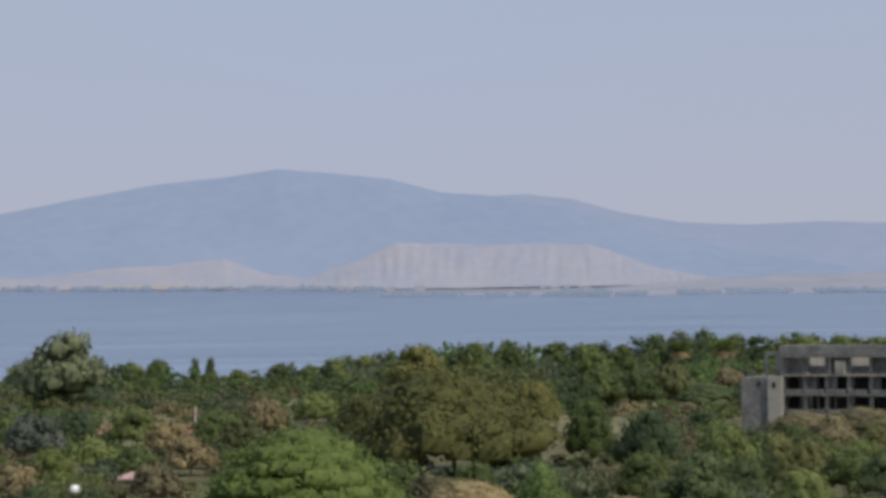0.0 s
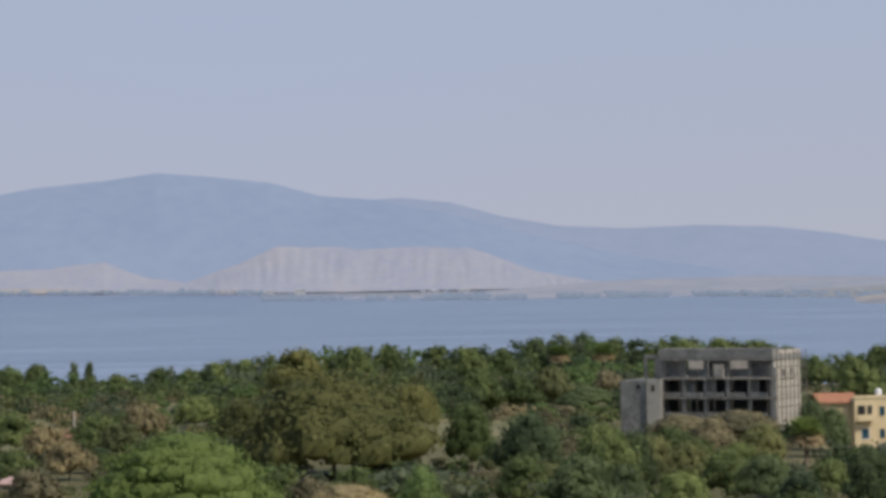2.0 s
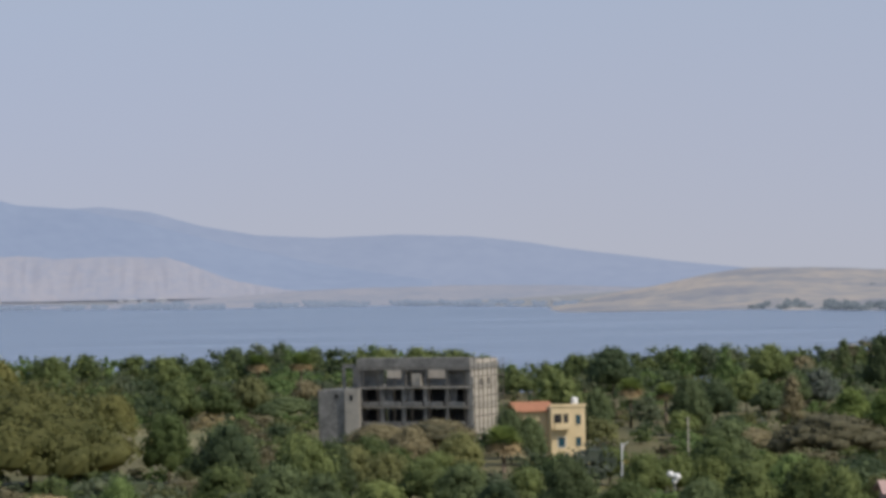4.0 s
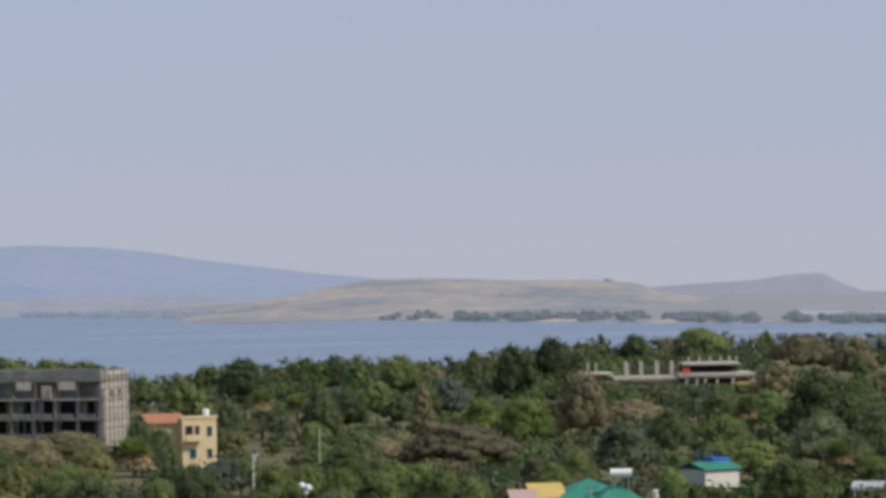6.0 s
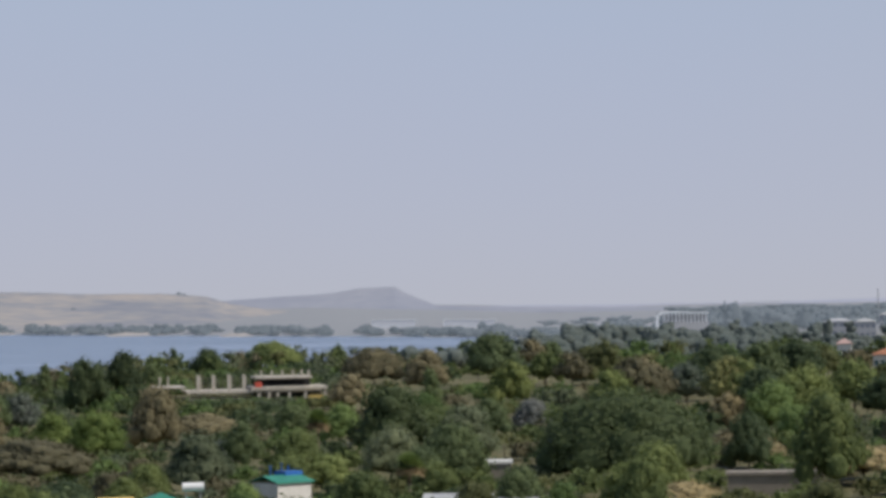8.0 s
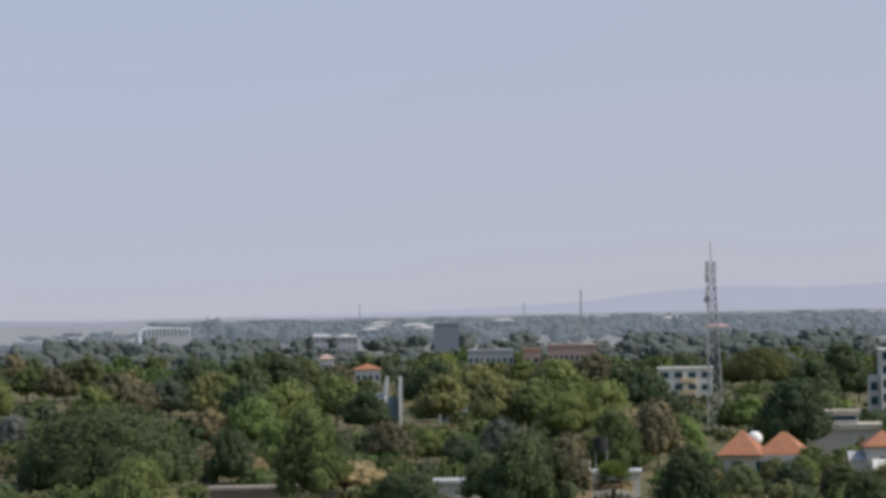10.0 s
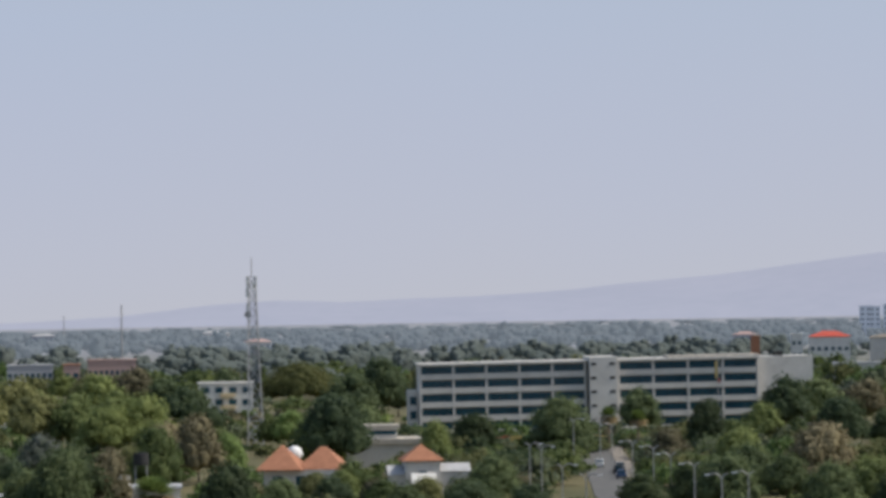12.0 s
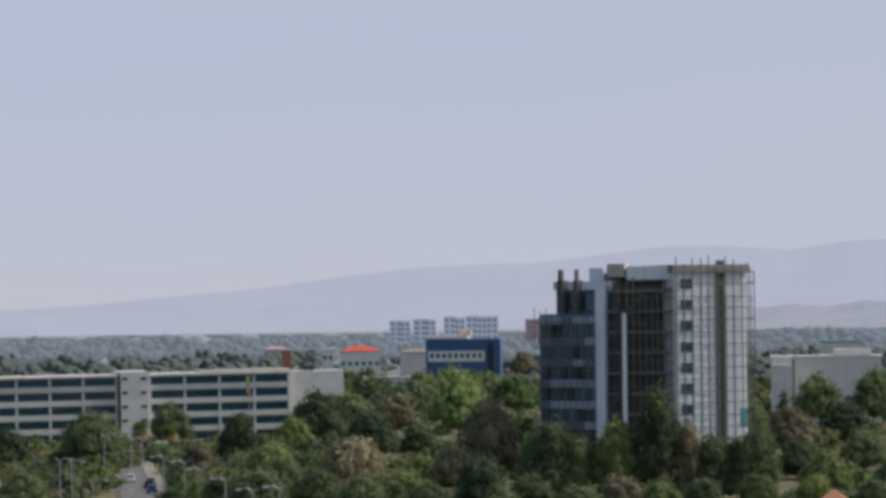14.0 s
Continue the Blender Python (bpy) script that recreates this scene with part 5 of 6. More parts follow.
        part("scaffold_pole", beam((1.3, y, 0), (1.3, y + random.uniform(-0.2, 0.2), 14.0 + random.uniform(-0.6, 0.8)), 0.15), M_WOOD, t)
    for k in range(8):
        h = 1.6 + k * 1.65
        if k % 2:
            part("scaffold_rail", beam((-W, -1.6, h + random.uniform(-0.2, 0.2)), (1.3, -1.6, h + random.uniform(-0.2, 0.2)), 0.09), M_WOOD, t)
        if k % 2 == 0:
            part("scaffold_rail", beam((1.4, -1.6, h), (1.4, D, h + random.uniform(-0.2, 0.2)), 0.13), M_WOOD, t)
    part("corner_sheet", boxes((0.25, 1.0, -1.3, -1.2, 0.0, 11.5)), M_CONC_LIGHT, t, "pale hanging sheet at the corner")


concrete_shell()


def window_parts(t, x, y, z, w, h, frame_m, along_y=False):
    """A framed pane, proud of the wall that faces -y (or +x when along_y)."""
    def fit(x0, x1, y0, y1, z0, z1):
        return (x - y0, x - y1, y + x0, y + x1, z0, z1) if along_y else (x + x0, x + x1, y + y0, y + y1, z0, z1)
    def blk(*r):
        a = fit(*r)
        return (min(a[0], a[1]), max(a[0], a[1]), min(a[2], a[3]), max(a[2], a[3]), a[4], a[5])
    wdw = part("window", boxes(blk(0, w, -0.03, 0.02, z, z + h)), M_GLASS, t)
    part("frame", boxes(blk(-0.1, 0, -0.08, 0.02, z - 0.1, z + h + 0.1), blk(w, w + 0.1, -0.08, 0.02, z - 0.1, z + h + 0.1), blk(0, w, -0.08, 0.02, z + h, z + h + 0.1), blk(0, w, -0.12, 0.02, z - 0.12, z)), frame_m, wdw)


def villa():
    t = thing("villa", 8.98, 575, "cream two-storey villa with a clay-tile roof", "house", twist=14)
    part("wall", boxes((0, 6.0, 0, 9, 0, 9.0), (-5.5, 0, 2.5, 9, 0, 8.2)), M_CREAM, t)
    part("parapet", boxes((-0.15, 6.15, -0.15, 0.25, 9.0, 9.5)), M_CREAM, t)
    part("roof", gable_roof(-5.5, 0.8, 2.2, 9, 8.2, 9.7), M_TILE, t, "weathered clay-tile roof")
    part("balcony", boxes((0.3, 3.2, -1.2, 0, 5.2, 5.4), (0.3, 3.2, -1.2, -1.0, 5.4, 6.3)), M_CREAM, t)
    # flat dark slab on the wall paints the shade of the doorway
    part("balcony_recess", boxes((0.5, 3.0, -0.05, 0.1, 5.5, 7.8)), M_DARK, t, "shaded balcony doorway")
    part("column", boxes((1.6, 1.9, -1.1, -0.8, 5.4, 8.0)), M_CREAM, t)
    window_parts(t, 4.3, 0, 6.0, 0.9, 1.6, M_CREAM)
    window_parts(t, 4.3, 0, 2.2, 0.9, 1.6, M_CREAM)
    window_parts(t, 1.2, 0, 2.2, 1.2, 1.6, M_WHITE)
    part("water_tank", joined(tube((5.2, 4, 9.2), (5.2, 4, 10.2), 0.6, 0.6, 14), ball((5.2, 4, 10.2), 0.6, 12, 0.5)), M_PLASTIC, t, "white plastic roof tank")


villa()


def column_site():
    """Concrete frame at an early stage: slabs, bare columns, red bricks."""
    t = thing("building_site", 15.78, 945, "concrete frame under construction with bare columns", "building site", twist=4)
    part("slab", boxes((0, 9, 0, 16, 4.4, 4.9)), M_CONC_LIGHT, t)
    part("slab", boxes((9, 47, -2, 18, 2.9, 3.6)), M_CONC_LIGHT, t)
    part("slab", boxes((27, 48.6, -3, 18, 3.6, 4.4)), M_CONC_LIGHT, t)
    part("upper_slab", boxes((29, 45, 3, 18, 6.6, 7.2)), M_CONC_LIGHT, t)
    part("base_wall", boxes((9, 29, -1.8, 17, 0, 1.4), (29, 35, 4, 17, 0, 3.0)), M_CONC_LIGHT, t)
    # dark sheets added under the slabs as their interior shade
    part("dark_interior", boxes((29, 48, 8, 8.3, 0, 3.6), (30, 45, 9, 9.3, 4.4, 6.6)), M_DARK, t)
    for x in (1.5, 3.8):
        part("column", boxes((x, x + 0.55, 0.4, 1.0, 4.9, 7.8)), M_CONC_LIGHT, t)
    for x in (12.0, 16.2, 20.6, 24.8):
        part("column", boxes((x, x + 0.75, -1.0, -0.2, 3.6, 8.1)), M_CONC_LIGHT, t)
        part("column", boxes((x + 1.8, x + 2.3, 12.0, 12.6, 3.6, 7.4)), M_CONC_LIGHT, t)
    for x in (29, 31.8, 34.2, 37.5, 42.0, 47.6):
        part("column", boxes((x, x + 0.7, -2.6, -1.9, 0, 3.6)), M_CONC_LIGHT, t)
    for x in (30.5, 33.5, 36.5, 39.5, 42, 44):
        part("column", boxes((x, x + 0.5, 5, 5.6, 7.2, 8.9)), M_CONC_LIGHT, t)
    for i in range(18):
        x = 10.0 + i * 1.1 + random.uniform(-0.3, 0.3)
        part("prop", beam((x, 4, 3.6), (x, 4, 7.2 + random.uniform(-0.6, 0.8)), 0.14), M_WOOD, t)
    part("brick_stack", boxes((28.2, 30.2, -2.4, -1.0, 4.4, 5.8)), M_RED, t, "stack of red bricks")
    part("site_tarpaulin", boxes((43.0, 47.0, -6, -4, 0.0, 2.0)), M_YELLOW, t, "yellow-green tarpaulin heap")


column_site()


def green_roof_house():
    t = thing("house", 15.55, 420, "house with a green hipped sheet-metal roof", "house", twist=10)
    part("wall", boxes((-4.6, 7.6, 0, 10, 0, 4.1)), M_OFFWHITE, t)
    part("roof", hip_roof(-1.5, 8.0, -0.5, 10, 4.1, 6.6), M_GREENROOF, t, "green painted sheet-metal roof")
    part("front_gable", hip_roof(3.0, 8.6, -3.4, 4.0, 3.9, 6.2, ridge=0.2), M_GREENROOF, t, "green painted sheet-metal roof")
    part("yellow_roof", gable_roof(-4.4, -0.6, 1, 9, 4.4, 6.0), M_YELLOW, t, "faded yellow sheet-metal roof")
    part("pink_roof", gable_roof(-7.2, -4.4, -1, 6, 4.0, 5.4), M_PINK, t, "faded pink sheet-metal roof")
    part("side_wall", boxes((-6.8, -4.6, -0.6, 6, 0, 4.1)), M_PINK, t)
    h = thing("solar_water_heater", 16.42, 420, "white cylindrical water tank on a roof frame", "water tank", z=0)
    part("tank", joined(tube((-1.35, 0, 7.5), (1.35, 0, 7.5), 0.55, 0.55, 16)), M_PLASTIC, h)
    for x in (-0.9, 0.9):
        part("leg", beam((x, -0.3, 5.2), (x, 0, 7.1), 0.12), M_STEEL, h)
        part("leg", beam((x, 0.6, 5.2), (x, 0, 7.1), 0.12), M_STEEL, h)
    q = thing("water_tank", 17.0, 414, "small white plastic water tank on a stand", "water tank", z=0)
    part("tank", joined(tube((0, 0, 4.6), (0, 0, 5.6), 0.42, 0.42, 14), ball((0, 0, 5.6), 0.42, 12, 0.4)), M_PLASTIC, q)
    part("stand", boxes((-0.5, 0.5, -0.5, 0.5, 0, 4.6)), M_OFFWHITE, q)


green_roof_house()


def shed():
    t = thing("shed", 18.42, 480, "white-walled shed with a green and blue roof", "shed", twist=38)
    part("wall", boxes((-6, 0, 0, 6, 0, 4.4)), M_OFFWHITE, t)
    part("roof", gable_roof(-6, 0, 0, 6, 4.4, 5.3), M_GREENROOF, t, "green sheet-metal roof")
    part("tarpaulin", boxes((-2.6, 0.5, 2.6, 5.2, 5.2, 5.9)), M_BRIGHTBLUE, t, "bright blue tarpaulin on the roof")
    for x, z in ((-4.2, 6.9), (-2.2, 7.2), (-1.0, 6.7)):
        part("blue_post", beam((x, 4.0, 5.0), (x, 4.0, z), 0.14), M_BRIGHTBLUE, t)


shed()


def plain_house(name, bearing, d, w, dep, h, wall_m, roof_m, label, rise_h=1.6, twist=0.0, flat=False, rows=0, cols=0, category="house"):
    """A plain block with a roof and rows of windows, for houses farther off."""
    t = thing(name, bearing, d, label, category, twist=twist)
    part("wall", boxes((-w / 2, w / 2, 0, dep, 0, h)), wall_m, t)
    if flat:
        part("roof", boxes((-w / 2 - 0.3, w / 2 + 0.3, -0.3, dep + 0.3, h, h + 0.45)), roof_m, t)
    else:
        part("roof", hip_roof(-w / 2, w / 2, 0, dep, h, h + rise_h), roof_m, t)
    for r in range(rows):
        for c in range(cols):
            sx = w / cols
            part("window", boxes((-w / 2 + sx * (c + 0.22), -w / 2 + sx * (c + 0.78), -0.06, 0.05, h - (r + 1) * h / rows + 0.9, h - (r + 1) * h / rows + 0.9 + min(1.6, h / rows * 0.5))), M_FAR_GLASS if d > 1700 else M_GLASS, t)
    return t


plain_house("low_building", 21.3, 448, 15.0, 12, 3.2, M_OFFWHITE, M_GREYSHEET, "low white building with a pale sheet roof", flat=True)
w2 = thing("water_tank", 21.1, 460, "round white plastic water tank on a roof", "water tank", z=0)
part("tank", joined(tube((0, 0, 3.65), (0, 0, 4.3), 0.55, 0.55, 14), ball((0, 0, 4.3), 0.55, 12, 0.7)), M_PLASTIC, w2)
plain_house("low_building", 21.58, 547, 4.6, 6, 2.9, M_PAVING, M_WHITE, "small building with a pale slanting roof", flat=True)
plain_house("low_building", 26.3, 500, 14, 6, 3.2, M_PAVING, M_PAVING, "low shed with a faded brown roof", flat=True)
plain_house("low_building", 30.0, 505, 12, 8, 3.4, M_OFFWHITE, M_GREYSHEET, "low white building half hidden by trees", flat=True)
plain_house("low_building", -5.32, 492, 3.6, 5, 2.0, M_PAVING, M_PINK, "small hut with a faded pink roof", rise_h=1.0)
sat = thing("satellite_dish", -6.3, 455, "white round satellite dish on a stand", "satellite dish", z=0)
part("dish", ball((0, 0, 3.0), 0.85, 14, 0.85), M_PLASTIC, sat)
part("stand", beam((0, 0, 0), (0, 0, 2.8), 0.15), M_STEEL, sat)
for b, d, h in ((-5.03, 520, 4.8), (-4.25, 690, 4.6)):
    u = thing("utility_pole", b, d, "grey concrete utility pole in the clearing", "pole", group="utility poles")
    part("pole", tube((0, 0, 0), (0, 0, h), 0.22, 0.16, 8), M_CONC_LIGHT, u)


def lakeside_hall():
    """Pale colonnaded hall far off above the trees, its roof sinking to one end."""
    t = thing("white_hall", 24.85, 2000, "pale colonnaded hall with a curved roof above the trees", "building", twist=6)
    part("wall", boxes((-13, 12.6, 3, 16, 0, 12.4)), M_FAR_GLASS, t)
    n = 12
    top = [14.3 - 1.6 * abs(i / n - 0.35) ** 1.5 for i in range(n + 1)]
    for i in range(n):
        x0, x1 = -13.6 + i * 2.25, -13.6 + (i + 1) * 2.25
        v = [(x0, 0, top[i] - 0.8), (x1, 0, top[i + 1] - 0.8), (x1, 17, top[i + 1] - 0.8), (x0, 17, top[i] - 0.8), (x0, 0, top[i]), (x1, 0, top[i + 1]), (x1, 17, top[i + 1]), (x0, 17, top[i])]
        part("roof_bay", (v, BOX_FACES), M_PANEL, t)
        part("column", boxes((x0 + 0.2, x0 + 0.95, 0.2, 1.4, 8.2, top[i] - 0.85)), M_PANEL, t)
    part("base", boxes((-13.6, 13.4, -0.5, 16, 0, 8.2)), M_FAR_WALL, t)
    part("tower", boxes((-18.2, -16.4, 0, 3, 0, 12.0)), M_PANEL, t)
    part("ramp", beam((-17.3, 1, 12.0), (-13.6, 1, 13.8), 1.0), M_PANEL, t)


lakeside_hall()


def fin_church():
    """White concrete building with two sloping fins and a cross wall."""
    t = thing("fin_building", 28.52, 760, "white concrete building with two tall sloping fins", "building")
    t.scale = (0.76, 0.76, 1.0)
    part("body", boxes((-6.0, 4.6, 2, 14, 0, 8.0)), M_WHITE, t)
    part("roof", gable_roof(-7, -0.5, 0, 12, 8.0, 9.4), M_GREYSHEET, t)
    for s in (-1, 1):
        x = -1.0 if s < 0 else 4.0
        v = [(x - s * -0.0 - 0.55, 0, 0), (x + 0.55, 0, 0), (x + 0.55, 9, 0), (x - 0.55, 9, 0), (x + (1.3 if s < 0 else 0.2) - 0.5, 0.5, 13.4), (x + (1.3 if s < 0 else 0.2) + 0.5, 0.5, 13.4), (x + 0.55, 6, 9), (x - 0.55, 6, 9)]
        part("fin", (v, BOX_FACES), M_WHITE, t, "tall sloping concrete fin")
    part("recess", boxes((-0.4, 3.6, 1.6, 1.9, 3.0, 8.6)), M_PANEL_BLUE, t, "blue-grey glazed recess")
    window_parts(t, -4.8, 2, 4.0, 2.2, 2.4, M_WHITE)


fin_church()
plain_house("white_block", 29.65, 830, 7.0, 9, 5.6, M_WHITE, M_WHITE, "white flat-roofed block among trees", flat=True, rows=2, cols=3)
plain_house("tiled_house", 28.2, 1050, 8, 8, 8.4, M_OFFWHITE, M_TILE, "house with an orange tile roof among trees", rise_h=2.0, rows=2, cols=4)
plain_house("tiled_house", 27.1, 1060, 3.5, 6, 8.6, M_OFFWHITE, M_TILE, "small orange brick house among trees", rise_h=1.5, rows=1, cols=2)
plain_house("tiled_house", 27.5, 1190, 5, 6, 9.2, M_WHITE, M_PINK, "pale house with a faded red roof", rise_h=2.0, rows=2, cols=3)
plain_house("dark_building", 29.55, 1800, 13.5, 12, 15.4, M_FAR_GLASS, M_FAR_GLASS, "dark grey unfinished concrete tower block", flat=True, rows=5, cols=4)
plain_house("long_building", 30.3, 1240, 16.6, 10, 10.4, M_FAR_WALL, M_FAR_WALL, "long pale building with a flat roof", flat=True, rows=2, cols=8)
plain_house("pink_building", 31.68, 1230, 17.5, 12, 12.1, M_PINK, M_PINK, "long pink rendered building", flat=True, rows=2, cols=9)
plain_house("pink_building", 31.0, 1230, 6, 10, 10.6, M_PINK, M_TILE, "small brick-red wing of a long pink building", flat=True, rows=2, cols=2)
for b, d, h in ((31.85, 1500, 32.5), (30.88, 2600, 24), (28.08, 2600, 24)):
    u = thing("antenna_mast", b, d, "thin grey antenna mast above the trees", "mast", group="antenna masts")
    part("pole", tube((0, 0, 0), (0, 0, h), 0.55, 0.3, 8), M_STEEL, u)
for i in range(13):
    b, d = float(rng.uniform(26.5, 46)), float(rng.uniform(1750, 2750))
    plain_house("town_house", b, d, float(rng.uniform(8, 22)), 10, float(rng.uniform(7.0, 9.5)), (M_FAR_WALL, M_OFFWHITE, M_FAR_WALL)[i % 3], (M_GREYSHEET, M_FAR_WALL, M_PINK, M_GREYSHEET)[i % 4], "pale town house among hazy trees", rise_h=1.8, rows=2, cols=4)
for i in range(22):
    b = (-7.4, -7.2, -7.0, -6.7, -3.9, -3.7, -3.4, -1.9, -1.7, -1.5, -1.1, -0.9, -0.4, 1.7, 1.9, 2.1, 2.4, 3.3, 4.9, 5.4, 9.1, 10.9)[i]
    d = along(b, FAR_SHORE) + 45
    plain_house("lakeside_house", b, d, float(rng.uniform(7, 17)), 8, float(rng.uniform(4, 7)), M_FAR_WALL, M_FAR_WALL, "pale house on the far lake shore", rise_h=1.5)
for b, w in ((19.75, 22), (20.1, 12), (20.9, 16), (21.3, 26)):
    plain_house("greenhouse", b, 2480, w, 14, 5.2, M_FAR_TOWER, M_FAR_TOWER, "pale roofed shed on the far lake shore", flat=True)


# ---- town side ----
def lattice_tower():
    t = thing("lattice_mast", 34.1, 751, "grey steel lattice telecom tower with antennas", "tower")
    lean = -0.55
    H = 42.4

    def leg_at(k, z):
        w = 1.75 - 1.05 * min(1.0, z / 34)
        return (((-1, 1, 1, -1)[k]) * w + lean * z / H, ((-1, -1, 1, 1)[k]) * w, z)
    levels = [0, 3, 6, 9, 12, 15, 18, 20.5, 23, 25.5, 28, 30, 32, 34, 36, 38]
    for k in range(4):
        part("leg", beam(leg_at(k, 0), leg_at(k, 38), 0.26), M_STEEL, t)
    for z0, z1 in zip(levels, levels[1:]):
        for k in range(4):
            m = (k + 1) % 4
            part("brace", joined(beam(leg_at(k, z0), leg_at(m, z1), 0.15), beam(leg_at(m, z0), leg_at(k, z1), 0.15), beam(leg_at(k, z1), leg_at(m, z1), 0.15)), M_STEEL, t)
    for z, x, y in ((37, -1.1, -0.8), (37, 0.9, -0.8), (34.6, -1.2, -0.9), (34.4, 0.8, -0.8), (31, -1.2, -0.9), (36, 0.2, -1.3)):
        part("panel_antenna", boxes((x - 0.22 + lean * z / H, x + 0.22 + lean * z / H, y - 0.1, y + 0.15, z - 1.1, z + 1.1)), M_PLASTIC, t)
    part("dish", joined(tube((-1.1 + lean * 0.7, -1.2, 29.6), (-1.1 + lean * 0.7, -0.9, 29.6), 0.75, 0.6, 14)), M_STEEL, t)
    part("dish", joined(tube((0.2, -1.3, 21.2), (0.2, -1.0, 21.2), 0.6, 0.5, 14)), M_STEEL, t)
    part("rod", beam((lean * 0.9, 0, 38), (lean, 0, H), 0.16), M_STEEL, t)


lattice_tower()


def long_block():
    """Five-storey slab building with ribbon windows and a stair block."""
    t = thing("office_block", 36.9, 803, "long white five-storey building with ribbon windows", "building", twist=2.9, z=-0.75)
    t.matrix_basis = t.matrix_basis @ pose(0, 0, 0, 0, -0.55, 0)
    S, Z0 = 3.32, -0.6
    TOP = 17.6
    for x0, x1 in ((0, 40.0), (47.5, 81.5)):
        part("wall", boxes((x0, x1, 1.0, 14, Z0, TOP - 0.2)), M_OFFWHITE, t)
        part("roof_slab", boxes((x0 - 0.3, x1 + 0.3, -0.5, 14.4, TOP - 0.2, TOP + 0.3)), M_OFFWHITE, t)
        for r in range(5):
            z = TOP - 0.2 - (r + 1) * S
            part("spandrel", boxes((x0, x1, 0.0, 0.95, z, z + 1.22)), M_OFFWHITE, t)
            n = round((x1 - x0) / 8.0)
            for c in range(n):
                a, b = x0 + 0.5 + c * (x1 - x0 - 0.5) / n, x0 + (c + 1) * (x1 - x0 - 0.5) / n
                w = part("window", boxes((a, b, 0.62, 0.98, z + 1.22, z + S - 0.24)), M_GLASS, t)
                for q in range(1, 5):
                    xx = a + (b - a) * q / 5
                    part("mullion", boxes((xx - 0.05, xx + 0.05, 0.54, 0.61, z + 1.22, z + S - 0.24)), M_DARK, w)
            part("lintel", boxes((x0, x1, 0.45, 0.95, z + S - 0.24, z + S)), M_OFFWHITE, t)
        n = round((x1 - x0) / 8.0)
        for c in range(n + 1):
            x = x0 + c * (x1 - x0 - 0.5) / n
            part("pier", boxes((x, x + 0.5, -0.06, 0.9, Z0, TOP - 0.25)), M_OFFWHITE, t)
    part("stair_block", boxes((40.6, 47.2, -2.2, 14, Z0, TOP + 1.0)), M_OFFWHITE, t, "plain white stair block")
    for r in range(5):
        for x in (40.9, 45.4):
            part("slot_window", boxes((x, x + 1.3, -2.26, -2.15, TOP - 1.0 - r * S, TOP - 0.4 - r * S)), M_DARK, t)
    part("end_wall", boxes((81.6, 95.0, 2.0, 14, Z0, TOP + 0.1)), M_OFFWHITE, t, "blank white end wall")
    part("side_annex", boxes((-2.6, -0.1, 4, 12, Z0, 11.5)), M_OFFWHITE, t)
    part("annex_window", boxes((-2.2, -0.6, 3.93, 4.05, 8.0, 10.0)), M_GLASS, t)
    part("annex_window", boxes((-2.2, -0.6, 3.93, 4.05, 4.6, 6.6)), M_GLASS, t)
    part("roof_tank", boxes((86, 88.2, 5, 7, TOP + 0.1, TOP + 1.2)), M_DARK, t, "dark roof tank")
    part("roof_sheet", boxes((60, 82, 2, 13, TOP + 0.3, TOP + 0.75)), M_CONC_LIGHT, t, "sun-bleached pale roof sheet")
    fl = thing("flag", 41.96, 770, "green and yellow flag on a tall pole", "flag")
    part("pole", tube((0, 0, 0), (0, 0, 18.2), 0.12, 0.08, 8), M_STEEL, fl)
    part("cloth", boxes((-0.65, 0.0, -0.05, 0.05, 13.6, 17.6)), M_YELLOW, fl, "yellow hanging flag cloth")
    part("cloth_band", boxes((0.05, 0.5, -0.05, 0.05, 12.6, 13.6)), M_RED, fl, "red hem of the flag")


long_block()
for i in range(9):
    b = thing("banner_fence", 38.3 + i * 0.24, 745, "low fence strung with red, yellow and green bunting", "fence", group="bunting fence")
    part("panel", boxes((-1.6, 1.6, 0, 0.12, 0.9, 2.0)), (M_RED, M_YELLOW, M_GREENROOF)[i % 3], b)
    part("post", boxes((-1.75, -1.6, -0.05, 0.15, 0, 2.2)), M_CONC_LIGHT, b)


def street_lamp():
    t = thing("street_lamp", 40.5, 545, "tall grey street lamp with curved double arms", "street lamp", group="street lamps")
    part("pole", tube((0, 0, 0), (0, 0, 8.3), 0.11, 0.08, 8), M_STEEL, t)
    pts = [(0, 0, 8.3), (-0.25, 0, 8.85), (-0.8, 0, 9.15), (-1.6, 0, 9.0)]
    part("arm", joined(*[tube(a, b, 0.09, 0.08, 6) for a, b in zip(pts, pts[1:])]), M_STEEL, t)
    part("arm", joined(*[tube((-a[0], a[1], a[2]), (-b[0], b[1], b[2]), 0.09, 0.08, 6) for a, b in zip(pts[:3], pts[1:3])]), M_STEEL, t)
    part("lamp_head", boxes((-2.2, -1.5, -0.16, 0.16, 8.85, 9.02)), M_PLASTIC, t)
    return t


lamp = street_lamp()
for b, d, turn in ((40.85, 525, 0), (41.14, 500, 0), (41.54, 470, 0), (42.0, 440, 0), (42.45, 445, 0), (38.75, 540, 180), (38.95, 530, 180), (39.3, 470, 180), (39.7, 442, 180), (39.95, 640, 0), (39.5, 650, 180), (40.15, 620, 0)):
    copy_thing(lamp, Matrix.Translation(spot(b, d)) @ pose(0, 0, 0, 0, 0, -b + turn))


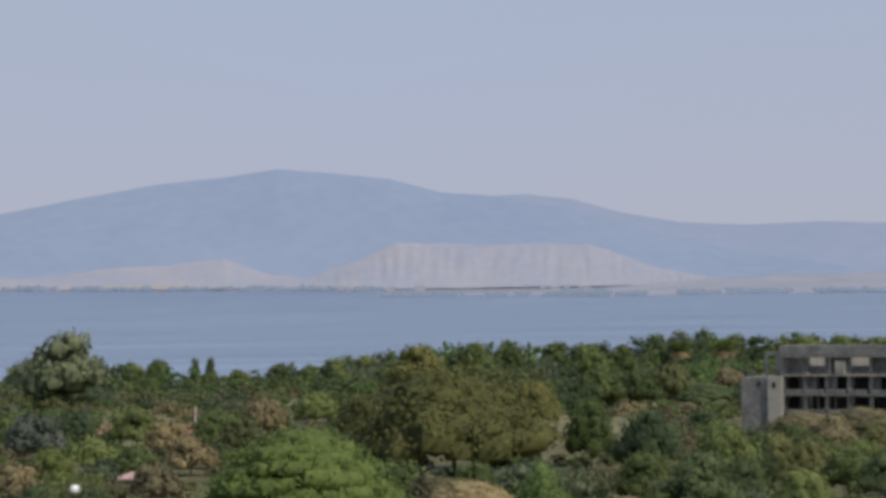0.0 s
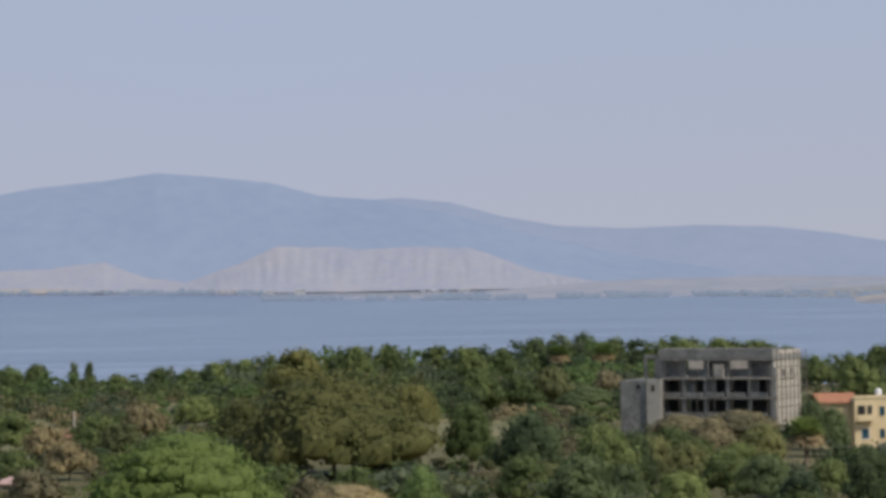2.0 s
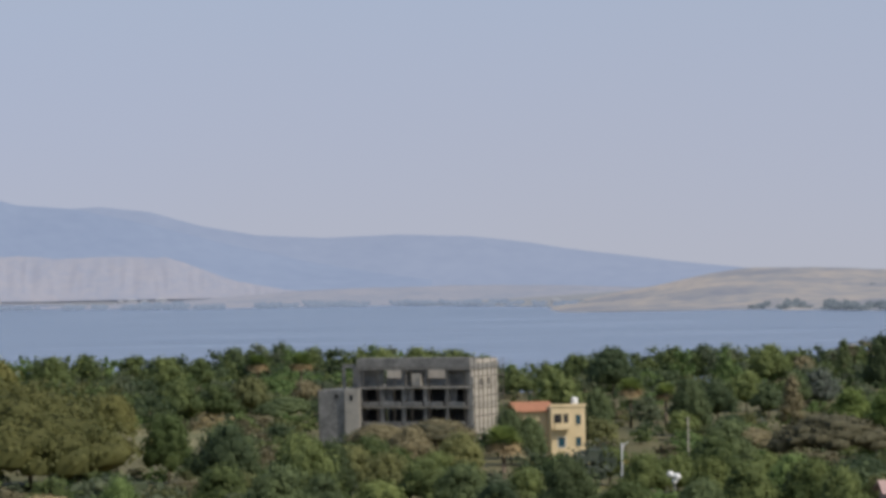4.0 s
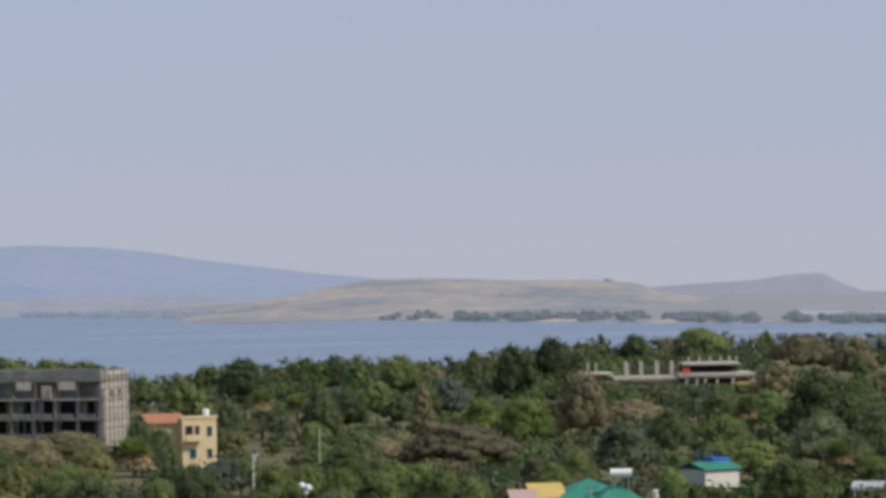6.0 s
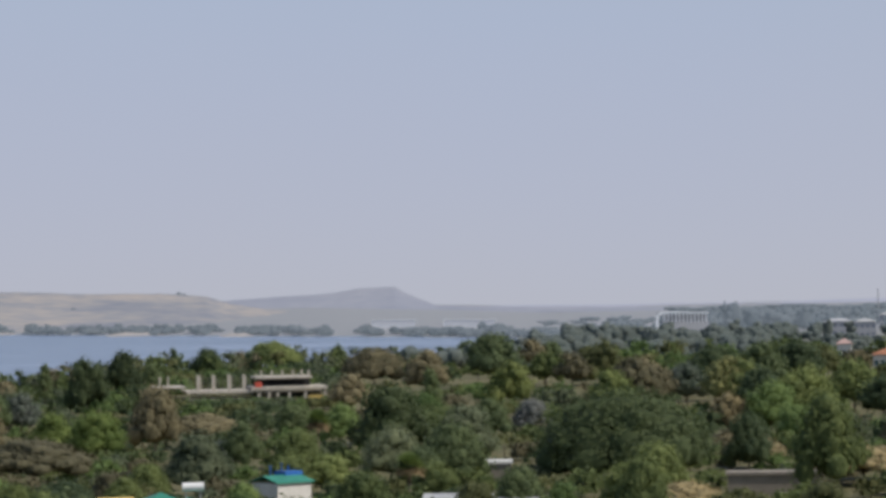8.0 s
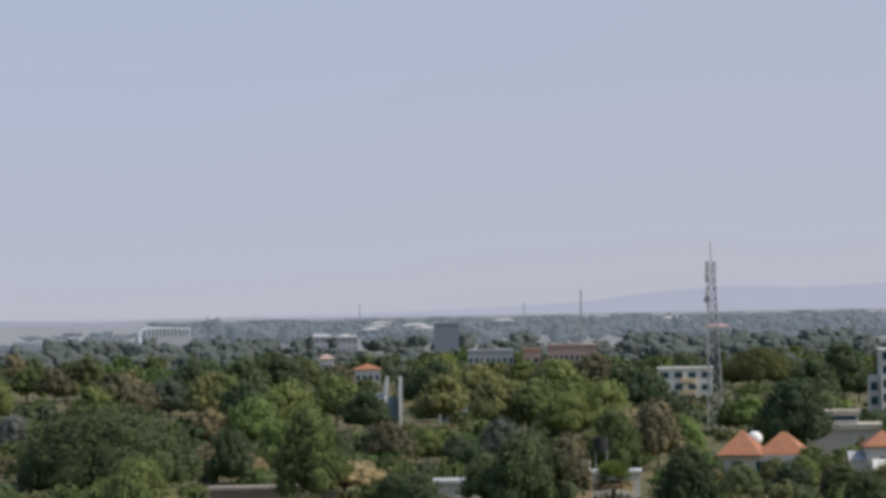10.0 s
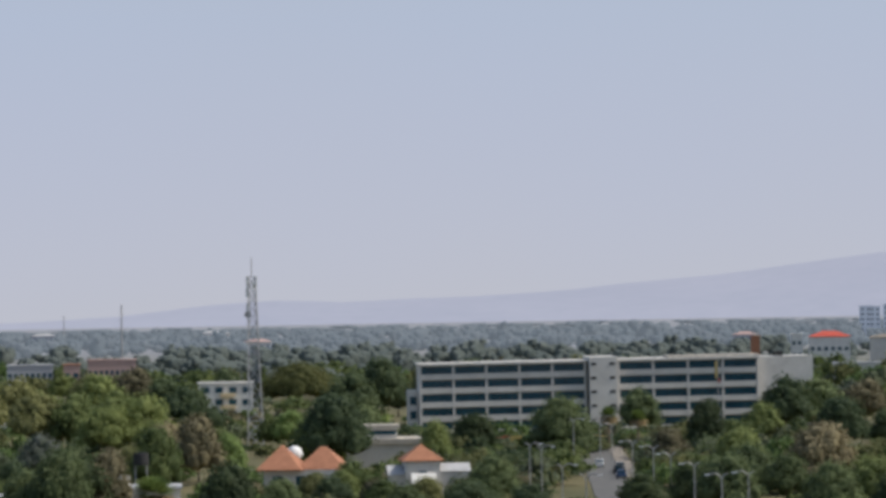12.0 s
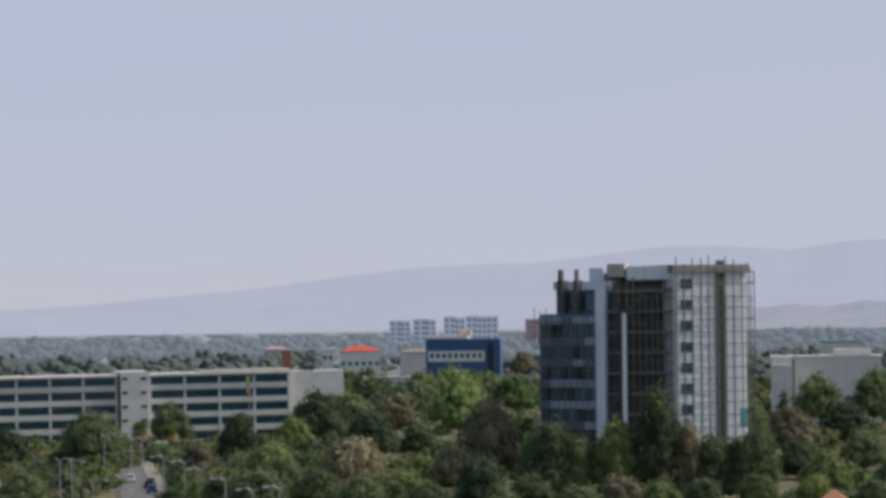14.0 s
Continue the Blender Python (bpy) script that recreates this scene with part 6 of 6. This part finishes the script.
def car(bearing, d, paint, label, twist):
    t = thing("car", bearing, d, label, "car", twist=twist, z=0.12)
    bm = bmesh.new()
    v, f = joined(boxes((-0.85, 0.85, -2.1, 2.1, 0.35, 0.95)), boxes((-0.75, 0.75, -1.2, 1.6, 0.95, 1.5)))
    vs = [bm.verts.new(p) for p in v]
    for q in f:
        bm.faces.new([vs[i] for i in q])
    bmesh.ops.bevel(bm, geom=bm.edges[:], offset=0.12, segments=2, affect="EDGES")
    part("body", bm, paint, t)
    part("windscreen", boxes((-0.66, 0.66, -1.27, -1.19, 1.02, 1.42)), M_GLASS, t)
    for x in (-0.8, 0.8):
        for y in (-1.3, 1.3):
            w = part("wheel", tube((x - 0.1, y, 0.33), (x + 0.1, y, 0.33), 0.33, 0.33, 14), M_DARK, t)
    return t


car(39.93, 640, M_PLASTIC, "white car driving on the avenue", 0)
car(40.25, 615, M_DARK, "dark parked car beside the pavement", 3)
car(40.28, 628, M_STEEL, "grey parked car beside the pavement", 3)
car(40.3, 600, M_BLUE, "blue parked car beside the pavement", 3)


def tiled_villa():
    t = thing("tiled_villa", 34.85, 545, "villa with orange clay-tile hipped roofs", "house", twist=-8)
    part("wall", boxes((-6, 6, 0, 9, 0, 5.0)), M_OFFWHITE, t)
    part("roof", hip_roof(-6.6, -0.2, -1, 8, 5.0, 9.0, ridge=0.2), M_TILE, t, "orange clay-tile roof")
    part("roof", hip_roof(-0.4, 6.6, 1, 9, 5.0, 8.6, ridge=1.0), M_TILE, t, "orange clay-tile roof")
    window_parts(t, -4.6, 0, 2.4, 1.6, 1.7, M_WHITE)
    window_parts(t, -0.8, 0, 2.4, 1.6, 1.7, M_WHITE)
    d = thing("roof_dome", 34.75, 557, "white round water-tank dome on a stalk", "water tank", z=0)
    part("dome", ball((0, 0, 7.2), 1.35, 18, 0.95), M_PLASTIC, d)
    part("stalk", tube((0, 0, 0), (0, 0, 6.2), 0.5, 0.4, 12), M_OFFWHITE, d)
    t = thing("hall", 35.95, 650, "long low hall with a flat pale roof", "hall", twist=2)
    part("wall", boxes((-11.5, 11.5, 0, 12, 0, 4.6)), M_OFFWHITE, t)
    part("roof", boxes((-12, 12, -0.6, 12.5, 4.6, 5.6)), M_CONC_LIGHT, t)
    part("clerestory", boxes((-1.4, 6.4, 3, 9, 5.6, 7.4)), M_OFFWHITE, t)
    part("clerestory_roof", boxes((-1.9, 6.9, 2.5, 9.5, 7.4, 8.2)), M_CONC_LIGHT, t)
    part("clerestory_window", boxes((-1.1, 6.1, 2.92, 3.05, 6.3, 7.1)), M_GLASS, t)
    t = thing("pavilion", 36.93, 536, "white pavilion with a pyramid clay-tile roof", "pavilion", twist=6)
    part("wall", boxes((-2.8, 2.8, 0, 5.6, 0, 6.6)), M_OFFWHITE, t)
    part("roof", hip_roof(-2.9, 2.9, -0.1, 5.7, 6.6, 9.2, ridge=0.1), M_TILE, t, "orange clay-tile pyramid roof")
    part("wing", boxes((-5.2, -2.8, 0.6, 5, 0, 4.4), (2.8, 7.4, 1.0, 5, 0, 4.8)), M_OFFWHITE, t)
    part("wing_roof", joined(gable_roof(-5.2, -2.8, 0.6, 5, 4.4, 5.8), gable_roof(2.8, 7.4, 1, 5, 4.8, 6.0)), M_GREYSHEET, t)
    window_parts(t, -0.6, 0, 3.2, 1.2, 1.8, M_GREYSHEET)
    part("porch", gable_roof(-1.6, 1.6, -1.8, 0.4, 3.2, 4.6), M_WHITE, t)


tiled_villa()
t = plain_house("balcony_house", 33.6, 930, 15, 10, 10.0, M_WHITE, M_OFFWHITE, "white flat-roofed house with balconies behind the mast", flat=True, rows=3, cols=4)
for k in (3.2, 6.4):
    part("balcony", boxes((-1.5, 2.5, -1.4, 0, k, k + 1.1)), M_CREAM, t)
plain_house("yard_house", 32.3, 508, 9, 8, 4.3, M_OFFWHITE, M_GREYSHEET, "low white house with a flat roof in a yard", flat=True)
q = thing("water_tank", 31.85, 500, "white plastic water tank on a masonry stand", "water tank", z=0)
part("stand", boxes((-1.3, 1.3, 0, 2.2, 0, 5.0)), M_CREAM, q, "cream masonry stand")
part("tank", joined(tube((0, 1, 5.0), (0, 1, 6.6), 1.0, 1.0, 16), ball((0, 1, 6.6), 1.0, 14, 0.3)), M_PLASTIC, q)
q = thing("water_tank", 32.15, 530, "black plastic water tank on a steel stand", "water tank", z=0)
part("tank", tube((0, 0, 7.0), (0, 0, 8.9), 1.2, 1.2, 16), M_DARK, q)
for x in (-0.9, 0.9):
    part("leg", beam((x, 0, 0), (x, 0, 7.0), 0.15), M_STEEL, q)


def scaffolded_tower():
    """Glass-clad high-rise under construction: blue-grey wing, dark core, bright panelled slab."""
    t = thing("high_rise", 49.2, 575, "high-rise under construction with glass, panels and wooden scaffolding", "high-rise building", twist=-6)
    t.scale = (1, 1, 1.037)
    face = {"slab": pose(0, 0, 0, 0, 0, 30) @ Matrix.Diagonal((1.12, 1, 1, 1)), "core": Matrix(), "wing": pose(-11.7, 1, 0, 0, 0, -24) @ Matrix.Diagonal((1.08, 1, 1, 1)) @ pose(11.7, -1, 0)}
    side = ["slab"]

    def part(name, bm, material, parent, label=""):
        ob = mesh_part(name, bm, material, parent, label)
        ob.matrix_basis = face[side[0]]
        return ob
    # bright slab (right)
    part("slab_wall", boxes((0, 12.0, 0, 13, 0, 37.6)), M_PANEL, t, "bright wrapped facade panels")
    for i in range(9):
        for r in range(11):
            if i == 5:
                continue
            x = 0.15 + i * 1.33
            part("panel", boxes((x, x + 1.2, -0.1, -0.01, 1.0 + r * 3.32, 1.0 + r * 3.32 + 3.15)), M_PANEL if (i, r) != (8, 3) else M_TEAL, t)
    for r in range(8):
        w = part("window", boxes((1.0, 2.9, -0.22, -0.11, 9.8 + r * 3.45, 11.4 + r * 3.45)), M_GLASS, t)
    part("dark_strip", boxes((6.9, 8.3, -0.3, -0.11, 0, 38.6)), M_DARKWALL, t, "dark bare concrete strip")
    part("roof_edge", boxes((-0.4, 12.4, -0.6, 13.2, 36.6, 37.9)), M_CONC, t)
    part("side_net", boxes((12.01, 12.2, 0.5, 6, 4, 24)), M_TEAL, t, "torn teal safety net")
    for i in range(10):
        x = -0.2 + i * 1.38
        part("scaffold_pole", beam((x, -1.2, 0), (x + random.uniform(-0.1, 0.1), -1.2, 38.2 + random.uniform(-0.8, 1.2)), 0.13), M_WOOD, t)
    for r in range(19):
        part("scaffold_rail", beam((-0.3, -1.25, 1.5 + r * 1.95), (12.9, -1.25, 1.5 + r * 1.95 + random.uniform(-0.15, 0.15)), 0.11), M_WOOD, t)
    for i in range(6):
        part("scaffold_pole", beam((13.0, -1 + i * 2.6, 0), (13.0, -1 + i * 2.6, 37 + random.uniform(-1, 1.5)), 0.13), M_WOOD, t)
    for r in range(12):
        part("scaffold_rail", beam((13.0, -1.2, 2 + r * 3.0), (13.0, 13, 2 + r * 3.0), 0.12), M_WOOD, t)
    side[0] = "core"
    part("core_wall", boxes((-12.5, 1.5, 4.0, 13, 0, 36.6)), M_DARKWALL, t, "dark bare concrete core")
    for r in range(10):
        part("core_slab", boxes((-11.4, -0.1, 0.6, 3.0, 3.4 * r + 2.9, 3.4 * r + 3.25)), M_CONC, t)
    part("core_top", boxes((-11.6, -8.6, 1.0, 9, 36.0, 38.2), (-8.4, -0.5, 1.5, 9, 35.4, 37.6)), M_CONC_LIGHT, t)
    for i in range(5):
        part("sheet", boxes((-8.2 + i * 1.54, -6.72 + i * 1.54, 1.2, 1.45, 35.6, 37.8 - 0.1 * (i % 2))), M_PANEL, t, "pale roof-edge sheet")
    for i in range(11):
        x = -11.5 + i * 1.1
        part("scaffold_pole", beam((x, -0.4, 0), (x + random.uniform(-0.3, 0.3), -0.4, 34.5 + random.uniform(-2.5, 2.0)), 0.15), M_WOOD, t)
    for r in range(17):
        z = 1.5 + r * 2.05
        part("scaffold_rail", beam((-11.6, -0.5, z + random.uniform(-0.3, 0.3)), (-0.2, -0.5, z + random.uniform(-0.3, 0.3)), 0.14), M_WOOD, t)
    for r in range(8):
        part("scaffold_brace", beam((-11.0 + (r % 3) * 3, -0.55, 3 + r * 3.9), (-7.0 + (r % 3) * 3, -0.55, 7 + r * 3.9), 0.13), M_WOOD, t)
    part("hoist", boxes((-8.9, -8.2, -0.9, -0.5, 12, 30)), M_PANEL, t, "pale vertical hoist rail")
    side[0] = "wing"
    part("wing_wall", boxes((-24.2, -11.7, 1.0, 13, 0, 30.0)), M_PANEL_BLUE, t, "blue-grey glazed wing")
    part("wing_top", boxes((-22.2, -11.7, 3.0, 13, 30.0, 35.0)), M_PANEL_BLUE, t, "set-back top storey")
    part("wing_top_roof", boxes((-22.6, -11.7, 2.6, 13, 34.0, 35.4)), M_PANEL, t)
    part("top_glazing", boxes((-21.8, -12.0, 2.85, 2.98, 30.6, 33.2)), M_GLASS, t)
    for r in range(6):
        z = 8.6 + r * 3.5
        for i in range(5):
            x = -24.3 + i * 2.15
            part("spandrel", boxes((x, x + 2.1, 0.5, 0.98, z + 2.2, z + 3.45)), M_SPANDREL if random.random() < (0.9 if r == 5 else 0.45) else M_PANEL_BLUE, t)
            part("window", boxes((x + 0.1, x + 1.0, 0.80, 0.98, z, z + 2.1)), M_GLASS if random.random() < 0.7 else M_DARK, t)
            part("window", boxes((x + 1.08, x + 2.0, 0.82, 0.98, z, z + 2.1)), (M_GLASS, M_DARK, M_PANEL_BLUE)[random.randrange(3)], t)
    part("corner_pier", boxes((-13.5, -11.8, 0.3, 0.98, 8, 34.6)), M_PANEL, t, "bright corner panel strip")
    # near-black front stands for the unlit lower part of the wing
    part("podium", boxes((-24.0, -11.8, 0.2, 0.95, 0, 8.4)), M_DARK, t)
    for i in range(11):
        x = -24.6 + i * 1.12
        part("scaffold_pole", beam((x, -0.3, 0), (x, -0.3, 29.6 + random.uniform(-0.8, 1.6)), 0.12), M_WOOD, t)
    for r in range(14):
        part("scaffold_rail", beam((-24.7, -0.35, 2 + r * 2.05), (-13.2, -0.35, 2 + r * 2.05 + random.uniform(-0.2, 0.2)), 0.11), M_WOOD, t)
    for x, w in ((-21.4, 1.3), (-18.3, 0.9)):
        part("roof_stub", boxes((x, x + w, 1.5, 3.2, 30.0, 35.6), (x + 0.2, x + w * 0.6, 1.7, 2.6, 35.6, 37.4)), M_DARKWALL, t, "ragged dark concrete stub")
    part("roof_net", boxes((-16.6, -14.0, 4, 4.2, 35.4, 37.6)), M_PANEL, t)
    part("roof_pole", beam((-13.6, 4, 35.4), (-13.0, 4, 38.2), 0.2), M_WOOD, t)


scaffolded_tower()


def blue_offices():
    t = thing("blue_office_building", 45.6, 1400, "dark blue clad office building with a white window band", "building", twist=-4)
    part("wall", boxes((-15.5, 15.5, 0, 16, 0, 20.0)), M_BLUE, t)
    part("white_band", boxes((-14.6, 9.0, -0.4, -0.01, 10.6, 15.0)), M_WHITE, t, "white window band")
    for i in range(9):
        part("window", boxes((-13.6 + i * 2.5, -12.2 + i * 2.5, -0.55, -0.41, 12.2, 14.0)), M_GLASS, t)
    part("roof_edge", boxes((-15.8, 2.0, -0.3, 16.3, 20.0, 21.2)), M_WHITE, t)
    part("roof_house", boxes((-2, 3, 4, 10, 21.2, 23.4)), M_CREAM, t)
    part("dark_fin", boxes((10.4, 12.6, -0.3, -0.01, 6, 18)), M_DARK, t)


blue_offices()
plain_house("red_roof_house", 43.85, 1500, 18, 12, 14.0, M_WHITE, M_RED, "white house with a bright red roof", rise_h=2.6, rows=2, cols=6)
plain_house("white_house", 43.3, 1450, 5, 8, 15.6, M_WHITE, M_WHITE, "narrow white house with a flat roof", flat=True, rows=3, cols=2)
plain_house("shop_row", 44.8, 1450, 14, 10, 14.0, M_OFFWHITE, M_PAVING, "long low building with a pale brown roof", rise_h=1.6, rows=1, cols=6)
plain_house("shop_row", 44.3, 1150, 16, 10, 9.0, M_OFFWHITE, M_GREYSHEET, "long low building with a pale sheet roof", flat=True, rows=1, cols=8)
plain_house("brick_tower", 42.6, 1500, 4, 6, 14.4, M_TILE, M_TILE, "small brick-red tower among trees", flat=True)
for i, (b, w, h) in enumerate(((44.46, 9, 22.4), (44.62, 8, 22.0), (44.88, 11, 23.4), (45.05, 8, 22.8), (45.38, 9, 25.0), (45.55, 8, 23.8), (45.76, 9, 25.4), (45.93, 7, 24.6), (46.1, 9, 24.8), (46.85, 16, 22.5))):
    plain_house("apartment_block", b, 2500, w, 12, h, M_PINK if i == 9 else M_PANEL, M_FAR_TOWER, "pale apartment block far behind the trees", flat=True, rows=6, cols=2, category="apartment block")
t = plain_house("white_wall_building", 51.75, 900, 29, 14, 18.4, M_OFFWHITE, M_OFFWHITE, "pale windowless wall of a warehouse behind trees", flat=True)
part("step_wall", boxes((-14.5, -9.0, -6.0, -0.05, 0, 16.6)), M_OFFWHITE, t, "pale lower front wall")
# dark strip added on the wall to stand for a narrow gap
part("downpipe", boxes((-8.9, -8.5, -0.3, -0.02, 4, 18.0)), M_DARKWALL, t)
part("roof_box", boxes((2.0, 12.0, 3, 9, 18.85, 20.6)), M_OFFWHITE, t)
plain_house("teal_house", 52.0, 1050, 13, 10, 20.8, M_OFFWHITE, M_TEAL, "pale house with a teal roof", flat=True, rows=1, cols=4)
plain_house("red_roof_hut", 51.85, 430, 5.2, 5, 6.2, M_OFFWHITE, M_TILE, "small house with a red tiled pyramid roof", rise_h=2.4)
for b, d, h in ((10.2, 520, 5.4), (11.3, 560, 7.6), (15.9, 420, 6.0), (24.0, 400, 5.0), (24.6, 430, 4.6), (45.1, 420, 5.0)):
    u = thing("utility_pole", b, d, "grey concrete utility pole among trees", "pole", group="utility poles")
    part("pole", tube((0, 0, 0), (0, 0, h), 0.16, 0.11, 8), M_CONC_LIGHT, u)
    part("crossarm", boxes((-0.5, 0.5, -0.06, 0.06, h - 0.35, h - 0.22)), M_WOOD, u)


def dish_pair():
    """Two white dishes on one post, showing above the bushes."""
    t = thing("satellite_dish", 11.06, 452, "pair of white satellite dishes on a post", "satellite dish", z=0)
    part("stand", beam((0, 0, 0), (0, 0, 4.4), 0.12), M_STEEL, t)
    for x, z, r in ((-0.55, 4.7, 0.5), (0.3, 4.35, 0.55), (0.0, 3.75, 0.4)):
        part("dish", ball((x, 0, z), r, 12, 0.9), M_PLASTIC, t)


dish_pair()


def yard_lamp():
    """A pole with a short forked arm and a small bright pennant."""
    t = thing("yard_lamp", 10.17, 500, "pale forked lamp post hung with a yellow and red pennant", "lamp post")
    part("pole", tube((0, 0, 0), (0, 0, 6.6), 0.13, 0.1, 8), M_PANEL, t)
    part("arm", beam((0, 0, 6.0), (0.9, 0, 6.7), 0.12), M_PANEL, t)
    part("pennant", boxes((0.3, 1.1, -0.05, 0.05, 3.5, 4.0)), M_YELLOW, t, "yellow pennant cloth")
    part("pennant_tip", boxes((1.1, 1.9, -0.05, 0.05, 3.35, 3.9)), M_RED, t, "red pennant cloth")


yard_lamp()
